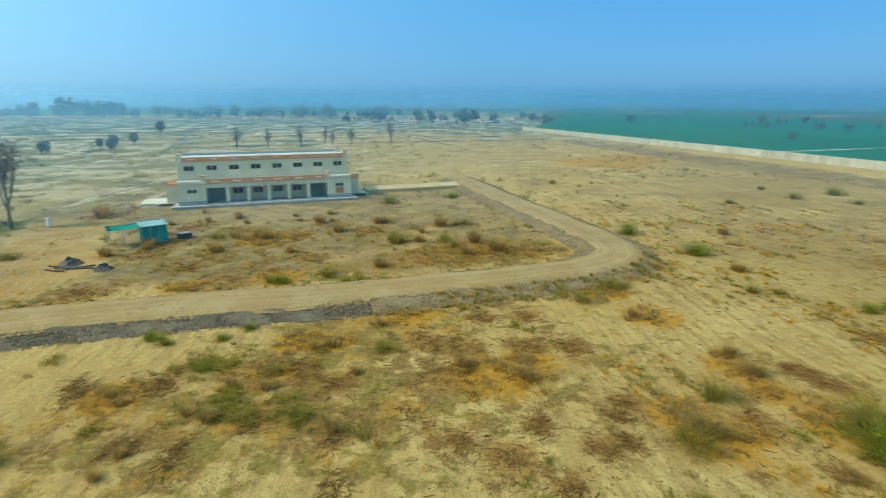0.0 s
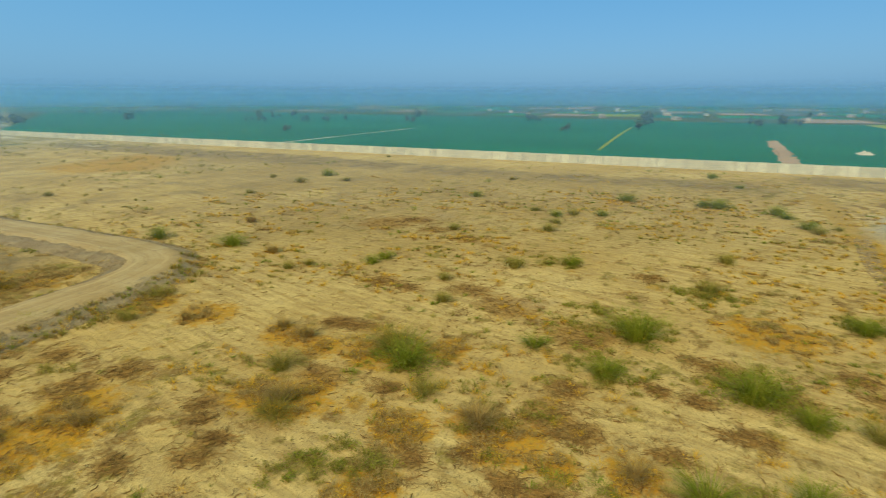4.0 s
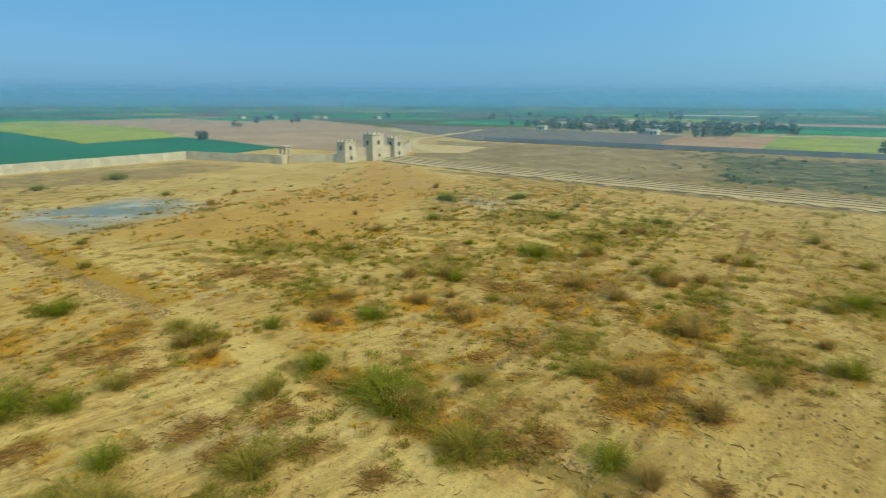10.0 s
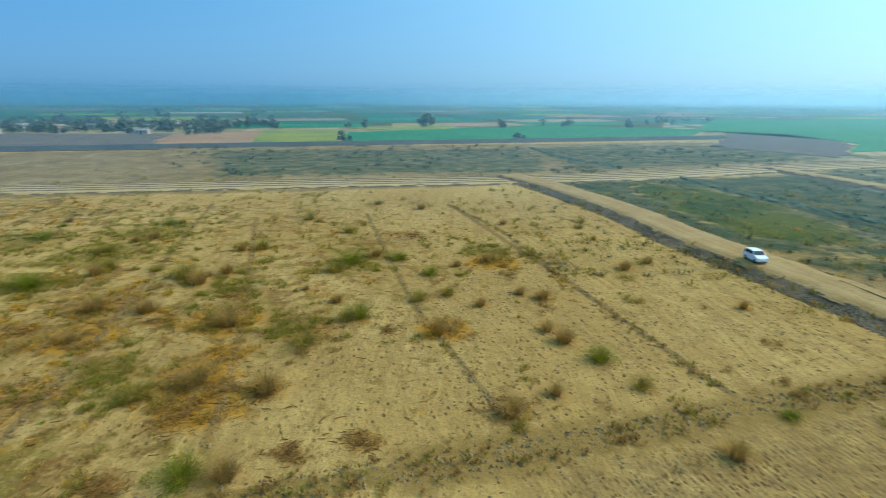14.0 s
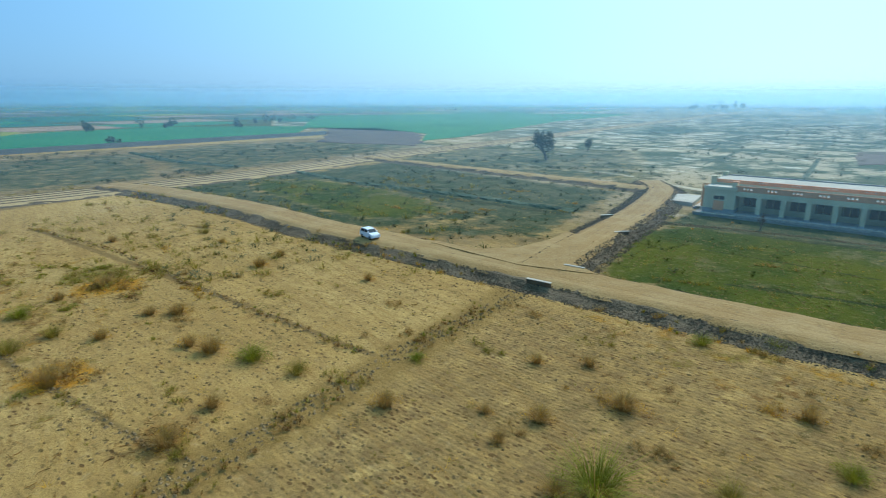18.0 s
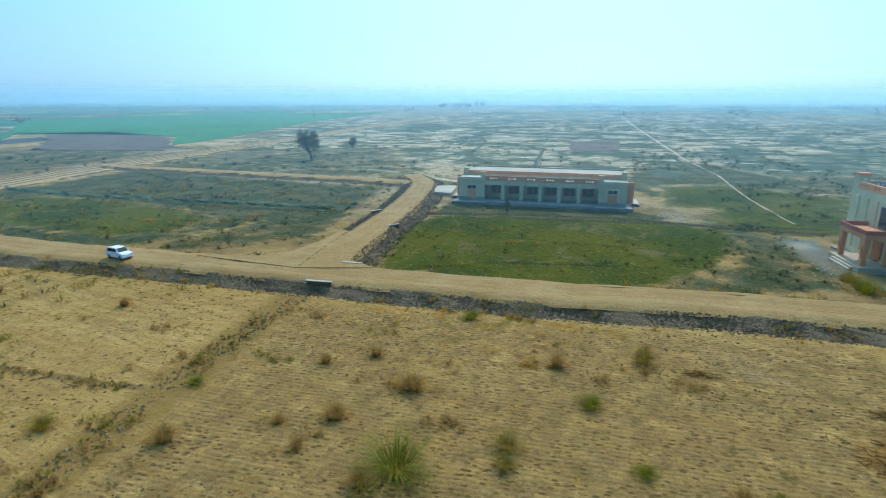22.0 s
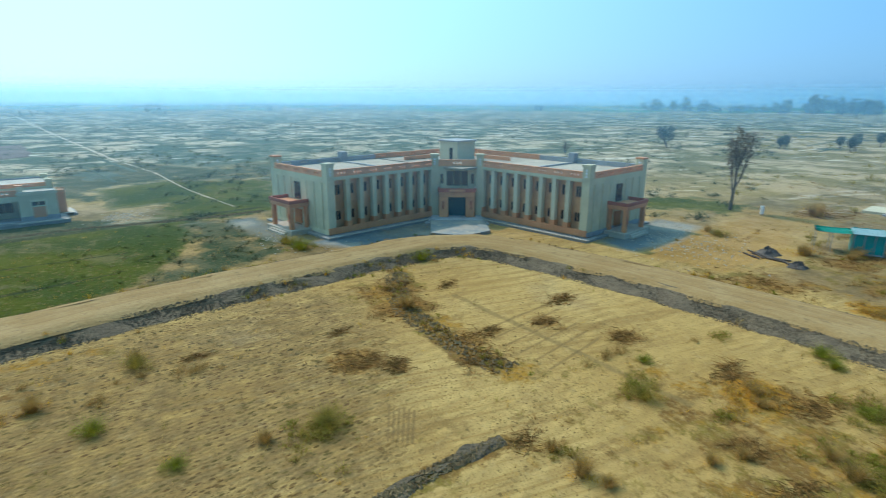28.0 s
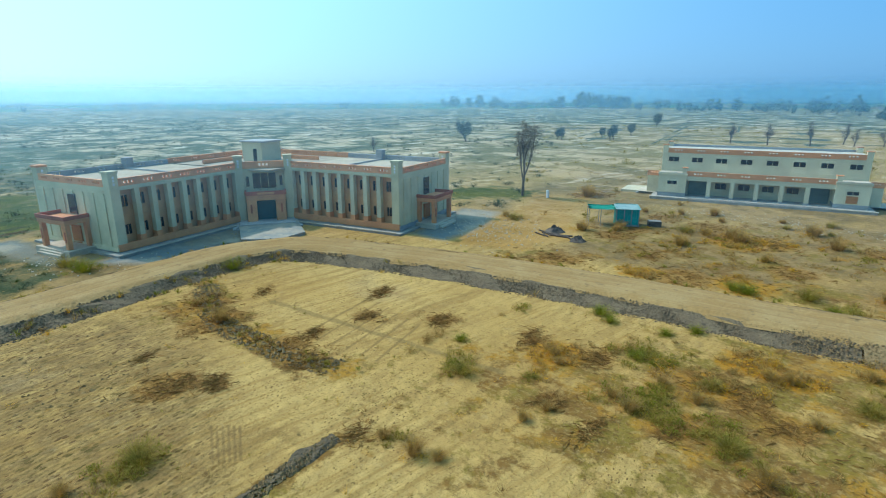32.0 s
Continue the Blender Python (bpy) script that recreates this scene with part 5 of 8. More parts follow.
# ---- buildings ----
def slots(x0, x1, y0, y1, z0, z1, groups, along="x"):
    """A parapet with groups of three small openings through it, as boxes."""
    out = []
    zl, zh = z0 + (z1 - z0) * 0.36, z0 + (z1 - z0) * 0.70

    def add(a, c, lo, hi):
        out.append((a, c, y0, y1, lo, hi) if along == "x" else (x0, x1, a, c, lo, hi))

    s, e = (x0, x1) if along == "x" else (y0, y1)
    add(s, e, z0, zl)
    add(s, e, zh, z1)
    cuts = [s]
    L = (e - s) / groups
    for g in range(groups):
        m = s + L * (g + 0.5)
        for k in (-1, 0, 1):
            cuts += [m + k * 0.55 - 0.15, m + k * 0.55 + 0.15]
    cuts.append(e)
    for a, c in zip(cuts[::2], cuts[1::2]):
        add(a, c, zl, zh)
    return out


def window(parent, x, y, z, w, h, face, surround=None, name="window"):
    """face: the outward way along y (-1, 1) or x (-2, 2)."""
    def flat(a0, a1, depth0, depth1, z0, z1):
        s = 1 if face > 0 else -1
        if abs(face) == 1:
            return (x + a0, x + a1, y + s * depth0, y + s * depth1, z0, z1)
        return (x + s * depth0, x + s * depth1, y + a0, y + a1, z0, z1)
    win = boxes(name, [flat(-w / 2, w / 2, -0.02, 0.015, z, z + h)], GLASS, parent, "dark glass window")
    t = 0.07
    boxes("window_frame", [flat(-w / 2 - t, -w / 2, -0.02, 0.07, z - t, z + h + t), flat(w / 2, w / 2 + t, -0.02, 0.07, z - t, z + h + t), flat(-w / 2, w / 2, -0.02, 0.07, z - t, z), flat(-w / 2, w / 2, -0.02, 0.07, z + h, z + h + t), flat(-0.03, 0.03, -0.01, 0.05, z, z + h)], surround or WHITE, win)
    return win


def hall(name, m, length, front, back, low, high, windows, bays, wallmat, label, tone):
    """A hall with a lower arcade in front between two end rooms: x along the front, y inwards."""
    B = thing(name, m, label, "building")
    room = 5.1
    base = 0.55
    boxes("plinth", [(-1.2, length + 1.2, -1.5, back + 0.6, -0.2, base - 0.12), (-0.9, length + 0.9, -1.2, back + 0.3, base - 0.12, base)], PLINTH, B, "weathered grey plinth")
    boxes("plinth_edge", [(-1.25, room + 0.6, -1.58, -1.2, base - 0.12, base + 0.04), (length - room - 0.6, length + 1.25, -1.58, -1.2, base - 0.12, base + 0.04), (room + 0.6, length - room - 0.6, -0.32, 0.02, base - 0.1, base + 0.03)], LIGHTC, B, "pale plinth edge")
    top = low + 0.75
    for x0, x1 in ((0, room), (length - room, length)):
        boxes("end_room", [(x0, x1, 0, front + 0.2, base, low)], wallmat, B)
        boxes("dado", [(x0 - 0.03, x1 + 0.03, -0.03, front, base, base + 0.75)], DADO, B, "slate painted foot of the wall")
        xm = (x0 + x1) / 2
        boxes("wall_panel", [(xm - 1.15, xm + 1.15, -0.06, 0.01, base + 0.9, low - 0.75)], wallmat, B)
        window(B, xm, -0.06, low - 1.75, 1.7, 0.62, -1, wallmat)
        if not (tone and x0 == 0):
            boxes("infill", [(xm - 0.85, xm + 0.85, -0.1, -0.05, base + (0.95 if tone else 0.5), low - 1.95)], BROWNDOOR if tone else SALMON, B, "orange board under the window")
        boxes("room_cornice", [(x0 - 0.15, x1 + 0.15, -0.15, front, low, low + 0.32)], wallmat, B, "pale cornice")
        boxes("room_parapet", [(x0 - 0.05, x1 + 0.05, -0.05, 0.2, low + 0.32, low + 0.5)], LIGHTC, B)
        boxes("roof_slab", [(x0, x1, 0.2, front, low + 0.32, low + 0.38)], LIGHTC, B)
        xs = x1 - 0.9 if x0 == 0 else x0
        boxes("corner_tower", [(xs, xs + 0.9, 0.6, 1.5, low + 0.3, low + 1.35)], wallmat, B)
        boxes("tower_cap", [(xs - 0.08, xs + 0.98, 0.52, 1.58, low + 1.35, low + 1.5)], SALMON, B)
    x0, x1 = room, length - room
    pitch = (x1 - x0) / bays
    arch_top = low - 0.95
    boxes("arcade_beam", [(x0, x1, 0.25, 0.8, arch_top, low - 0.1)], wallmat, B)
    boxes("arcade_parapet", slots(x0 - 0.1, x1 + 0.1, 0.2, 0.45, low - 0.1, low + 0.85, bays), SALMON, B, "salmon parapet with small openings")
    boxes("arcade_roof", [(x0, x1, 0.45, front, low - 0.1, low + 0.02)], LIGHTC, B, "pale cement arcade roof")
    boxes("arcade_floor", [(x0, x1, 0.1, front, base, base + 0.1)], CONC, B)
    for i in range(1, bays):
        x = x0 + i * pitch
        boxes("pillar", [(x - 0.36, x + 0.36, 0.2, 0.85, base, arch_top)], wallmat, B, bevel=0.02)
        boxes("pillar_foot", [(x - 0.39, x + 0.39, 0.16, 0.89, base, base + 0.4)], DADO, B)
    boxes("back_wall", [(x0, x1, front, front + 0.25, base, low)], wallmat, B)
    boxes("dado", [(x0, x1, front - 0.03, front, base + 0.1, base + 0.7)], wallmat, B)
    for i in range(bays):
        x = x0 + (i + 0.5) * pitch
        if tone and i in (0, bays - 1):
            boxes("roller_shutter", [(x - pitch * 0.42, x + pitch * 0.42, front - 0.12, front - 0.04, base + 0.1, arch_top)], SHUTTER, B, "closed grey-green shutter")
        else:
            window(B, x, front - 0.03, base + (1.5 if tone else 1.05), 1.9 if tone else pitch * 0.62, 1.1 if tone else 1.55, -1, wallmat)
    hz = high
    boxes("hall_wall", [(0, length, front + 0.25, front + 0.55, low - 0.2, hz), (0, length, back - 0.3, back, base, hz), (0, 0.3, front + 0.55, back - 0.3, base, hz), (length - 0.3, length, front + 0.55, back - 0.3, base, hz)], wallmat, B)
    boxes("hall_roof", [(0.3, length - 0.3, front + 0.5, back - 0.3, hz - 0.35, hz + (0.5 if tone else 0.35))], LIGHTC, B, "flat pale cement roof")
    if windows:
        for i in range(windows):
            x = (i + 0.5) * length / windows
            boxes("wall_panel", [(x - 1.15, x + 1.15, front + 0.19, front + 0.26, low + 1.1, hz - 0.35)], wallmat, B)
            window(B, x, front + 0.19, hz - 1.7, 1.9, 0.9, -1, wallmat)
    boxes("parapet", slots(0.8, length - 0.8, front + 0.2, front + 0.5, hz, hz + (0.95 if tone else 0.62), windows or bays), SALMON, B, "salmon parapet with small openings")
    # the rear parapet is coloured grey for the shade on its inner face
    boxes("rear_parapet", [(0, length, back - 0.25, back + 0.02, hz, hz + (0.95 if tone else 0.55))], GREYW, B, "rear parapet")
    for x in (0, length - 0.25):
        boxes("side_parapet", [(x, x + 0.25, front + 0.5, back - 0.25, hz, hz + 0.5)], wallmat, B)
    for x in (0, length - 0.95):
        for y in (front + 0.1, back - 0.95):
            boxes("corner_tower", [(x, x + 0.95, y, y + 0.95, hz, hz + (1.45 if tone else 1.0))], wallmat, B)
            boxes("tower_cap", [(x - 0.08, x + 1.03, y - 0.08, y + 1.03, hz + (1.45 if tone else 1.0), hz + (1.6 if tone else 1.12))], SALMON if tone else wallmat, B)
    for s, xa in ((-1, 0.0), (1, length)):
        k = 1.0 if tone else 0.6
        q = lambda a, c: (xa + s * a * k, xa + s * c * k)
        y0, y1 = front + 1.2, front + 5.4
        boxes("porch", [(*q(0, 2.6), y0, y0 + 0.3, base, 3.9), (*q(0, 2.6), y1 - 0.3, y1, base, 3.9), (*q(2.3, 2.6), y0 + 0.3, y0 + 1.3, base, 3.9), (*q(2.3, 2.6), y1 - 1.3, y1 - 0.3, base, 3.9)], wallmat if tone else SALMON, B, "small entrance porch")
        boxes("porch_roof", [(*q(0, 2.7), y0 - 0.1, y1 + 0.1, 3.9, 4.2)], SALMON, B)
        boxes("porch_parapet", slots(*sorted(q(0, 2.7)), y0 - 0.1, y0 + 0.1, 4.2, 4.9, 1), SALMON if tone else TAN, B)
        boxes("door", [(*q(0.0, 0.06), y0 + 1.3, y1 - 1.3, base, base + 2.4)], BROWNDOOR, B, "brown wooden door")
        boxes("porch_floor", [(*q(0.0, 4.2), y0 - 0.6, y1 + 0.6, base - 0.1, base)], LIGHTC, B)
        boxes("porch_step", [(*q(4.2, 4.7), y0 - 0.6, y1 + 0.6, -0.1, base * 0.6)], CONC, B)
    return B


# tall hall with the upper row of windows
A_DIR = math.atan2(119.3 - 107.3, -20 + 52.3)
hall("assembly_hall", pose(-52.3, 107.3, 0, 0, 0, math.degrees(A_DIR)), 34.4, 3.4, 14.2, 4.75, 8.75, 8, 6, CREAM, "cream two-level hall with salmon bands and a front arcade", True)
# low hall with the arcade
C_DIR = math.atan2(-21.5 + 52.0, -106.3 + 97.0)
hall("low_hall", pose(-97.0, -52.0, 0, 0, 0, math.degrees(C_DIR)), 32.0, 3.8, 13.0, 4.7, 5.45, 0, 6, PALE, "low pale hall with an arcade and salmon parapets", False)


TEAL = material("dark_teal_paint", (0.03, 0.12, 0.13), None, 0.5, 0.5, 6.0, 0.05)


def school():
    """Two wings at right angles round a chamfered entrance; built in the frame of the first wing, x along it and y inwards."""
    S = thing("school_building", pose(-87.9, 41.35, 0, 0, 0, 21), "two-storey school with two columned wings and orange entrance", "building")
    L0, L1, D, base = 5.3, 26.1, 16.6, 0.55

    def w(side, it):
        x0, x1, y0, y1, z0, z1 = it
        return it if side == 0 else (-y1, -y0, -x1, -x0, z0, z1)

    def put(side, name, items, mat, label="", bevel=0.0):
        return boxes(name, [w(side, it) for it in items], mat, S, label, bevel)

    for side in (0, 1):
        face = -1 if side == 0 else 2
        put(side, "plinth", [(L0 - 1.0, L1 + 1.0, -1.5, D + 0.8, -0.2, 0.3)], PLINTH, "grey cement plinth")
        put(side, "plinth_edge", [(L0 - 1.0, L1 + 1.06, -1.56, -1.32, 0.3, 0.42)], LIGHTC, "whitewashed plinth edge")
        put(side, "floor_slab", [(L0, L1, 0.1, D, 0.3, base)], CONC)
        put(side, "base_band", [(L0, L1, -0.06, 0.25, 0.42, 1.35)], SALMON, "salmon base band")
        put(side, "front_wall", [(L0 - 1, L1, 1.2, 1.8, base, 8.25)], TAN, "tan-orange recessed front wall")
        n = 8
        pitch = (L1 - 1.2 - L0 - 0.4) / n
        for i in range(n):
            xm = L0 + 0.4 + (i + 0.5) * pitch
            for z, h in ((2.2, 1.35), (5.9, 1.5)):
                if side == 0:
                    window(S, xm, 1.2, z, 0.85, h, -1, TAN)
                else:
                    window(S, -1.2, -xm, z, 0.85, h, 2, TAN)
            put(side, "bay_sill", [(xm - pitch / 2 + 0.2, xm + pitch / 2 - 0.2, 1.12, 1.2, 4.4, 4.75)], TAN)
        for i in range(0, n):
            xc = L0 + 0.4 + i * pitch
            put(side, "column", [(xc - 0.36, xc + 0.36, 0.05, 0.85, 2.05, 8.25)], PALE if side else CREAM, "tall plain column", 0.03)
            put(side, "column_foot", [(xc - 0.42, xc + 0.42, -0.02, 0.92, base, 2.05)], SALMON, "salmon column foot")
        put(side, "architrave", [(L0 - 0.3, L1 - 0.2, 0.0, 1.8, 8.25, 8.75)], PALE, "pale beam over the columns")
        put(side, "parapet", slots(L0, L1 - 1.2, 0.0, 0.3, 8.75, 9.65, 7), SALMON, "salmon parapet with small openings")
        put(side, "parapet_coping", [(L0, L1 - 1.2, -0.08, 0.36, 9.65, 9.75)], SALMON)
        put(side, "end_parapet", [it if side == 0 else it for it in slots(L1 - 0.3, L1, 1.2, D - 1.2, 8.75, 9.65, 5, "y")], SALMON, "salmon end parapet")
        put(side, "rear_parapet", slots(L0, L1 - 1.2, D - 0.3, D, 8.75, 9.55, 6), GREYW, "grey rear parapet")
        put(side, "roof", [(L0, L1 - 0.3, 1.8, D - 0.3, 8.45, 8.75)], ROOFC, "flat dusty cement roof")
        put(side, "roof_joint", [(L0 + 7.6, L0 + 7.9, 0.4, D - 0.4, 8.75, 9.0)], CONC, "low kerb across the roof")
        put(side, "rear_wall", [(L0, L1, D - 0.3, D, base, 8.75)], CREAM)
        put(side, "end_wall", [(L1 - 0.3, L1, 1.2, D - 0.3, base, 8.75)], PALE, "plain pale end wall")
        for k in range(7):
            y = 1.8 + k * (D - 3.4) / 6.0
            put(side, "end_pilaster", [(L1 - 0.02, L1 + 0.12, y - 0.55, y + 0.55, base, 7.9)], PALE)
        put(side, "end_dado", [(L1 - 0.02, L1 + 0.16, 0.0, D, base - 0.1, base + 0.5)], DADO if side == 0 else PALE)
        for y in (0.0, D - 1.25):
            put(side, "corner_tower", [(L1 - 1.25, L1, y, y + 1.25, base if y == 0 else 8.75, 10.45)], PALE, "pale corner tower")
            put(side, "tower_cap", [(L1 - 1.35, L1 + 0.1, y - 0.1, y + 1.35, 10.45, 10.72)], PALE if y == 0 else SALMON, "flat tower cap")
            # white blocks paint the daylight that shows through the tower's small slits
            for j in range(3):
                put(side, "tower_slit", [(L1 - 0.75, L1 - 0.5, y - 0.02, y + 0.02, 8.95 + j * 0.42, 9.22 + j * 0.42)], WHITE)
        put(side, "rear_tower", [(L0 + 6.8, L0 + 8.0, D - 1.2, D, 8.75, 10.5)], GREYW)
        # end porch
        y0, y1 = 5.4, 11.2
        put(side, "porch_floor", [(L1, L1 + 3.6, y0 - 0.8, y1 + 0.8, -0.1, 0.75)], LIGHTC, "cement porch floor")
        put(side, "porch_step", [(L1 + 3.6 + k * 0.3, L1 + 3.9 + k * 0.3, y0 + 0.4, y1 - 0.4, -0.1, 0.5 - k * 0.22) for k in range(2)], LIGHTC, "cement porch steps")
        for y in (y0, y1 - 0.6):
            put(side, "porch_column", [(L1 + 2.5, L1 + 3.1, y, y + 0.6, 0.75, 4.0)], SALMON, "salmon porch column", 0.03)
            put(side, "porch_pier", [(L1, L1 + 0.5, y, y + 0.6, 0.75, 4.0)], SALMON)
            put(side, "porch_lattice", [(L1 + 3.09, L1 + 3.13, y + 0.18, y + 0.42, 1.7, 3.1)], RUST, "dark red slit")
        put(side, "porch_roof", [(L1, L1 + 3.2, y0 - 0.1, y1 + 0.1, 4.0, 4.6)], SALMON, "salmon porch roof")
        put(side, "porch_parapet", [(L1, L1 + 3.3, y0 - 0.2, y0, 4.6, 5.1), (L1, L1 + 3.3, y1, y1 + 0.2, 4.6, 5.1), (L1 + 3.1, L1 + 3.3, y0, y1, 4.6, 5.1)], RUST, "dark red porch parapet")
        put(side, "end_door", [(L1 + 0.0, L1 + 0.16, 7.4, 9.4, 0.75, 3.2)], BROWNDOOR, "brown wooden door")
        put(side, "balcony_door", [(L1 + 0.0, L1 + 0.16, 7.5, 9.1, 4.75, 7.4)], GLASS, "dark balcony door")
    # centre block behind the entrance
    boxes("centre_roof", [(-D + 0.3, L0, -L0 + 1.0, D - 0.3, 8.4, 8.72)], ROOFC, S, "flat pale cement roof")
    boxes("centre_rear", [(-D, L0, D - 0.3, D, base, 8.75), (-D, -D + 0.3, -L0, D - 0.3, base, 8.75)], CREAM, S)
    boxes("centre_parapet", slots(-D, L0, D - 0.3, D, 8.75, 9.65, 6) + slots(-D, -D + 0.3, -L0, D - 0.3, 8.75, 9.65, 6, "y"), SALMON, S, "salmon rear parapet")
    boxes("courtyard_parapet", slots(-12.5, -6.5, 12.3, 12.6, 8.75, 9.5, 2) + slots(-12.6, -12.3, 6.5, 12.6, 8.75, 9.5, 2, "y") + [(-4, 3, 10.4, 10.7, 8.75, 9.4), (-10.7, -10.4, -3, 4, 8.75, 9.4)], SALMON, S, "salmon parapet round the light well")
    boxes("stair_tower", [(-8.6, -4.0, 4.0, 8.6, 8.7, 12.0)], CREAM, S, "cream stair tower on the roof")
    boxes("stair_tower_roof", [(-8.9, -3.7, 3.7, 8.9, 12.0, 12.25)], CONC, S)
    boxes("stair_door", [(-6.0, -5.2, 3.94, 4.0, 8.75, 10.9)], GLASS, S)
    # entrance, square to the bisector of the wings
    turn = pose(2.65, -2.65, 0, 0, 0, 45)
    h = 3.75

    def ent(name, items, mat, label="", bevel=0.0):
        ob = boxes(name, items, mat, S, label, bevel)
        ob.matrix_basis = turn
        return ob

    ent("entrance_wall", [(-h, h, 0, 0.3, base, 8.75), (-h, h, 0.3, 6.0, 8.3, 8.7)], PALE, "pale entrance wall")
    ent("entrance_parapet", slots(-h + 0.5, h - 0.5, -0.05, 0.25, 8.75, 9.85, 1), SALMON, "salmon entrance parapet")
    for s in (-1, 1):
        ent("entrance_tower", [(s * h - 0.62, s * h + 0.62, -0.45, 0.8, base, 10.5)], PALE, "pale tower beside the entrance")
        ent("tower_cap", [(s * h - 0.72, s * h + 0.72, -0.55, 0.9, 10.5, 10.8)], PALE, "flat tower cap")
        # daylight through the slits, again as white painted blocks
        for j in range(3):
            ent("tower_slit", [(s * h - 0.13, s * h + 0.13, -0.47, -0.43, 9.0 + j * 0.42, 9.27 + j * 0.42)], WHITE)
        ent("slit_window", [(s * 2.55 - 0.22, s * 2.55 + 0.22, -0.03, 0.02, 5.9, 7.5)], GLASS, "narrow dark window")
        ent("portal_pier", [(s * 2.2 - 0.75, s * 2.2 + 0.75, -1.9, 0.0, base, 3.9)], SALMON, "salmon portal pier", 0.04)
        ent("portal_slit", [(s * 2.3 - 0.14, s * 2.3 + 0.14, -1.94, -1.88, 1.9, 3.3)], RUST, "dark red slit")
    ent("portal_lintel", [(-3.0, 3.0, -1.95, 0.0, 3.9, 4.75)], SALMON, "salmon portal lintel")
    ent("portal_parapet", [(-3.15, 3.15, -2.1, -1.8, 4.75, 5.35), (-3.15, -2.85, -1.8, 0, 4.75, 5.35), (2.85, 3.15, -1.8, 0, 4.75, 5.35)], RUST, "dark red portal parapet")
    ent("portal_sign", [(-1.3, 1.3, -2.13, -2.09, 4.85, 5.2)], SALMON)
    ent("main_door", [(-1.42, 1.42, -0.32, -0.2, base, 3.8)], TEAL, "dark green closed main door")
    win = ent("main_window", [(-1.75, 1.75, -0.02, 0.02, 5.55, 8.0)], GLASS, "large dark window over the portal")
    fr = boxes("window_frame", [(-1.85, -1.75, -0.12, 0.02, 5.45, 8.1), (1.75, 1.85, -0.12, 0.02, 5.45, 8.1), (-1.75, 1.75, -0.12, 0.02, 8.0, 8.1), (-1.75, 1.75, -0.12, 0.02, 5.45, 5.55), (-0.62, -0.55, -0.08, 0.0, 5.55, 8.0), (0.55, 0.62, -0.08, 0.0, 5.55, 8.0)], PALE, win)
    for k in range(3):
        ent("entrance_step", [(-5.2 + k * 0.5, 5.2 - k * 0.5, -5.0 + k * 0.45, 0.0, -0.1 if k == 0 else 0.19 * k, 0.19 * (k + 1))], CONC, "wide cement entrance step")
    return S


school()


def slab(name, poly, z0, z1, mat, label, category="pavement"):
    bm = bmesh.new()
    n = len(poly)
    lo = [bm.verts.new((x, y, z0)) for x, y in poly]
    hi = [bm.verts.new((x, y, z1)) for x, y in poly]
    bm.faces.new(hi)
    for k in range(n):
        bm.faces.new((lo[k], lo[(k + 1) % n], hi[(k + 1) % n], hi[k]))
    bmesh.ops.recalc_face_normals(bm, faces=bm.faces[:])
    return tagged(part(name, bm, mat), label, category, kind="structure")


slab("pavement_school", [(-84.3, 34.9), (-79.8, 42.7), (-72.3, 39.9), (-70.8, 35.0), (-74.3, 31.1)], -0.2, 0.5, DAMP, "grey-blue cement forecourt of the school")
slab("road_junction", [(-42.6, -58.4), (-46.5, -51.8), (-50.8, -49.8), (-57, -50.6), (-63, -52.6), (-62, -46.6), (-55, -43.0), (-51.2, -40.2), (-50.4, -36), (-45.5, -44)], -0.1, 1.07, ROAD, "flared junction of packed dirt where the side track begins", "road")
slab("pavement_hall", [(-17.5, 126.5), (-19.5, 132.5), (3.0, 141.5), (6.5, 135.8)], -0.2, 0.8, PALEROAD, "pale cement path from hall to track")
slab("pavement_hall_west", [(-61.5, 109.5), (-63.5, 115.8), (-57.0, 119.5), (-54.6, 111.6)], -0.2, 0.45, CREAM, "pale cement terrace beside the hall")
slab("pavement_low_hall", [(-101, -63.0), (-108.5, -66.5), (-111.5, -61), (-102, -57)], -0.2, 0.75, LIGHTC, "pale cement path beside the low hall")


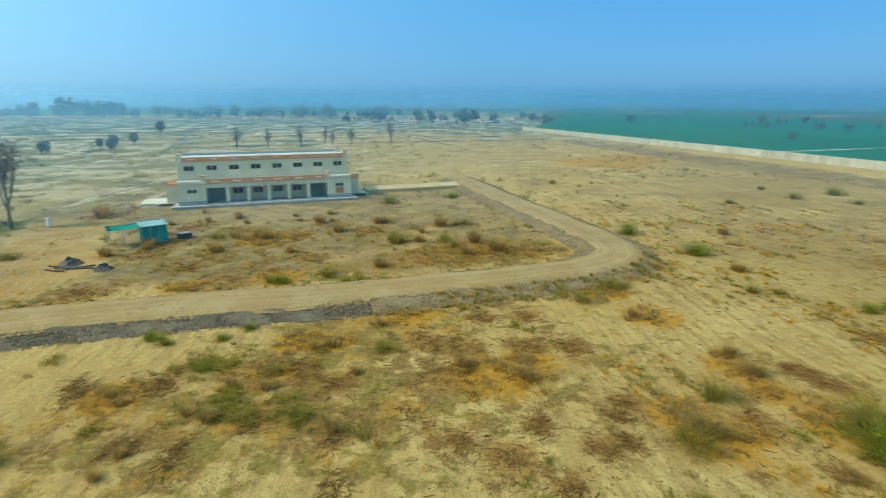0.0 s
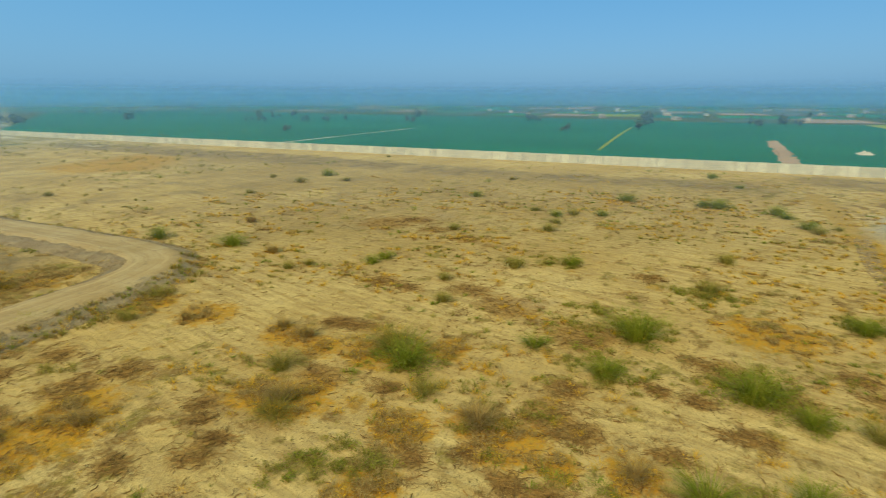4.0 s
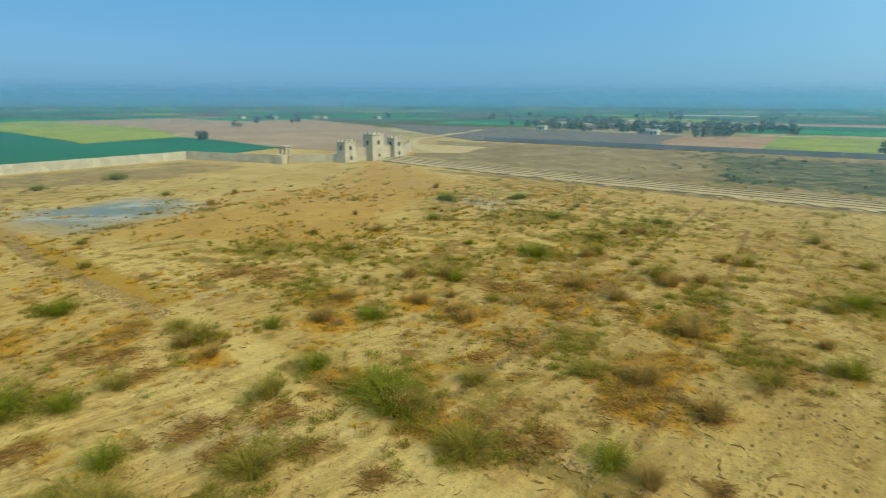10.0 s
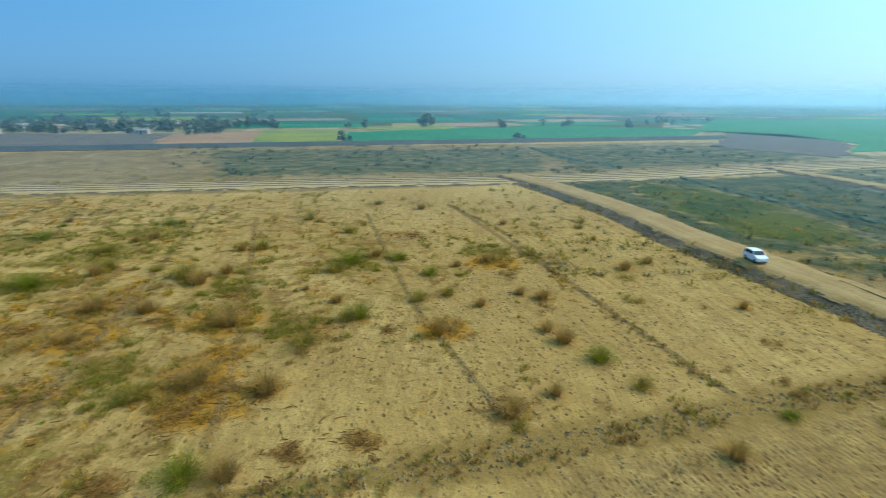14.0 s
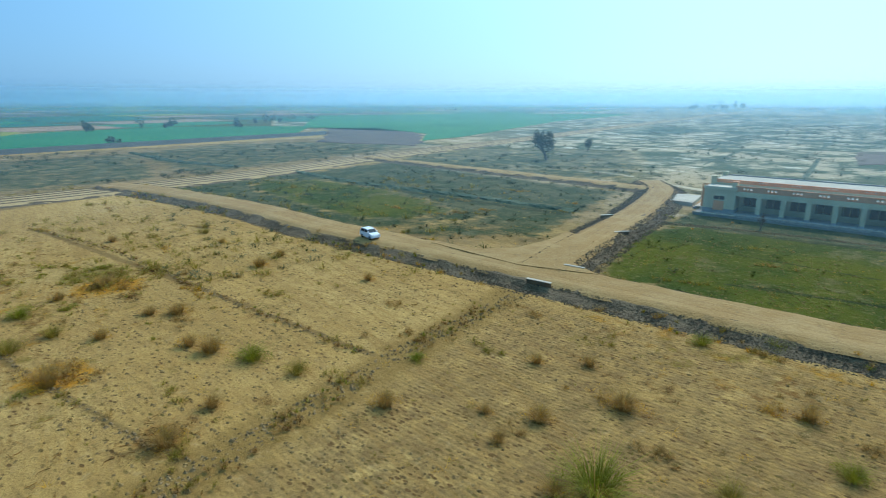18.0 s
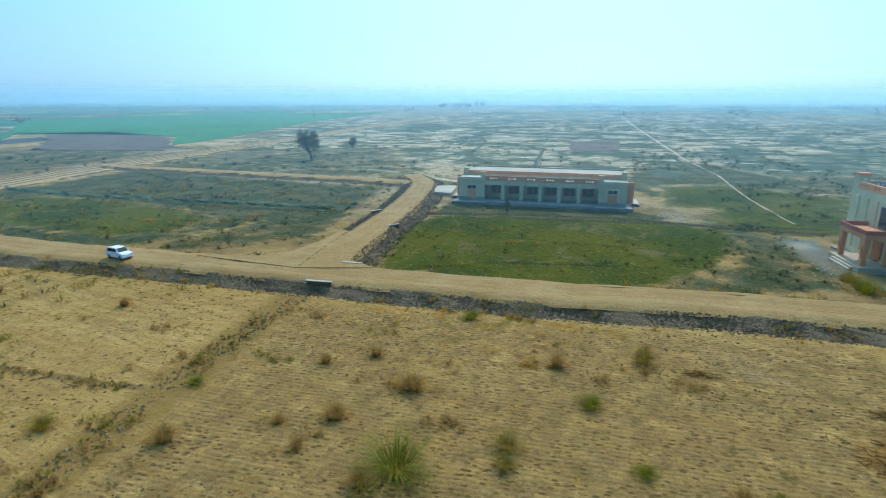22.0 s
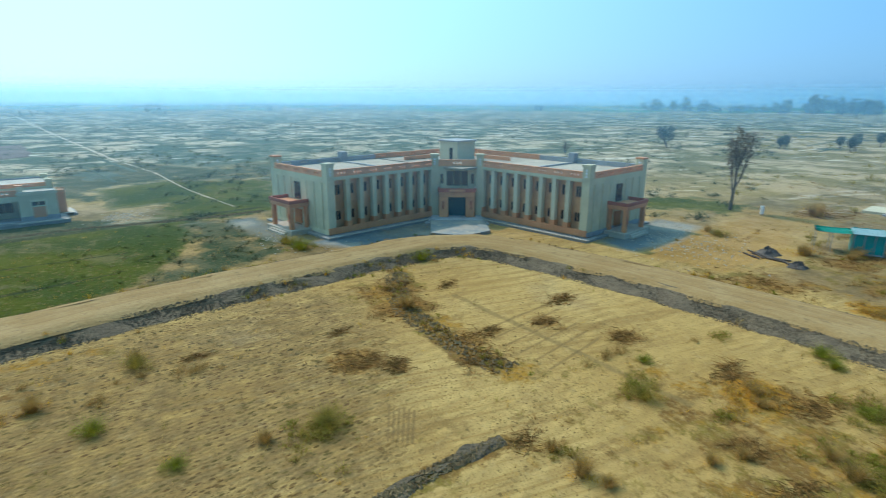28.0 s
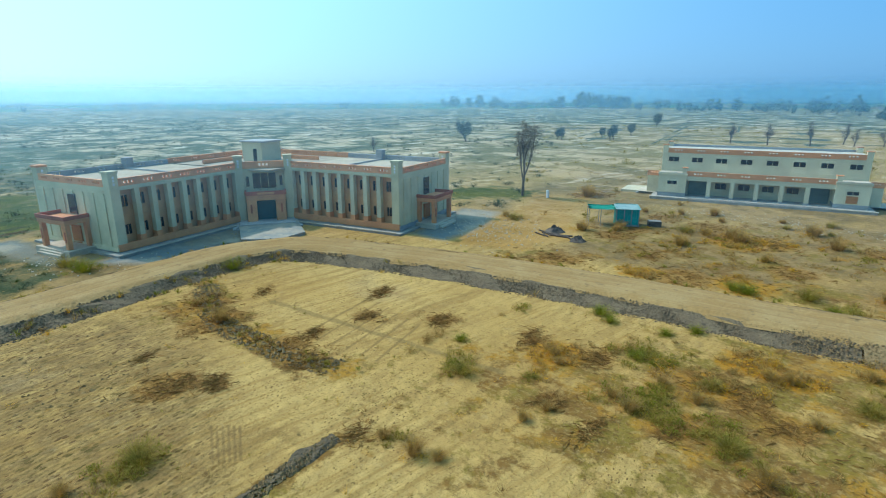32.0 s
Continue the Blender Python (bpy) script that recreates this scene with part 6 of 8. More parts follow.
# ---- gate ----
def gate_tower(m, w, d, h, label):
    """A battered tower with a door slit, openings and battlements."""
    T = thing("gate_tower", m, label, "tower", "gate towers")
    bm = bmesh.new()
    v = []
    for z, k in ((-0.2, 1.0), (h * 0.55, 0.86), (h, 0.80)):
        for sx, sy in ((-1, -1), (1, -1), (1, 1), (-1, 1)):
            v.append(bm.verts.new((sx * w / 2 * k, sy * d / 2 * k, z)))
    for i in (0, 4):
        for j in range(4):
            bm.faces.new((v[i + j], v[i + (j + 1) % 4], v[i + 4 + (j + 1) % 4], v[i + 4 + j]))
    bm.faces.new(v[8:12])
    part("shaft", bm, GATEC, T)
    boxes("cornice", [(-w * 0.45, w * 0.45, -d * 0.45, d * 0.45, h, h + 0.25)], GATEC, T)
    for sx in (-1, 0, 1):
        for sy in (-1, 0, 1):
            if sx or sy:
                boxes("merlon", [(sx * w * 0.38 - 0.28, sx * w * 0.38 + 0.28, sy * d * 0.38 - 0.28, sy * d * 0.38 + 0.28, h + 0.25, h + 0.95)], GATEC, T)
    # near-black blocks on the closed shaft stand in for the unlit inside
    for y, s in ((-d * 0.43, -1), (d * 0.43, 1)):
        boxes("opening", [(-0.5, 0.5, y - 0.12, y + 0.12, h * 0.62, h * 0.62 + 1.4)], DARK, T, "dark block for the unlit window opening")
        boxes("doorway", [(-0.45, 0.45, s * d * 0.46 - 0.1, s * d * 0.46 + 0.1, 0.2, 2.3)], DARK, T, "dark block for the unlit doorway")
    for x, s in ((-w * 0.43, -1), (w * 0.43, 1)):
        boxes("opening", [(x - 0.12, x + 0.12, -0.5, 0.5, h * 0.62, h * 0.62 + 1.4)], DARK, T, "dark block for the unlit window opening")
    return T


gate_tower(pose(165.0, -83.6, 0, 0, 0, -75), 5.6, 4.8, 6.6, "battered cement gate tower with battlements")
gate_tower(pose(166.3, -94.8, 0, 0, 0, -75), 6.6, 5.6, 8.7, "tallest battered cement gate tower with battlements")
gate_tower(pose(170.6, -106.2, 0, 0, 0, -75), 5.4, 4.6, 6.8, "battered cement gate tower beside the road")
gate_tower(pose(181.0, -112.0, 0, 0, 0, -75), 4.0, 4.0, 5.2, "small rear cement gate tower")
for a, c, h in (((165.7, -86.5), (166.0, -91.6), 4.6), ((167.0, -97.6), (169.6, -103.6), 4.4), ((172, -108), (184, -122), 3.6), ((186, -122.5), (200, -131), 3.8)):
    dx, dy = c[0] - a[0], c[1] - a[1]
    G = thing("gate_wall", pose(*a, 0, 0, 0, math.degrees(math.atan2(dy, dx))), "rough cement gate wall with a battlemented top", "wall")
    L = math.hypot(dx, dy)
    boxes("wall_body", [(0, L, -0.2, 0.2, -0.2, h)], GATEC, G)
    for k in range(int(L / 1.3)):
        boxes("merlon", [(k * 1.3 + 0.2, k * 1.3 + 0.85, -0.2, 0.2, h, h + 0.5)], GATEC, G)

P = thing("watch_post", pose(173.8, -65.2, 0, 0, 0, -60), "two-level open cement watch post on pillars", "watch post")
boxes("block", [(-2.6, -0.6, -1.4, 1.4, -0.2, 2.9)], GATEC, P)
for sx in (-0.3, 1.7):
    for sy in (-1.1, 0.9):
        boxes("pillar", [(sx, sx + 0.4, sy, sy + 0.4, -0.2, 5.3)], GATEC, P)
for z in (2.4, 4.6):
    boxes("floor_beam", [(-0.6, 2.4, -1.4, 1.6, z, z + 0.35)], GATEC, P)
boxes("roof_slab", [(-0.8, 2.6, -1.6, 1.8, 5.3, 5.6)], GATEC, P)


# ---- shed ----
def shed():
    S = thing("site_shed", pose(-44.4, 78.7, 0, 0, 0, 38), "turquoise sheet-metal site shed with a green canopy", "shed")
    for i in range(8):
        boxes("wall_sheet", [(0.02 + i * 0.42, 0.42 + i * 0.42, -0.03, 0.03, 0.0, 2.75)], TARP, S)
    boxes("side_wall", [(3.33, 3.39, 0, 2.8, 0, 3.0), (-0.03, 0.03, 0, 2.8, 0, 3.0), (0.03, 3.33, 2.77, 2.83, 0, 3.1)], TARP, S)
    bm = bmesh.new()
    for i in range(7):
        x = -0.2 + i * 0.54
        box(bm, x, x + 0.5, -0.35, 3.1, 3.05, 3.1)
    roof = part("roof", bm, SHEDROOF, S, "corrugated grey-green roof")
    roof.matrix_basis = pose(0, 0, -0.25, 3.5)
    for x in (0.0, 1.15, 2.25, 3.36):
        boxes("corner_post", [(x - 0.05, x + 0.05, -0.09, -0.03, 0, 2.9)], STEEL, S)
    boxes("skirting", [(-0.05, 3.45, -0.12, -0.05, 0.0, 0.25)], DADO, S)
    bm = bmesh.new()
    n = 6
    vs = [[bm.verts.new((-4.3 + i * 0.7, -0.3 + j * 0.62, 2.75 - 0.10 * math.sin(math.pi * i / n) + 0.03 * j - 0.05 * math.sin(2.1 * j))) for j in range(6)] for i in range(n + 1)]
    for i in range(n):
        for j in range(5):
            bm.faces.new((vs[i][j], vs[i + 1][j], vs[i + 1][j + 1], vs[i][j + 1]))
    bmesh.ops.solidify(bm, geom=bm.faces[:], thickness=0.04)
    part("canopy", bm, GREENROOF, S, "bright green plastic canopy", True)
    for x, y in ((-4.2, -0.2), (-4.2, 2.7), (-2.4, -0.2), (-2.4, 2.7)):
        boxes("canopy_pole", [(x - 0.04, x + 0.04, y - 0.04, y + 0.04, 0, 2.7)], STEEL, S)
    return S


shed()
T = thing("water_tank", pose(-40.6, 81.9, 0, 0, 0, 38), "dark low water trough behind the shed", "tank")
boxes("body", [(0, 1.9, 0, 1.4, 0, 0.85)], PLASTIC, T, bevel=0.05)
boxes("lid", [(0.05, 1.85, 0.05, 1.35, 0.85, 0.9)], PLINTH, T)

# junk heap of beams and sheets
rj = random.Random(11)
for x, y, n in ((-48.0, 66.5, 9), (-45.6, 66.2, 6)):
    for k in range(n):
        L = rj.uniform(1.4, 4.2)
        a = rj.uniform(-30, 40)
        B = boxes("timber_beam", [(-L / 2, L / 2, -0.09, 0.09, 0, 0.16)], TIMBER, None, "", 0.02)
        tagged(B, "weathered timber beam lying on the sand", "beam", "site junk")
        B.matrix_basis = pose(x + rj.uniform(-2.2, 2.2), y + rj.uniform(-1.2, 1.2), 0.05, 0, rj.uniform(-3, 3), a)


def heap(name, x, y, r, h, mat, label, cat, seed, stretch=1.0, turn=0.0):
    """A low uneven mound."""
    verts, faces, rings, seg = [(0, 0, h)], [], 6, 20
    for i in range(1, rings + 1):
        for k in range(seg):
            w = 2 * math.pi * k / seg
            rr = r * i / rings * (1 + 0.3 * noise.noise((math.cos(w) * 1.5, math.sin(w) * 1.5, seed)))
            z = h * math.cos(i / rings * math.pi / 2) ** 1.3 * (0.75 + 0.7 * noise.noise((math.cos(w) * i, math.sin(w) * i, seed + 5)))
            verts.append((rr * math.cos(w) * stretch, rr * math.sin(w), max(z, 0) if i < rings else -0.12))
    for k in range(seg):
        faces.append((0, 1 + k, 1 + (k + 1) % seg))
    for i in range(rings - 1):
        for k in range(seg):
            a, c = 1 + i * seg + k, 1 + i * seg + (k + 1) % seg
            faces.append((a, a + seg, c + seg, c))
    ob = sheet(name, verts, faces, mat)
    ob.matrix_basis = pose(x, y, 0, 0, 0, turn)
    return tagged(ob, label, cat)


heap("tarp_heap", -48.6, 68.6, 1.7, 1.1, PLASTIC, "dark crumpled tarpaulin heap on the sand", "tarpaulin", 3)
heap("tarp_heap", -43.0, 66.4, 1.3, 0.9, PLASTIC, "dark crumpled tarpaulin heap on the sand", "tarpaulin", 8)
heap("earth_mound", 266.0, 22.6, 4.0, 1.6, PALEDIRT, "pale dirt heap in the green field", "mound", 51, 1.8, 10)


# low ridge of dug earth
ridge_line = smooth_line([(-22.4, 5.0), (-24.2, 10.0), (-25.3, 13.6), (-25.9, 16.6)], 0.3)
v, f = ribbon(ridge_line, (-0.55, -0.3, -0.1, 0.1, 0.3, 0.55), (-0.1, 0.05, 0.14, 0.12, 0.04, -0.1), 0.8, 3.0)
tagged(sheet("earth_ridge", v, f, BANK), "low ragged ridge of dug earth", "mound")
clods("ridge_clods", ridge_line, -0.5, 0.5, 900, 0.12, lambda o: max(0.0, 0.14 - 0.2 * abs(o)), DUG, "loose clods on the ridge of dug earth")


# culverts
def culvert(x, y, turn, L):
    C = thing("culvert", pose(x, y, 0, 0, 0, turn), "low grey concrete culvert headwall", "culvert", "culverts")
    boxes("headwall", [(-L / 2, L / 2, -0.15, 0.15, 0.1, 1.08)], BANK, C, bevel=0.03)
    boxes("coping", [(-L / 2 - 0.05, L / 2 + 0.05, -0.2, 0.2, 1.08, 1.15)], LIGHTC, C)
    # capped plug, coloured near black as the pipe's inner shade
    bm = bmesh.new()
    bmesh.ops.create_cone(bm, cap_ends=True, segments=16, radius1=0.26, radius2=0.26, depth=0.34, matrix=pose(0, 0, 0.45, 90))
    part("pipe_mouth", bm, DARK, C, "dark plug for the unlit pipe mouth")


culvert(-43.2, -38.0, 110, 2.8)
culvert(-50.4, -39.6, 110, 2.4)
culvert(-77.5, -57.4, 158, 2.2)
culvert(-69.5, -48.0, 158, 2.2)
for x, y in ((-67.2, 91.2),):
    M = boxes("marker_post", [(-0.22, 0.22, -0.22, 0.22, 0, 1.5)], WHITE, None, "", 0.03)
    tagged(M, "short white masonry post beside the tree", "post")
    M.matrix_basis = pose(x, y, 0)


# ---- car ----
def car():
    C = thing("car", pose(-36.9, -65.6, 1.0, 0, 0, 95) @ Matrix.Scale(0.93, 4), "small white hatchback parked on the dirt track", "car")
    prof = [(-1.75, 0.35), (-1.78, 0.75), (-1.70, 0.98), (-1.45, 1.42), (-1.25, 1.50), (0.10, 1.52), (0.30, 1.46), (0.92, 0.98), (1.55, 0.86), (1.72, 0.70), (1.74, 0.38), (1.5, 0.26), (-1.55, 0.26)]
    bm = bmesh.new()
    rings = []
    for y, k in ((-0.74, 0.0), (-0.70, 0.03), (0.70, 0.03), (0.74, 0.0)):
        row = []
        for x, z in prof:
            inset = 0.16 * max(0.0, (z - 0.98) / 0.5)
            row.append(bm.verts.new((x * (1 - 0.01 * (k == 0)), y * (1 - inset * 0.9), z)))
        rings.append(row)
    n = len(prof)
    for a, c in zip(rings, rings[1:]):
        for k in range(n):
            bm.faces.new((a[k], a[(k + 1) % n], c[(k + 1) % n], c[k]))
    bm.faces.new(rings[0][::-1])
    bm.faces.new(rings[-1])
    bmesh.ops.recalc_face_normals(bm, faces=bm.faces[:])
    part("body", bm, CARPAINT, C, "white painted body")
    for s in (-1, 1):
        for name, pts in (("front_side_window", ((0.78, 1.02), (-0.28, 1.02), (-0.28, 1.42), (0.26, 1.42))), ("rear_side_window", ((-0.36, 1.02), (-1.45, 1.02), (-1.28, 1.42), (-0.36, 1.42)))):
            v = [(x, s * (0.755 - 0.105 * (z - 0.98) / 0.5 + 0.004), z) for x, z in pts]
            v += [(x, y - s * 0.02, z) for x, y, z in v]
            sheet(name, v, [(0, 1, 2, 3), (4, 7, 6, 5), (0, 4, 5, 1), (1, 5, 6, 2), (2, 6, 7, 3), (3, 7, 4, 0)], GLASS, C)
        boxes("wing_mirror", [(0.62, 0.76, s * 0.75, s * 0.93, 1.0, 1.14)], CARPAINT, C, bevel=0.02)
        boxes("headlight", [(1.66, 1.745, s * 0.42, s * 0.70, 0.62, 0.78)], LAMP, C)
        boxes("tail_lamp", [(-1.80, -1.72, s * 0.56, s * 0.72, 0.72, 1.02)], REDLAMP, C)
        for x in (-1.1, 1.1):
            bm = bmesh.new()
            bmesh.ops.create_cone(bm, cap_ends=True, segments=20, radius1=0.28, radius2=0.28, depth=0.18, matrix=pose(x, s * 0.68, 0.28, 90))
            wheel = part("wheel", bm, RUBBER, C, "black tyre")
            bm = bmesh.new()
            bmesh.ops.create_cone(bm, cap_ends=True, segments=16, radius1=0.17, radius2=0.15, depth=0.2, matrix=pose(x, s * 0.69, 0.28, 90))
            part("rim", bm, STEEL, wheel)
    for name, x0, z0, x1, z1 in (("windscreen", 0.34, 1.44, 0.88, 1.01), ("rear_window", -1.47, 1.40, -1.69, 1.02)):
        e = 0.012 if x1 > 0 else -0.012
        v = [(x0 + e, -0.60, z0 + 0.01), (x0 + e, 0.60, z0 + 0.01), (x1 + e, 0.68, z1 + 0.01), (x1 + e, -0.68, z1 + 0.01)]
        v += [(x - e * 1.5, y, z - 0.02) for x, y, z in v]
        sheet(name, v, [(0, 1, 2, 3), (4, 7, 6, 5), (0, 4, 5, 1), (1, 5, 6, 2), (2, 6, 7, 3), (3, 7, 4, 0)], GLASS, C)
    boxes("bumper", [(1.70, 1.78, -0.68, 0.68, 0.32, 0.5)], CARPAINT, C, bevel=0.03)
    boxes("number_plate", [(1.775, 1.79, -0.22, 0.22, 0.4, 0.5)], LAMP, C)


car()


# ---- trees ----
def tree_mesh(seed, height, spread, leaf_mat, leaves, leaf_size, bare=0.0, fork=0.35, trunk_r=0.25, upright=0.6, depth=4, crown=None):
    """The meshes of a tree: trunk with limbs, and a crown of small leaf clumps."""
    r = random.Random(seed)
    wv, wf, tips = [], [], []

    def grow(p, d, length, rad, level):
        pts, rr = [p], [rad]
        q, v = Vector(p), Vector(d)
        n = 4 if level < 2 else 3
        for i in range(n):
            v = (v + Vector((r.uniform(-1, 1), r.uniform(-1, 1), r.uniform(-0.3, 0.6) * upright)) * 0.22).normalized()
            q = q + v * length / n
            pts.append(tuple(q))
            rr.append(rad * (1 - 0.45 * (i + 1) / n))
            if level >= 1:
                tips.append((Vector(q), level))
        tube(wv, wf, pts, rr, 6 if level == 0 else (5 if level == 1 else 3))
        if level < depth:
            for k in range(3 if level else 4):
                a = r.uniform(0, 6.28)
                side = Vector((math.cos(a), math.sin(a), 0))
                nd = (v * upright + side * r.uniform(0.5, 1.0) * spread + Vector((0, 0, 0.25))).normalized()
                grow(pts[max(2, len(pts) - 1 - k)] if level == 0 else pts[max(1, len(pts) - 1 - k)], nd, length * r.uniform(0.55, 0.8), rad * 0.5, level + 1)

    grow((0, 0, -0.2), (0, 0, 1), height * fork, trunk_r, 0)
    top = max(t[0].z for t in tips)
    k = height / top
    wv = [(x * k, y * k, z * k if z > 0 else z) for x, y, z in wv]
    lv, lf = [], []
    for _ in range(leaves):
        c, lvl = r.choice(tips)
        c = c * k + Vector((r.gauss(0, 1), r.gauss(0, 1), r.gauss(0, 0.8))) * height * 0.055
        if crown and r.random() < 0.7:
            mid, wide, tall = crown
            while True:
                d = Vector((r.uniform(-1, 1), r.uniform(-1, 1), r.uniform(-1, 1)))
                if 0.25 < d.length < 1 + 0.35 * noise.noise(d.normalized() * 2.1 + Vector((seed, 0, 0))) and noise.noise(d * 2.6 + Vector((0, seed, 0))) > -0.1:
                    break
            c = Vector((d.x * wide, d.y * wide, mid + d.z * tall)) * height
        s = leaf_size * r.uniform(0.6, 1.5)
        u = Vector((r.uniform(-1, 1), r.uniform(-1, 1), r.uniform(-0.6, 0.6))).normalized()
        w = u.orthogonal().normalized() * 0.55
        n = len(lv)
        lv += [tuple(c - u * s), tuple(c + w * s), tuple(c + u * s), tuple(c - w * s + Vector((0, 0, 0.2 * s)))]
        lf.append((n, n + 1, n + 2, n + 3))
    return wv, wf, lv, lf


def tree_kind(name, label, leaf_mat, *args, **kw):
    wv, wf, lv, lf = tree_mesh(*args, **kw)
    T = thing(name, pose(0, 0, -500), label, "tree")
    sheet("trunk", wv, wf, BARK, T, smooth=True)
    sheet("crown", lv, lf, leaf_mat, T)
    return T


def plant(kind, spots, group):
    first = True
    r = random.Random(len(spots) * 7 + 1)
    for x, y, s in spots:
        m = pose(x, y, -0.02, 0, 0, r.uniform(0, 360)) @ Matrix.Diagonal((s, s, s * r.uniform(0.92, 1.08), 1))
        if first:
            kind.matrix_basis = m
            tagged(kind, group=group)
            kind_base = kind
            first = False
        else:
            c = copy_thing(kind_base, m)
            c.matrix_basis = m


plant(tree_kind("tall_tree", "tall half-withered tree with brown foliage", BROWNLEAF, 4, 13.9, 0.22, BROWNLEAF, 3200, 0.13, fork=0.42, trunk_r=0.34, upright=1.6, crown=(0.74, 0.13, 0.27)), [(-72.4, 89.6, 1.0)], "lone trees")
plant(tree_kind("pollard_tree", "dark leafy tree with a bare crooked trunk", TREELEAF, 9, 11.0, 0.42, TREELEAF, 4200, 0.22, fork=0.30, trunk_r=0.35, upright=0.9, depth=4, crown=(0.62, 0.27, 0.36)), [(-139.0, -135.0, 1.0), (-182.0, 181.0, 0.9)], "lone trees")
plant(tree_kind("round_tree", "round dusty green tree on the plain", TREELEAF, 12, 7.5, 0.7, TREELEAF, 1700, 0.19, fork=0.26, trunk_r=0.2, upright=0.8, depth=4, crown=(0.60, 0.27, 0.34)), [(-177, -150, 0.7), (-158, 221, 0.85), (-150, 243, 0.8), (-142, 240, 1.0), (-150.4, 271, 1.0), (-180, 356, 1.3), (-159.5, 220, 0.75), (-139.5, 233, 0.8)], "scattered trees")
plant(tree_kind("bare_tree", "bare grey winter tree with fine twigs", BROWNLEAF, 17, 9.5, 0.5, BROWNLEAF, 900, 0.14, fork=0.22, trunk_r=0.22, upright=0.75), [(-95.7, 258, 1.0), (-81.3, 259, 0.95), (-67.8, 266, 1.0), (-60.4, 284, 0.95), (-55.0, 276, 0.8), (-46.9, 285, 0.9), (-27.5, 298, 1.25), (-170, 121.5, 0.6), (-92.8, -39.5, 0.3)], "bare trees behind the hall")


# far groves and hedges: clumps of many small leaves
def grove(spots, name, label):
    r = random.Random(77)
    v, f = [], []
    for x, y, w, h, n in spots:
        lobes = []
        for _ in range(max(2, int(2.2 * w / (h * 0.55)))):  # single crowns of uneven height
            tx, ty, th = x + r.uniform(-w, w), y + r.uniform(-w, w) * 0.5, h * r.choice((0.45, 0.6, 0.7, 0.85, 1.0))
            lobes.append((tx, ty, th * 0.72, th * 0.26))
            lobes += [(tx + r.uniform(-0.25, 0.25) * th, ty + r.uniform(-0.25, 0.25) * th, th * r.uniform(0.32, 0.6), th * r.uniform(0.18, 0.28)) for _ in range(3)]
        for _ in range(n):
            cx, cy, cz, cr = r.choice(lobes)
            d = Vector((r.gauss(0, 1), r.gauss(0, 1), r.gauss(0, 1))).normalized()
            c = Vector((cx, cy, cz)) + d * cr * r.uniform(0.75, 1.05)
            c.z = max(c.z, 0.4)
            s = h * 0.11 * r.uniform(0.5, 1.4)
            u = Vector((r.uniform(-1, 1), r.uniform(-1, 1), r.uniform(-0.7, 0.7))).normalized()
            q = u.orthogonal().normalized() * 0.7
            k = len(v)
            v += [tuple(c - u * s), tuple(c + q * s), tuple(c + u * s), tuple(c - q * s)]
            f.append((k, k + 1, k + 2, k + 3))
        for cx, cy, cz, cr in lobes[:4]:
            tube(v, f, [(cx, cy, -0.2), (cx, cy, cz)], [h * 0.025, h * 0.012], 5)
    return tagged(sheet(name, v, f, TREELEAF), label, "trees", kind="stuff")


rg = random.Random(31)
spots = []
for x, y, w, h in ((-860, 800, 40, 26), (-800, 800, 40, 24), (-745, 800, 30, 20), (-690, 800, 35, 16), (-640, 805, 30, 15), (-590, 810, 14, 20), (-560, 812, 30, 27), (-530, 812, 25, 27), (-510, 880, 14, 30), (-600, 800, 20, 17), (-480, 780, 25, 24), (-880, 560, 9, 14), (-1223, -682, 40, 19), (-1180, -735, 14, 14), (-1400, -420, 60, 11), (-1300, -540, 50, 9), (-1500, -300, 70, 10), (-1450, -120, 60, 9), (-1500, 100, 70, 10), (-1350, 330, 60, 10)):
    spots.append((x, y, w, h, 420))
for k in range(13):  # belt of trees north-west of the hall
    a, r = radians(96 + 1.8 * k + rg.uniform(-0.5, 0.5)), rg.uniform(840, 920)
    spots.append((r * math.cos(a), r * math.sin(a), rg.uniform(14, 30), rg.uniform(13, 21), 240))
grove(spots, "far_grove", "dense dark tree grove at the edge of the plain")
spots = []
for _ in range(115):  # trees of the south hamlet and along the fields
    spots.append((rg.uniform(145, 345), rg.uniform(-430, -306), 5, rg.uniform(5, 11), 90))
for x, y, w, h in ((62, -262, 5, 6), (-10, -420, 6, 12), (40, -415, 8, 13), (-110, -430, 8, 10), (-60, -440, 14, 9), (90, -400, 8, 9), (-200, -560, 30, 9), (-150, -500, 14, 10), (240, -330, 8, 9), (-20, -300, 5, 5)):
    spots.append((x, y, w, h, 160))
grove(spots, "village_trees", "dusty trees round the far hamlet")
spots = []
for _ in range(26):
    spots.append((rg.uniform(-110, 110), rg.uniform(560, 760), 7, rg.uniform(7, 16), 120))
for x, y in ((205, 330), (380, 160), (330, 190), (520, 90), (300, -70), (470, 300)):
    spots.append((x, y, 5, rg.uniform(6, 10), 130))
for _ in range(22):
    a, r = radians(rg.uniform(8, 72)), rg.uniform(470, 780)
    spots.append((r * math.cos(a), r * math.sin(a), 5, rg.uniform(6, 12), 90))
for _ in range(16):
    a, r = radians(rg.uniform(292, 352)), rg.uniform(430, 780)
    spots.append((r * math.cos(a), r * math.sin(a), 6, rg.uniform(5, 10), 90))
grove(spots, "hamlet_trees", "dark trees round the northern hamlet and fields")
spots = []
for _ in range(230):
    a, r = rg.uniform(0, 6.283), rg.uniform(700, 2600)
    x, y = r * math.cos(a), r * math.sin(a)
    spots.append((x, y, rg.uniform(8, 60), rg.uniform(7, 15), 46))
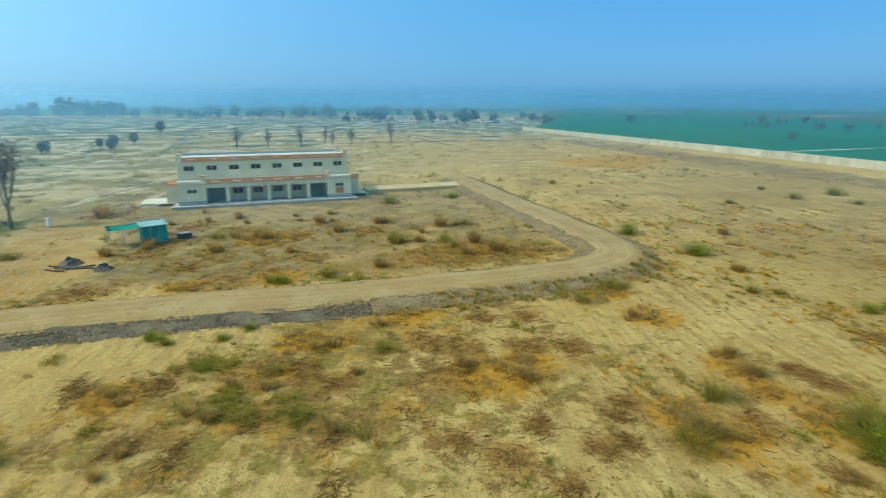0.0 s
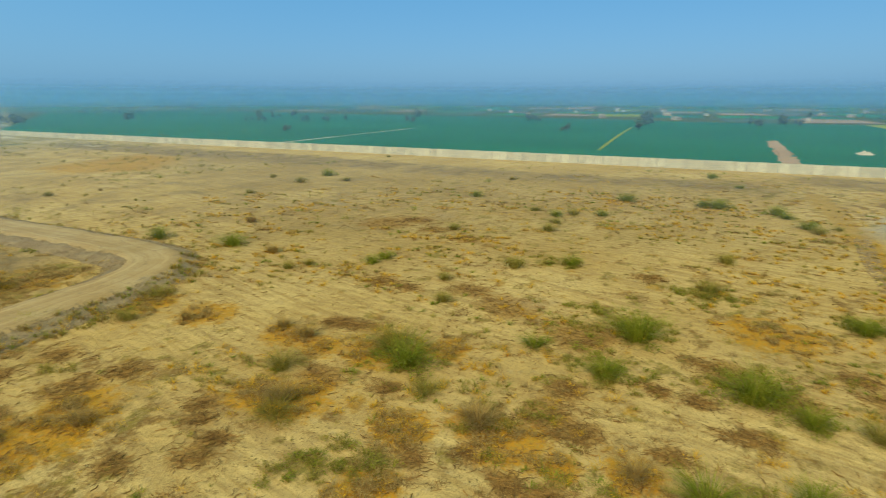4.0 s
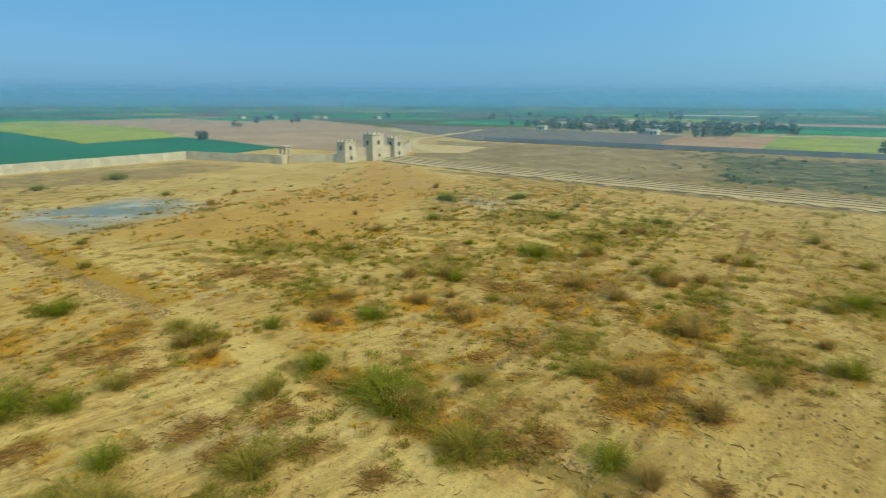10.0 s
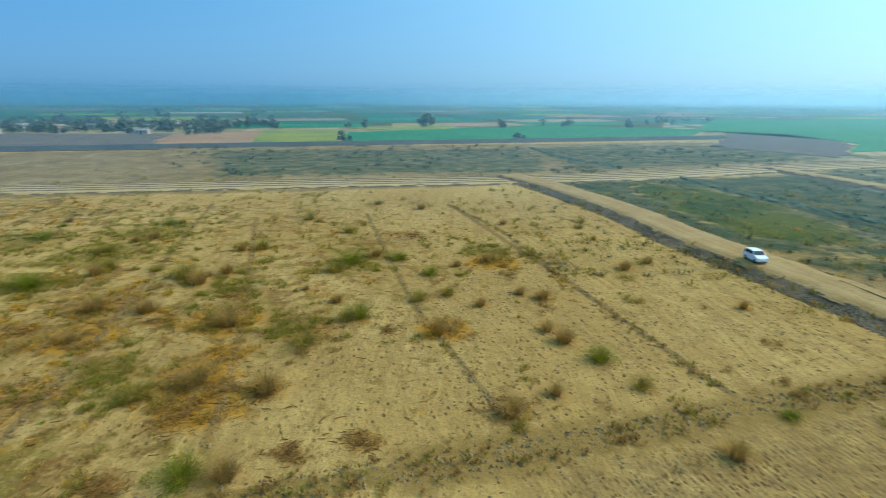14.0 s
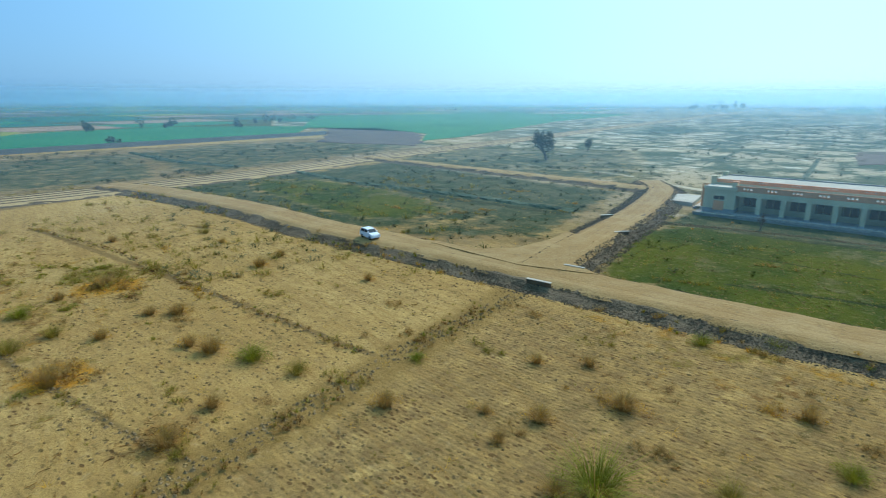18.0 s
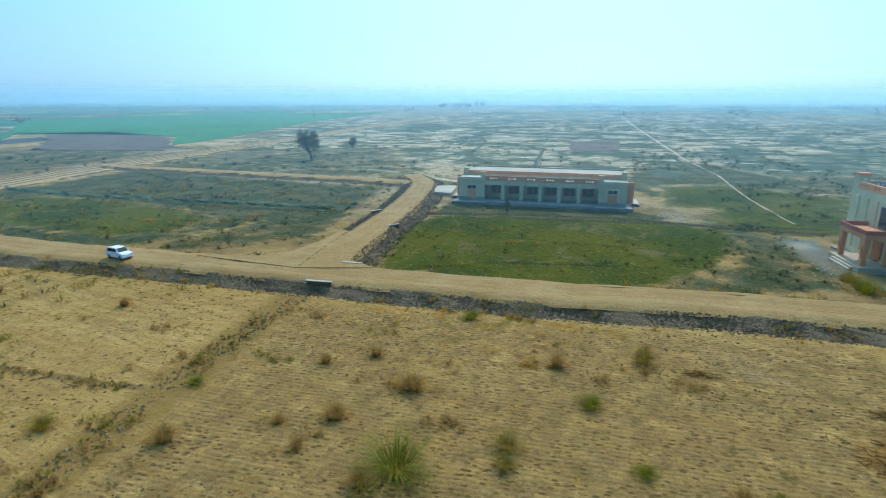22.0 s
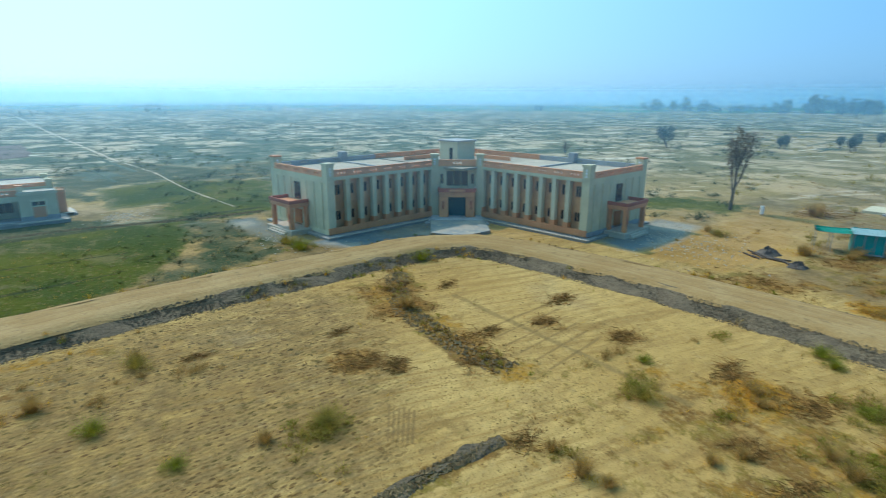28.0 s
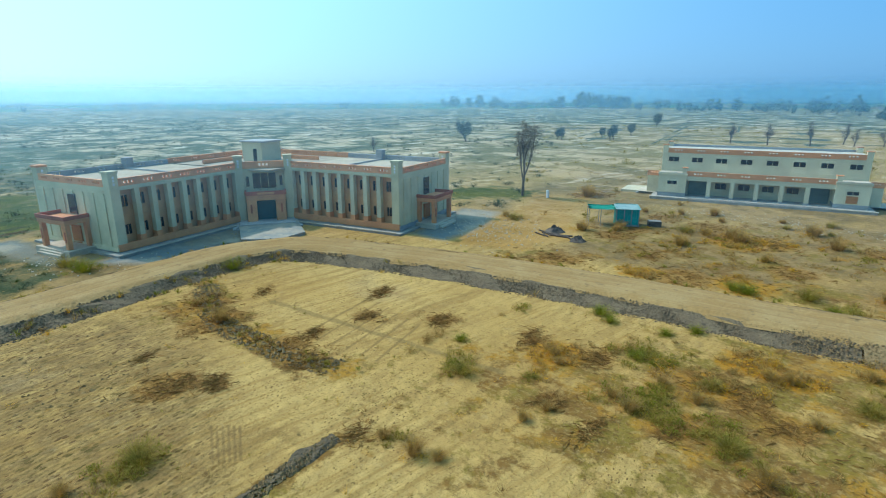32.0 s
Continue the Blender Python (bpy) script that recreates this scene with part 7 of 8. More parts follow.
grove(spots, "horizon_trees", "faint tree lines near the horizon")


# ---- hamlets ----
def house_kind(name, w, d, h, mat, label, seed):
    r = random.Random(seed)
    H = thing(name, pose(0, 0, -400), label, "house")
    boxes("wall", [(-w / 2, w / 2, -d / 2, d / 2, -0.2, h)], mat, H)
    boxes("roof", [(-w / 2 - 0.3, w / 2 + 0.3, -d / 2 - 0.3, d / 2 + 0.3, h, h + 0.25)], LIGHTC, H)
    boxes("roof_parapet", [(-w / 2, w / 2, -d / 2, -d / 2 + 0.2, h + 0.25, h + 0.8)], mat, H)
    # doors and windows are near-black slabs that stand for unlit rooms
    for s in (-1, 1):
        boxes("door", [(-0.55, 0.55, s * d / 2 - 0.05, s * d / 2 + 0.05, 0, 2.1)], DARK, H)
        for x in (-w * 0.32, w * 0.32):
            boxes("window", [(x - 0.5, x + 0.5, s * d / 2 - 0.05, s * d / 2 + 0.05, 1.1, 2.2)], DARK, H)
    return H


kinds = [house_kind("village_house", 7, 5, 2.7, LIGHTC, "small pale flat-roofed village house", 1), house_kind("village_house", 9, 5, 2.8, BRICKY, "flat-roofed mud brick village house", 2), house_kind("village_house", 5, 5, 4.2, BRICKY, "taller mud brick flat-roofed village house", 3)]
where = [[], [], []]
for i in range(36):
    where[i % 3].append((rg.uniform(180, 330), rg.uniform(-420, -315), rg.uniform(0, 180)))
for i in range(26):
    where[i % 3].append((rg.uniform(-110, 90), rg.uniform(520, 720), rg.uniform(0, 180)))
for i in range(24):
    where[i % 3].append((rg.uniform(560, 1200), rg.uniform(60, 700), rg.uniform(0, 180)))
for i in range(5):
    where[1].append((rg.uniform(420, 700), rg.uniform(-330, -150), rg.uniform(0, 180)))
where[0] += [(277, -296, 20), (196, -309, 15), (186, -352, 10), (205, -322, 30)]
for kind, places in zip(kinds, where):
    for j, (x, y, a) in enumerate(places):
        m = pose(x, y, 0, 0, 0, a)
        if j == 0:
            kind.matrix_basis = m
            tagged(kind, group="hamlet houses")
        else:
            copy_thing(kind, m)

# ---- shrubs ----


def blades(r, n, radius, height, width, lean, verts, faces):
    """Thin curved stems from one foot."""
    for _ in range(n):
        a, rr = r.uniform(0, 6.283), radius * math.sqrt(r.random())
        bx, by = rr * 0.35 * math.cos(a), rr * 0.35 * math.sin(a)
        h = height * r.uniform(0.45, 1.0)
        tx, ty = rr * math.cos(a) * lean, rr * math.sin(a) * lean
        s = Vector((-math.sin(a), math.cos(a), 0)) * width
        k = len(verts)
        mid = Vector((bx * 0.5 + tx * 0.4, by * 0.5 + ty * 0.4, h * 0.6))
        tip = Vector((bx + tx, by + ty, h))
        b = Vector((bx, by, -0.03))
        verts += [tuple(b - s), tuple(b + s), tuple(mid + s * 0.7), tuple(mid - s * 0.7), tuple(tip)]
        faces += [(k, k + 1, k + 2, k + 3), (k + 3, k + 2, k + 4)]


def leaves_on(r, n, radius, height, size, verts, faces, flat=0.5, slim=0.2):
    for _ in range(n):
        a = r.uniform(0, 6.283)
        rr = radius * r.random() ** 0.6
        z = height * (0.12 + 0.88 * r.random()) * (1 - 0.55 * (rr / radius) ** 2)
        c = Vector((rr * math.cos(a), rr * math.sin(a), z))
        s = size * r.uniform(0.5, 1.4)
        out = rr / radius
        u = Vector((math.cos(a) * out * 0.6 + r.uniform(-0.9, 0.9), math.sin(a) * out * 0.6 + r.uniform(-0.9, 0.9), r.uniform(0.0, 1.4) - flat * 0.4)).normalized()
        w = u.orthogonal().normalized() * slim
        k = len(verts)
        verts += [tuple(c - u * s), tuple(c + w * s), tuple(c + u * s), tuple(c - w * s)]
        faces.append((k, k + 1, k + 2, k + 3))


def shrub_kind(name, label, seed, stem_mat, stems, leaf_mat, leaves, radius, height, lean=1.0, leaf=0.07, width=0.012):
    r = random.Random(seed)
    S = thing(name, pose(0, 0, -300), label, "shrub")
    v, f = [], []
    blades(r, stems, radius, height, width, lean, v, f)
    sheet("brush", v, f, stem_mat, S)
    if leaves:
        v, f = [], []
        lobes = [(0, 0, 1.0)] + [(r.uniform(-0.85, 0.85) * radius, r.uniform(-0.85, 0.85) * radius, r.uniform(0.35, 0.75)) for _ in range(4)]
        for x, y, k in lobes:
            n0 = len(v)
            leaves_on(r, int(leaves * k / 3.4), radius * k * 0.75, height * k, leaf, v, f)
            for i in range(n0, len(v)):
                v[i] = (v[i][0] + x, v[i][1] + y, max(v[i][2], 0.02))
        sheet("foliage", v, f, leaf_mat, S)
    return S


def dead_mats(spots, seed):
    """Dead branches lying flat in heaps, too tangled to count."""
    r = random.Random(seed)
    v, f = [], []
    for x, y, size in spots:
        far = math.hypot(x, y) > 70
        turn = radians(108 + r.gauss(0, 25))
        for _ in range(26 if far else 70):
            a = r.uniform(0, 6.283)
            du, dv = r.gauss(0, 0.75) * size, r.gauss(0, 0.35) * size
            p = Vector((x + du * math.cos(turn) - dv * math.sin(turn), y + du * math.sin(turn) + dv * math.cos(turn), r.uniform(0.0, 0.14)))
            pts = [p]
            for k in range(3):
                a += r.uniform(-0.7, 0.7)
                p = p + Vector((math.cos(a), math.sin(a), r.uniform(-0.15, 0.2))) * r.uniform(0.15, 0.4)
                p.z = min(max(p.z, 0.02), 0.3)
                pts.append(p)
            w = 2.0 if far else 1.2
            tube(v, f, [tuple(q) for q in pts], [0.02 * w, 0.017 * w, 0.013 * w, 0.006 * w], 3)
    return tagged(sheet("dead_brushwood", v, f, DEAD), "flat tangled heaps of dead brown brushwood", "brushwood", kind="stuff")


green = [shrub_kind("green_bush", "feathery yellow-green desert bush on sand", 100 + i, LEAF, 300, LEAF, 1250, 1.05, 0.92, 1.25, 0.050, 0.009) for i in range(4)]
olive = [shrub_kind("olive_bush", "sparse olive-green desert bush on sand", 200 + i, OLIVE, 300, OLIVE, 800, 0.95, 0.82, 1.25, 0.045, 0.009) for i in range(4)]
dry = [shrub_kind("dry_bush", "dry golden-brown twiggy bush on sand", 300 + i, DRY, 420, GOLD, 420, 0.7, 0.85, 1.15, 0.045, 0.008) for i in range(3)]


def scatter(kinds, spots, group):
    r = random.Random(len(spots))
    used = set()
    for i, (x, y, s) in enumerate(spots):
        kind = kinds[i % len(kinds)]
        k = (1.0 if x < 2 and 24 < y < 50 else 1.5) * s * r.uniform(0.9, 1.1)
        m = pose(x, y, -0.01, 0, 0, r.uniform(0, 360)) @ Matrix.Diagonal((k, k * r.uniform(0.85, 1.15), k * r.uniform(0.75, 1.1), 1))
        if kind.name not in used and kind.matrix_basis.translation.z < -100:
            kind.matrix_basis = m
            tagged(kind, group=group)
        else:
            c = copy_thing(kind, m)
            c.matrix_basis = m
        used.add(kind.name)


def off_road(x, y):
    """Whether a spot is clear of tracks, buildings and pads."""
    p = Vector((x, y, 0))
    for line in (loop_line, side_line, far_line):
        for q in line[::3]:
            if (q - p).length_squared < 22:
                return False
    d = Vector((x + 87.9, y - 41.35, 0))
    lx, ly = d.x * 0.934 + d.y * 0.358, -d.x * 0.358 + d.y * 0.934
    if (-19 < lx < 30 and -3 < ly < 19) or (-19 < lx < 3 and -30 < ly < 19) or (-3 < lx < 9 and -9 < ly < 3):
        return False
    for ox, oy, w, L in ((-52.3, 107.3, A_DIR, 34.4), (-97.0, -52.0, C_DIR, 32.0)):
        dx, dy = x - ox, y - oy
        lx, ly = dx * math.cos(w) + dy * math.sin(w), -dx * math.sin(w) + dy * math.cos(w)
        if -6 < lx < L + 6 and -3 < ly < 16:
            return False
    return True


DEADCLOD = material("dark_tuft_clod", (0.20, 0.125, 0.040), (0.25, 0.16, 0.055), 0.95, 0.3, 6.0, 0.3, spread=0.3, island=True)
rw = random.Random(41)


def wild(count, zones):
    out = []
    while len(out) < count:
        zx, zy, rx, ry = rw.choice(zones)
        x, y = zx + rw.gauss(0, 0.6) * rx, zy + rw.gauss(0, 0.6) * ry
        if math.hypot(x, y) > 24 and off_road(x, y):
            out.append((round(x, 1), round(y, 1), rw.uniform(0.6, 1.5)))
    return out


EAST = ((40, 10, 40, 34), (60, 40, 50, 40), (80, -20, 50, 40), (40, -50, 40, 36), (110, 30, 40, 60), (60, 95, 50, 40))
NORTH = ((-22, 82, 24, 10), (-4, 92, 16, 9), (-42, 74, 14, 9), (-30, 98, 16, 6))
SOUTH = ((16, -70, 40, 40), (-10, -55, 20, 40), (50, -60, 40, 40))
scatter(green, [p for p in GREEN_SPOTS] + wild(8, EAST), "desert bushes")
scatter(olive, [p for p in OLIVE_SPOTS] + [(-77.5, 11, 1.3)] + wild(8, NORTH) + wild(24, EAST) + wild(12, SOUTH), "desert bushes")
scatter(dry, [p for p in DRY_SPOTS] + wild(22, NORTH) + wild(24, SOUTH) + wild(10, EAST), "dry bushes")
dead_mats([p for p in MAT_SPOTS] + [(-64, 104.5, 2.4), (-62, 107.5, 2.0), (-60, 103, 1.6)] + [(x, y, r * 0.75) for x, y, r in LITTER_a + LITTER_b + LITTER_c + LITTER_d] + wild(12, SOUTH), 400)


# small weeds, twigs and litter that nobody could count
def litter(name, count, near, far, az0, az1, mats_w, label):
    r = random.Random(count)
    for mat, share, h, n, wide, lean in mats_w:
        v, f = [], []
        made = 0
        while made < count * share:
            a = radians(r.uniform(az0, az1))
            d = near + (far - near) * r.random() ** 0.8
            x, y = d * math.cos(a) - 1.5, d * math.sin(a) + 1.5
            made += 1
            clump = noise.noise((x * 0.09, y * 0.09, 4.0)) + 0.5 * noise.noise((x * 0.3, y * 0.3, 9.0))
            if clump < -0.12 or not off_road(x, y):
                continue
            k0 = len(v)
            s = r.uniform(0.5, 1.3)
            blades(r, n, wide * s, h * s, 0.016, lean, v, f)
            for i in range(k0, len(v)):
                v[i] = (v[i][0] + x, v[i][1] + y, v[i][2])
        tagged(sheet(name, v, f, mat), label, "weeds", kind="stuff")


litter("dry_weeds", 9000, 17, 120, 0, 360, ((DRY, 0.40, 0.22, 9, 0.45, 1.3), (OLIVE, 0.22, 0.25, 10, 0.38, 1.1), (GOLD, 0.16, 0.16, 9, 0.45, 1.4), (DEAD, 0.18, 0.10, 8, 0.5, 1.7)), "small dry weeds scattered over the sand")


def loose_twigs(seed):
    """Short dead twigs strewn in the litter and thinly over the sand."""
    r = random.Random(seed)
    v, f = [], []
    spots = []
    for x, y, q in LITTER_a + LITTER_b + LITTER_c + LITTER_d + GOLDEN_a + GOLDEN_b:
        spots += [(x + r.gauss(0, 0.75) * q, y + r.gauss(0, 0.75) * q) for _ in range(int(10 + 7 * q * q))]
    for _ in range(3400):
        d, a = 15 + 85 * r.random() ** 0.75, r.uniform(-1.6, 1.9)
        spots.append((d * math.cos(a), d * math.sin(a)))
    for x, y in spots:
        if math.hypot(x, y) < 14 or not off_road(x, y):
            continue
        a, p = r.uniform(0, 6.283), Vector((x, y, r.uniform(0.02, 0.08)))
        pts = [tuple(p)]
        for _ in range(3):
            a += r.uniform(-0.8, 0.8)
            p = p + Vector((math.cos(a), math.sin(a), r.uniform(-0.2, 0.3))) * r.uniform(0.10, 0.30)
            p.z = min(max(p.z, 0.02), 0.25)
            pts.append(tuple(p))
        w = r.uniform(0.018, 0.04)
        tube(v, f, pts, [w, w, w * 0.8, w * 0.4], 3)
    tagged(sheet("loose_twigs", v, f, DEAD), "short dead twigs strewn over the sand", "twigs", kind="stuff")


loose_twigs(515)


# thin feathery weeds in drifts along the old furrows of the eastern sand
def wisps(count, seed):
    r = random.Random(seed)
    store = {m: ([], []) for m in (GOLD, DRY, OLIVE, LEAF, DEAD)}
    ca, sa = math.cos(radians(108)), math.sin(radians(108))
    for _ in range(count):
        d, a = 24 + 105 * r.random() ** 0.75, radians(r.uniform(-62, 72))
        cx, cy = d * math.cos(a), d * math.sin(a)
        if noise.noise((cx * 0.05, cy * 0.05, 12.0)) + 0.5 * noise.noise((cx * 0.17, cy * 0.17, 3.0)) < 0.02:
            continue
        lead = r.choices((GOLD, DRY, OLIVE, LEAF, DEAD), (5, 2, 3, 2.2, 2.5))[0]
        for _ in range(r.choice((1, 2, 3, 5))):
            p, q = r.gauss(0, 1.3), r.gauss(0, 0.35)
            x, y = cx + p * ca - q * sa, cy + p * sa + q * ca
            if not off_road(x, y):
                continue
            mat = lead if r.random() < 0.7 else r.choice((GOLD, DRY, DEAD))
            v, f = store[mat]
            k0, s = len(v), r.uniform(0.4, 1.0)
            blades(r, 16, 0.65 * s, (0.14 if mat is DEAD else 0.5) * s, 0.012 + 0.00028 * d, 1.5, v, f)
            if mat is not DEAD:
                leaves_on(r, 16, 0.65 * s, 0.4 * s, 0.07 + 0.0006 * d, v, f)
            for i in range(k0, len(v)):
                v[i] = (v[i][0] + x, v[i][1] + y, max(v[i][2], 0.0))
    for m, (v, f) in store.items():
        tagged(sheet("feathery_weeds", v, f, m), "thin feathery weeds drifted along old furrows", "weeds", kind="stuff")


wisps(3600, 88)


# bushes farther out, too many to count
def far_bushes(name, count, near, far, az0, az1, mat, size, label, seed):
    r = random.Random(seed)
    v, f = [], []
    for _ in range(count):
        a = radians(r.uniform(az0, az1))
        d = math.sqrt(r.uniform(near * near, far * far))
        x, y = d * math.cos(a), d * math.sin(a)
        if noise.noise((x * 0.02, y * 0.02, 1.0)) < -0.15 or not off_road(x, y):
            continue
        k0, s = len(v), size * r.uniform(0.5, 1.5)
        blades(r, 14, 1.0 * s, 0.75 * s, 0.03 * s, 1.2, v, f)
        leaves_on(r, 32, 1.1 * s, 0.55 * s, 0.13 * s, v, f, 0.5, 0.26)
        for i in range(k0, len(v)):
            v[i] = (v[i][0] + x, v[i][1] + y, max(v[i][2], 0.02))
    tagged(sheet(name, v, f, mat), label, "scrub", kind="stuff")


far_bushes("plot_tufts", 260, 55, 110, 172, 215, GRASS, 0.5, "low green tufts in the grassy plot", 9)
far_bushes("far_scrub", 1500, 45, 190, -75, 75, OLIVE, 0.55, "olive scrub dotted over the eastern sand", 1)
far_bushes("far_scrub", 700, 40, 150, -75, 75, GOLD, 0.5, "golden dry scrub dotted over the eastern sand", 11)
far_bushes("far_scrub", 900, 60, 230, 55, 110, OLIVE, 0.6, "olive tufts dotted over the northern sand", 12)
far_bushes("far_scrub", 500, 55, 170, 60, 130, DRY, 0.6, "dry tufts dotted over the northern sand", 13)
far_bushes("far_scrub", 130, 80, 190, -60, 75, LEAF, 1.1, "green scrub dotted over the eastern sand", 2)
far_bushes("far_scrub", 500, 60, 150, -130, -50, OLIVE, 1.1, "olive scrub before the far road", 3)
far_bushes("far_scrub", 900, 120, 420, 60, 130, OLIVE, 1.4, "olive scrub dotted over the northern plain", 4)
far_bushes("far_scrub", 3600, 100, 600, 125, 215, SCRUBG, 1.3, "grey scrub dotted over the saline plain", 5)
far_bushes("far_scrub", 700, 62, 175, 208, 262, SCRUBG, 0.75, "dark scrub dotted over the western plots", 21)
far_bushes("far_scrub", 320, 62, 175, 208, 262, GRASS, 0.8, "green scrub dotted over the western plots", 22)
far_bushes("far_scrub", 300, 112, 230, 168, 192, GRASS, 1.3, "green scrub beside the low hall", 23)
far_bushes("far_scrub", 90, 66, 108, 172, 186, SCRUBG, 0.7, "grey scrub before the low hall", 24)
far_bushes("far_scrub", 500, 150, 260, 215, 300, SCRUBG, 1.4, "grey scrub beside the far road", 6)


# low wild scrub between the larger bushes, too dense to count
def scrub_cover(count, seed):
    r = random.Random(seed)
    store = {m: ([], []) for m in (DRY, GOLD, OLIVE, LEAF, DEAD)}
    zones = [(x, y, q * 1.1, q * 1.1, 0.03 * q, "m") for x, y, q in LITTER_a + LITTER_b + LITTER_c + LITTER_d] + [(x, y, q, q, 0.05 * q, "gd") for x, y, q in GOLDEN_a + GOLDEN_b] + [(x, y, q * 1.2, q * 1.2, 0.06 * q, "ol") for x, y, q in OLIVY_a + OLIVY_b]
    zones += [(-8, 34, 26, 12, 0.3, ""), (5, 75, 12, 6, 1.3, "gddm"), (72, -22, 40, 30, 0.9, ""), (44, -46, 36, 32, 1.0, ""), (16, -62, 32, 38, 0.9, ""), (-24, 80, 30, 14, 1.7, ""), (-40, -20, 22, 26, 0.4, ""), (-14, -60, 16, 40, 0.6, ""), (30, 100, 50, 30, 0.5, ""), (-75, -75, 26, 34, 0.6, ""), (110, 20, 40, 60, 0.8, ""), (-8, 44, 16, 9, 0.25, "")]
    pick = [z[4] for z in zones]
    for _ in range(count):
        zx, zy, rx, ry, _w, only = r.choices(zones, pick)[0]
        cx, cy = zx + r.gauss(0, 0.6) * rx, zy + r.gauss(0, 0.6) * ry
        if math.hypot(cx, cy) < 14 or (not only and noise.noise((cx * 0.11, cy * 0.11, 2.0)) < -0.12) or not off_road(cx, cy):
            continue
        east = cx > 5
        kind = r.choice(only) if only else r.choices("dgolm", (3, 3.6 if east else 1.0, 3, 1.2 if east else 0.6, 2.4))[0]
        stems, leafs = {"d": (DRY, DRY), "g": (DRY, GOLD), "o": (OLIVE, OLIVE), "l": (OLIVE, LEAF), "m": (DEAD, None)}[kind]
        far = math.hypot(cx, cy) > 75
        a = radians(108 + r.gauss(0, 14))
        for _ in range(r.choice((1, 1, 2, 4, 6, 9)) if not only else 3):
            p, q = r.gauss(0, 1.1 if not only else 0.4), r.gauss(0, 0.4)
            x, y = cx + p * math.cos(a) - q * math.sin(a), cy + p * math.sin(a) + q * math.cos(a)
            if not off_road(x, y):
                continue
            s = r.uniform(0.5, 1.25)
            v, f = store[stems]
            k0 = len(v)
            blades(r, 10 if far else 20, 0.62 * s, (0.5 if kind != "m" else 0.14) * s, 0.03 if far else 0.017, 1.2, v, f)
            for i in range(k0, len(v)):
                v[i] = (v[i][0] + x, v[i][1] + y, v[i][2])
            if leafs:
                v, f = store[leafs]
                k0 = len(v)
                leaves_on(r, 16 if far else 32, 0.6 * s, 0.45 * s, 0.17 if far else 0.11, v, f)
                for i in range(k0, len(v)):
                    v[i] = (v[i][0] + x, v[i][1] + y, max(v[i][2], 0.0))
    for m, (v, f) in store.items():
        tagged(sheet("wild_scrub", v, f, m), "low wild scrub of dry and green weeds on sand", "scrub", kind="stuff")


scrub_cover(3300, 12)


# clods and dead tufts dotted over the old furrows
def furrow_dots(count, seed):
    r = random.Random(seed)
    v, f = [], []
    ca, sa = math.cos(radians(108)), math.sin(radians(108))
    for _ in range(count):
        d, w = 15 + 75 * r.random() ** 0.8, radians(r.uniform(95, 270))
        x, y = d * math.cos(w), d * math.sin(w)
        across = round((x * sa - y * ca) / 0.95) * 0.95 + r.gauss(0, 0.12)
        along = x * ca + y * sa
        x, y = across * sa + along * ca, -across * ca + along * sa
        if (y > 11 and x < 0) or noise.noise((x * 0.05, y * 0.05, 8.0)) + 0.4 * noise.noise((x * 0.2, y * 0.2, 1.0)) < -0.05 or not off_road(x, y):
            continue
        s, k = r.uniform(0.06, 0.16), len(v)
        a = r.random() * 6.3
        for j in range(4):
            t = a + j * 1.571
            v.append((x + s * 1.2 * math.cos(t), y + s * 1.2 * math.sin(t), -0.02))
        v.append((x + r.uniform(-0.4, 0.4) * s, y + r.uniform(-0.4, 0.4) * s, s * r.uniform(0.4, 0.9)))
        f += [(k + j, k + (j + 1) % 4, k + 4) for j in range(4)]
    tagged(sheet("furrow_clods", v, f, DEADCLOD), "small dark clods and dead tufts along the old furrows", "clods", kind="stuff")


furrow_dots(16000, 19)


# weeds rooted on the track banks
def bank_weeds(line, side, count, seed, height=None):
    height = height or bank_height
    r = random.Random(seed)
    store = {m: ([], []) for m in (DRY, GOLD, OLIVE, LEAF)}
    for _ in range(count):
        i = r.randrange(len(line) - 1)
        d = (line[i + 1] - line[i]).normalized()
        if noise.noise((line[i].x * 0.07, line[i].y * 0.07, 6.0 + side)) < -0.05:
            continue
        o = r.uniform(3.2, 7.0)
        p = line[i].lerp(line[i + 1], r.random()) + Vector((d.y, -d.x, 0)) * o * side
        s = r.uniform(0.5, 1.3)
        mat = r.choices((DRY, GOLD, OLIVE, LEAF), (3, 2, 3, 2))[0]
        v, f = store[mat]
        k0 = len(v)
        blades(r, 22, 0.5 * s, 0.6 * s, 0.016, 1.1, v, f)
        leaves_on(r, 40, 0.55 * s, 0.55 * s, 0.075, v, f)
        for j in range(k0, len(v)):
            v[j] = (v[j][0] + p.x, v[j][1] + p.y, v[j][2] + height(o) - 0.03)
    for m, (v, f) in store.items():
        tagged(sheet("bank_weeds", v, f, m), "dry and green weeds rooted on the track bank", "weeds", kind="stuff")


bank_weeds(loop_line, 1, 520, 61)
bank_weeds(loop_line, -1, 260, 62)
bank_weeds([q for q in loop_line if 45 < q.y < 80], 1, 700, 63, soft_bank)
field_bund = smooth_line([(30, -15.5), (7, -22), (-8, -27), (-26, -34), (-41, -38)], 0.5)


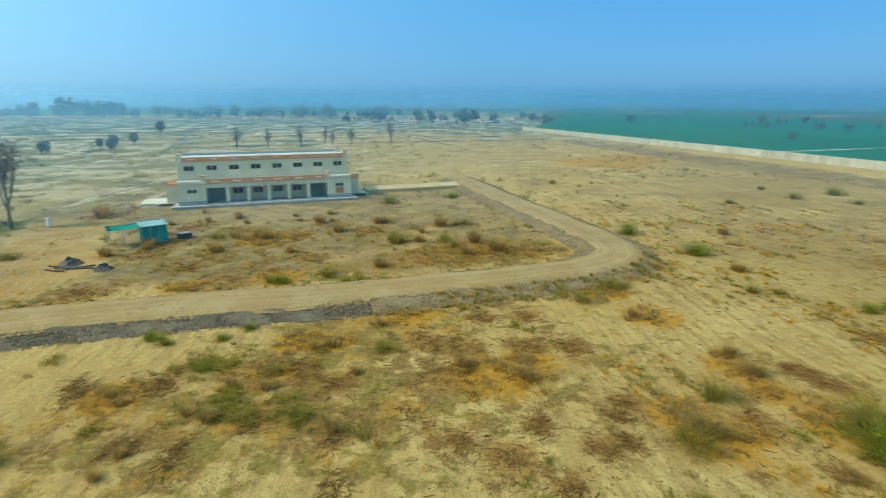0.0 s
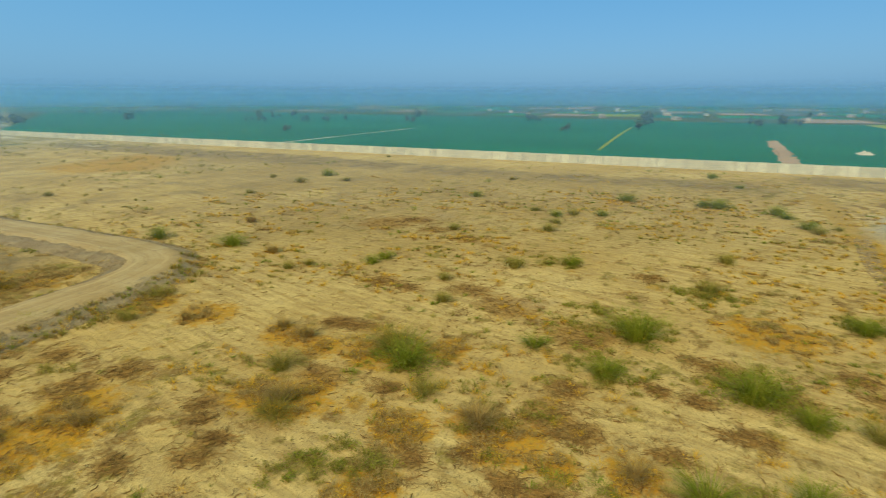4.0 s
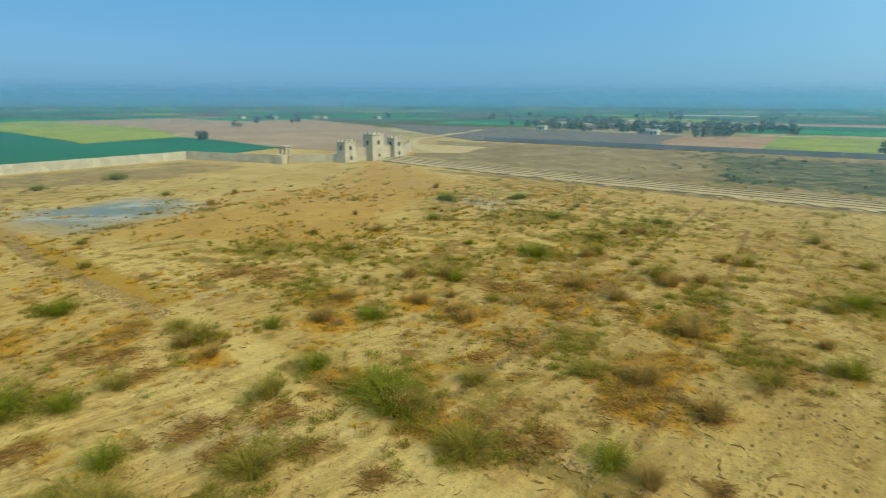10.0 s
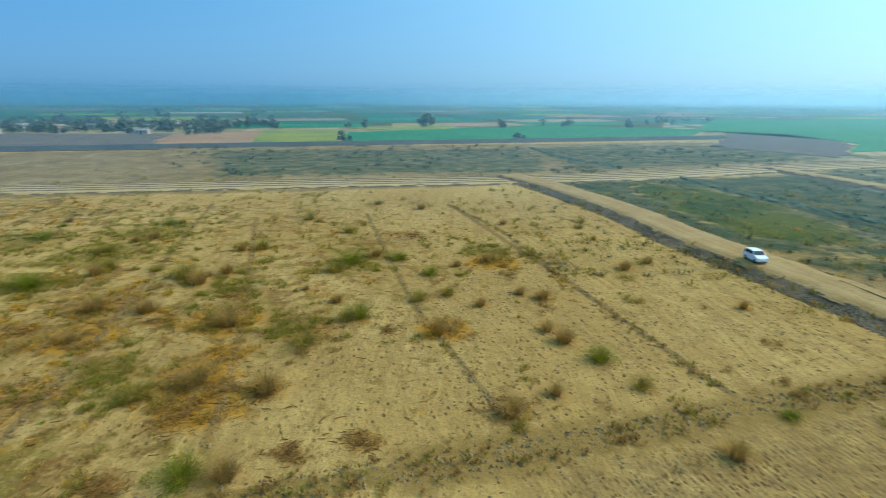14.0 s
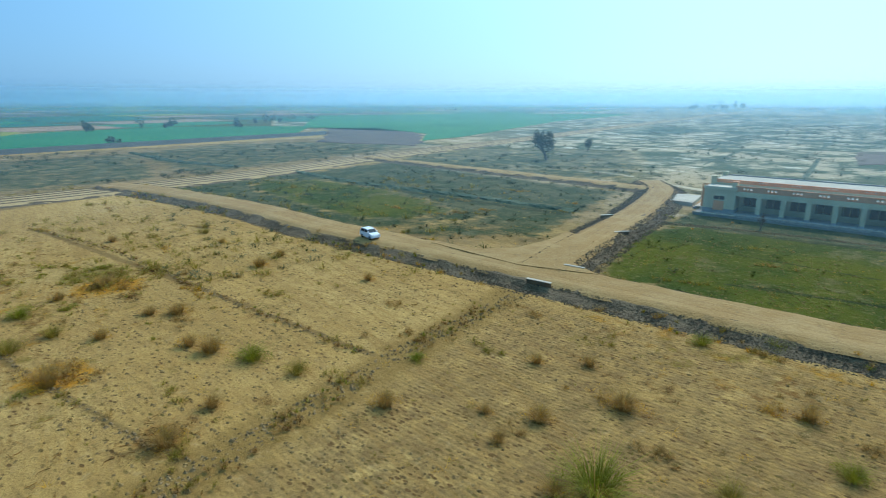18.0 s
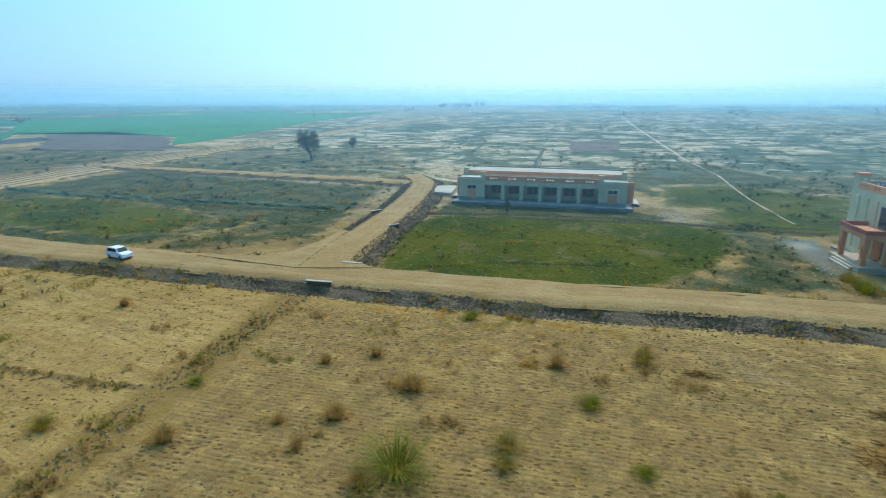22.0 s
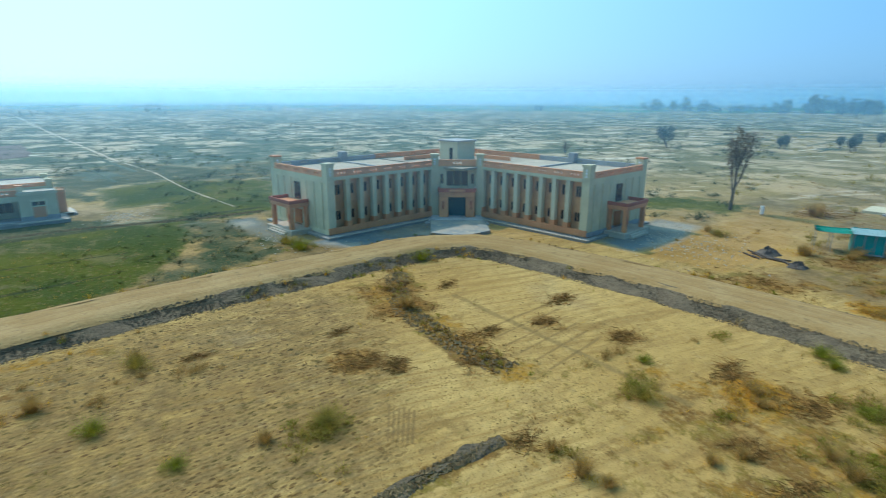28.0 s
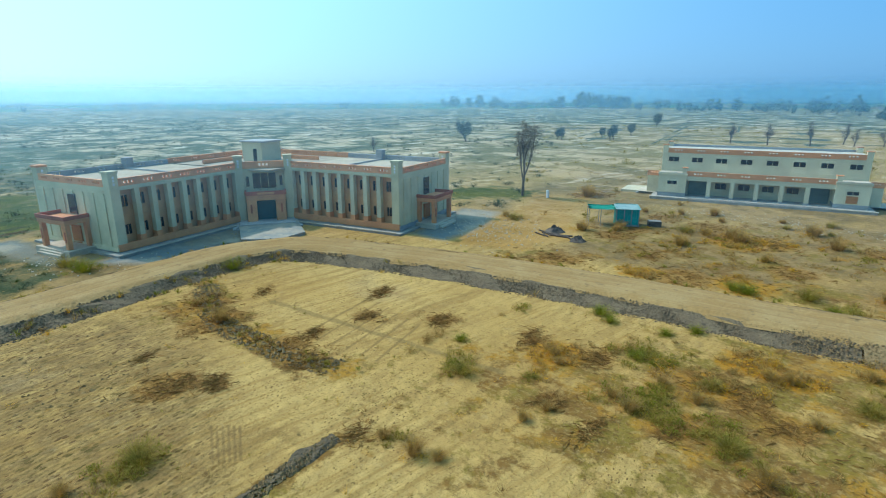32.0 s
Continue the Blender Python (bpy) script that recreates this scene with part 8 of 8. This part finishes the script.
def strip_weeds(line, count, wide, seed):
    r = random.Random(seed)
    store = {m: ([], []) for m in (DRY, DEAD, OLIVE, LEAF)}
    for _ in range(count):
        q = r.choice(line)
        x, y, s = q.x + r.gauss(0, wide), q.y + r.gauss(0, wide), r.uniform(0.3, 0.8)
        if noise.noise((x * 0.2, y * 0.2, 3.0)) < -0.15:
            continue
        v, f = store[r.choices((DRY, DEAD, OLIVE, LEAF), (3, 3, 3, 0.7))[0]]
        k0 = len(v)
        blades(r, 18, 0.5 * s, 0.45 * s, 0.016, 1.2, v, f)
        leaves_on(r, 22, 0.5 * s, 0.4 * s, 0.08, v, f)
        for j in range(k0, len(v)):
            v[j] = (v[j][0] + x, v[j][1] + y, v[j][2] + 0.15)
    for m, (v, f) in store.items():
        tagged(sheet("bund_weeds", v, f, m), "dry and green weeds along the field bund", "weeds", kind="stuff")


strip_weeds(field_bund, 560, 0.8, 71)
strip_weeds(smooth_line([(-21, -34.2), (-14.6, -53.6), (-6, -83), (3.5, -104)], 0.5), 160, 0.35, 72)
gully = smooth_line([(-59.3, 20.8), (-48.9, 18.2), (-41.9, 18.9), (-37.2, 19.7), (-33.4, 21.4)], 0.5)
strip_weeds(gully, 220, 0.8, 73)
clods("gully_clods", gully, -1.3, 1.3, 800, 0.12, lambda o: max(0.0, 0.16 - 0.12 * abs(o)), DUG, "dug earth clods along a shallow gully")


# loose stones and broken cement round the buildings
def stones(x, y, rx, ry, count, size, seed):
    r = random.Random(seed)
    v, f = [], []
    for _ in range(count):
        px, py, q, a = x + r.gauss(0, 0.5) * rx, y + r.gauss(0, 0.5) * ry, size * r.uniform(0.4, 1.4), r.random() * 6.3
        if not off_road(px, py):
            continue
        k = len(v)
        for z, w in ((-0.03, 1.0), (q * 0.6, 0.7)):
            for j in range(5):
                t = a + j * 1.2566
                v.append((px + q * w * r.uniform(0.7, 1.1) * math.cos(t), py + q * w * r.uniform(0.7, 1.1) * math.sin(t), z * r.uniform(0.8, 1.2)))
        f += [(k + j, k + (j + 1) % 5, k + 5 + (j + 1) % 5, k + 5 + j) for j in range(5)] + [tuple(k + 5 + j for j in range(5))]
    tagged(sheet("rubble", v, f, LIGHTC), "loose pale stones and broken cement on the ground", "rubble", kind="stuff")


stones(-106, -13, 5, 4, 260, 0.12, 81)
stones(-80, 14, 7, 6, 260, 0.12, 82)
stones(-56, 62, 9, 8, 360, 0.12, 83)
stones(-30, 100, 22, 5, 300, 0.10, 85)
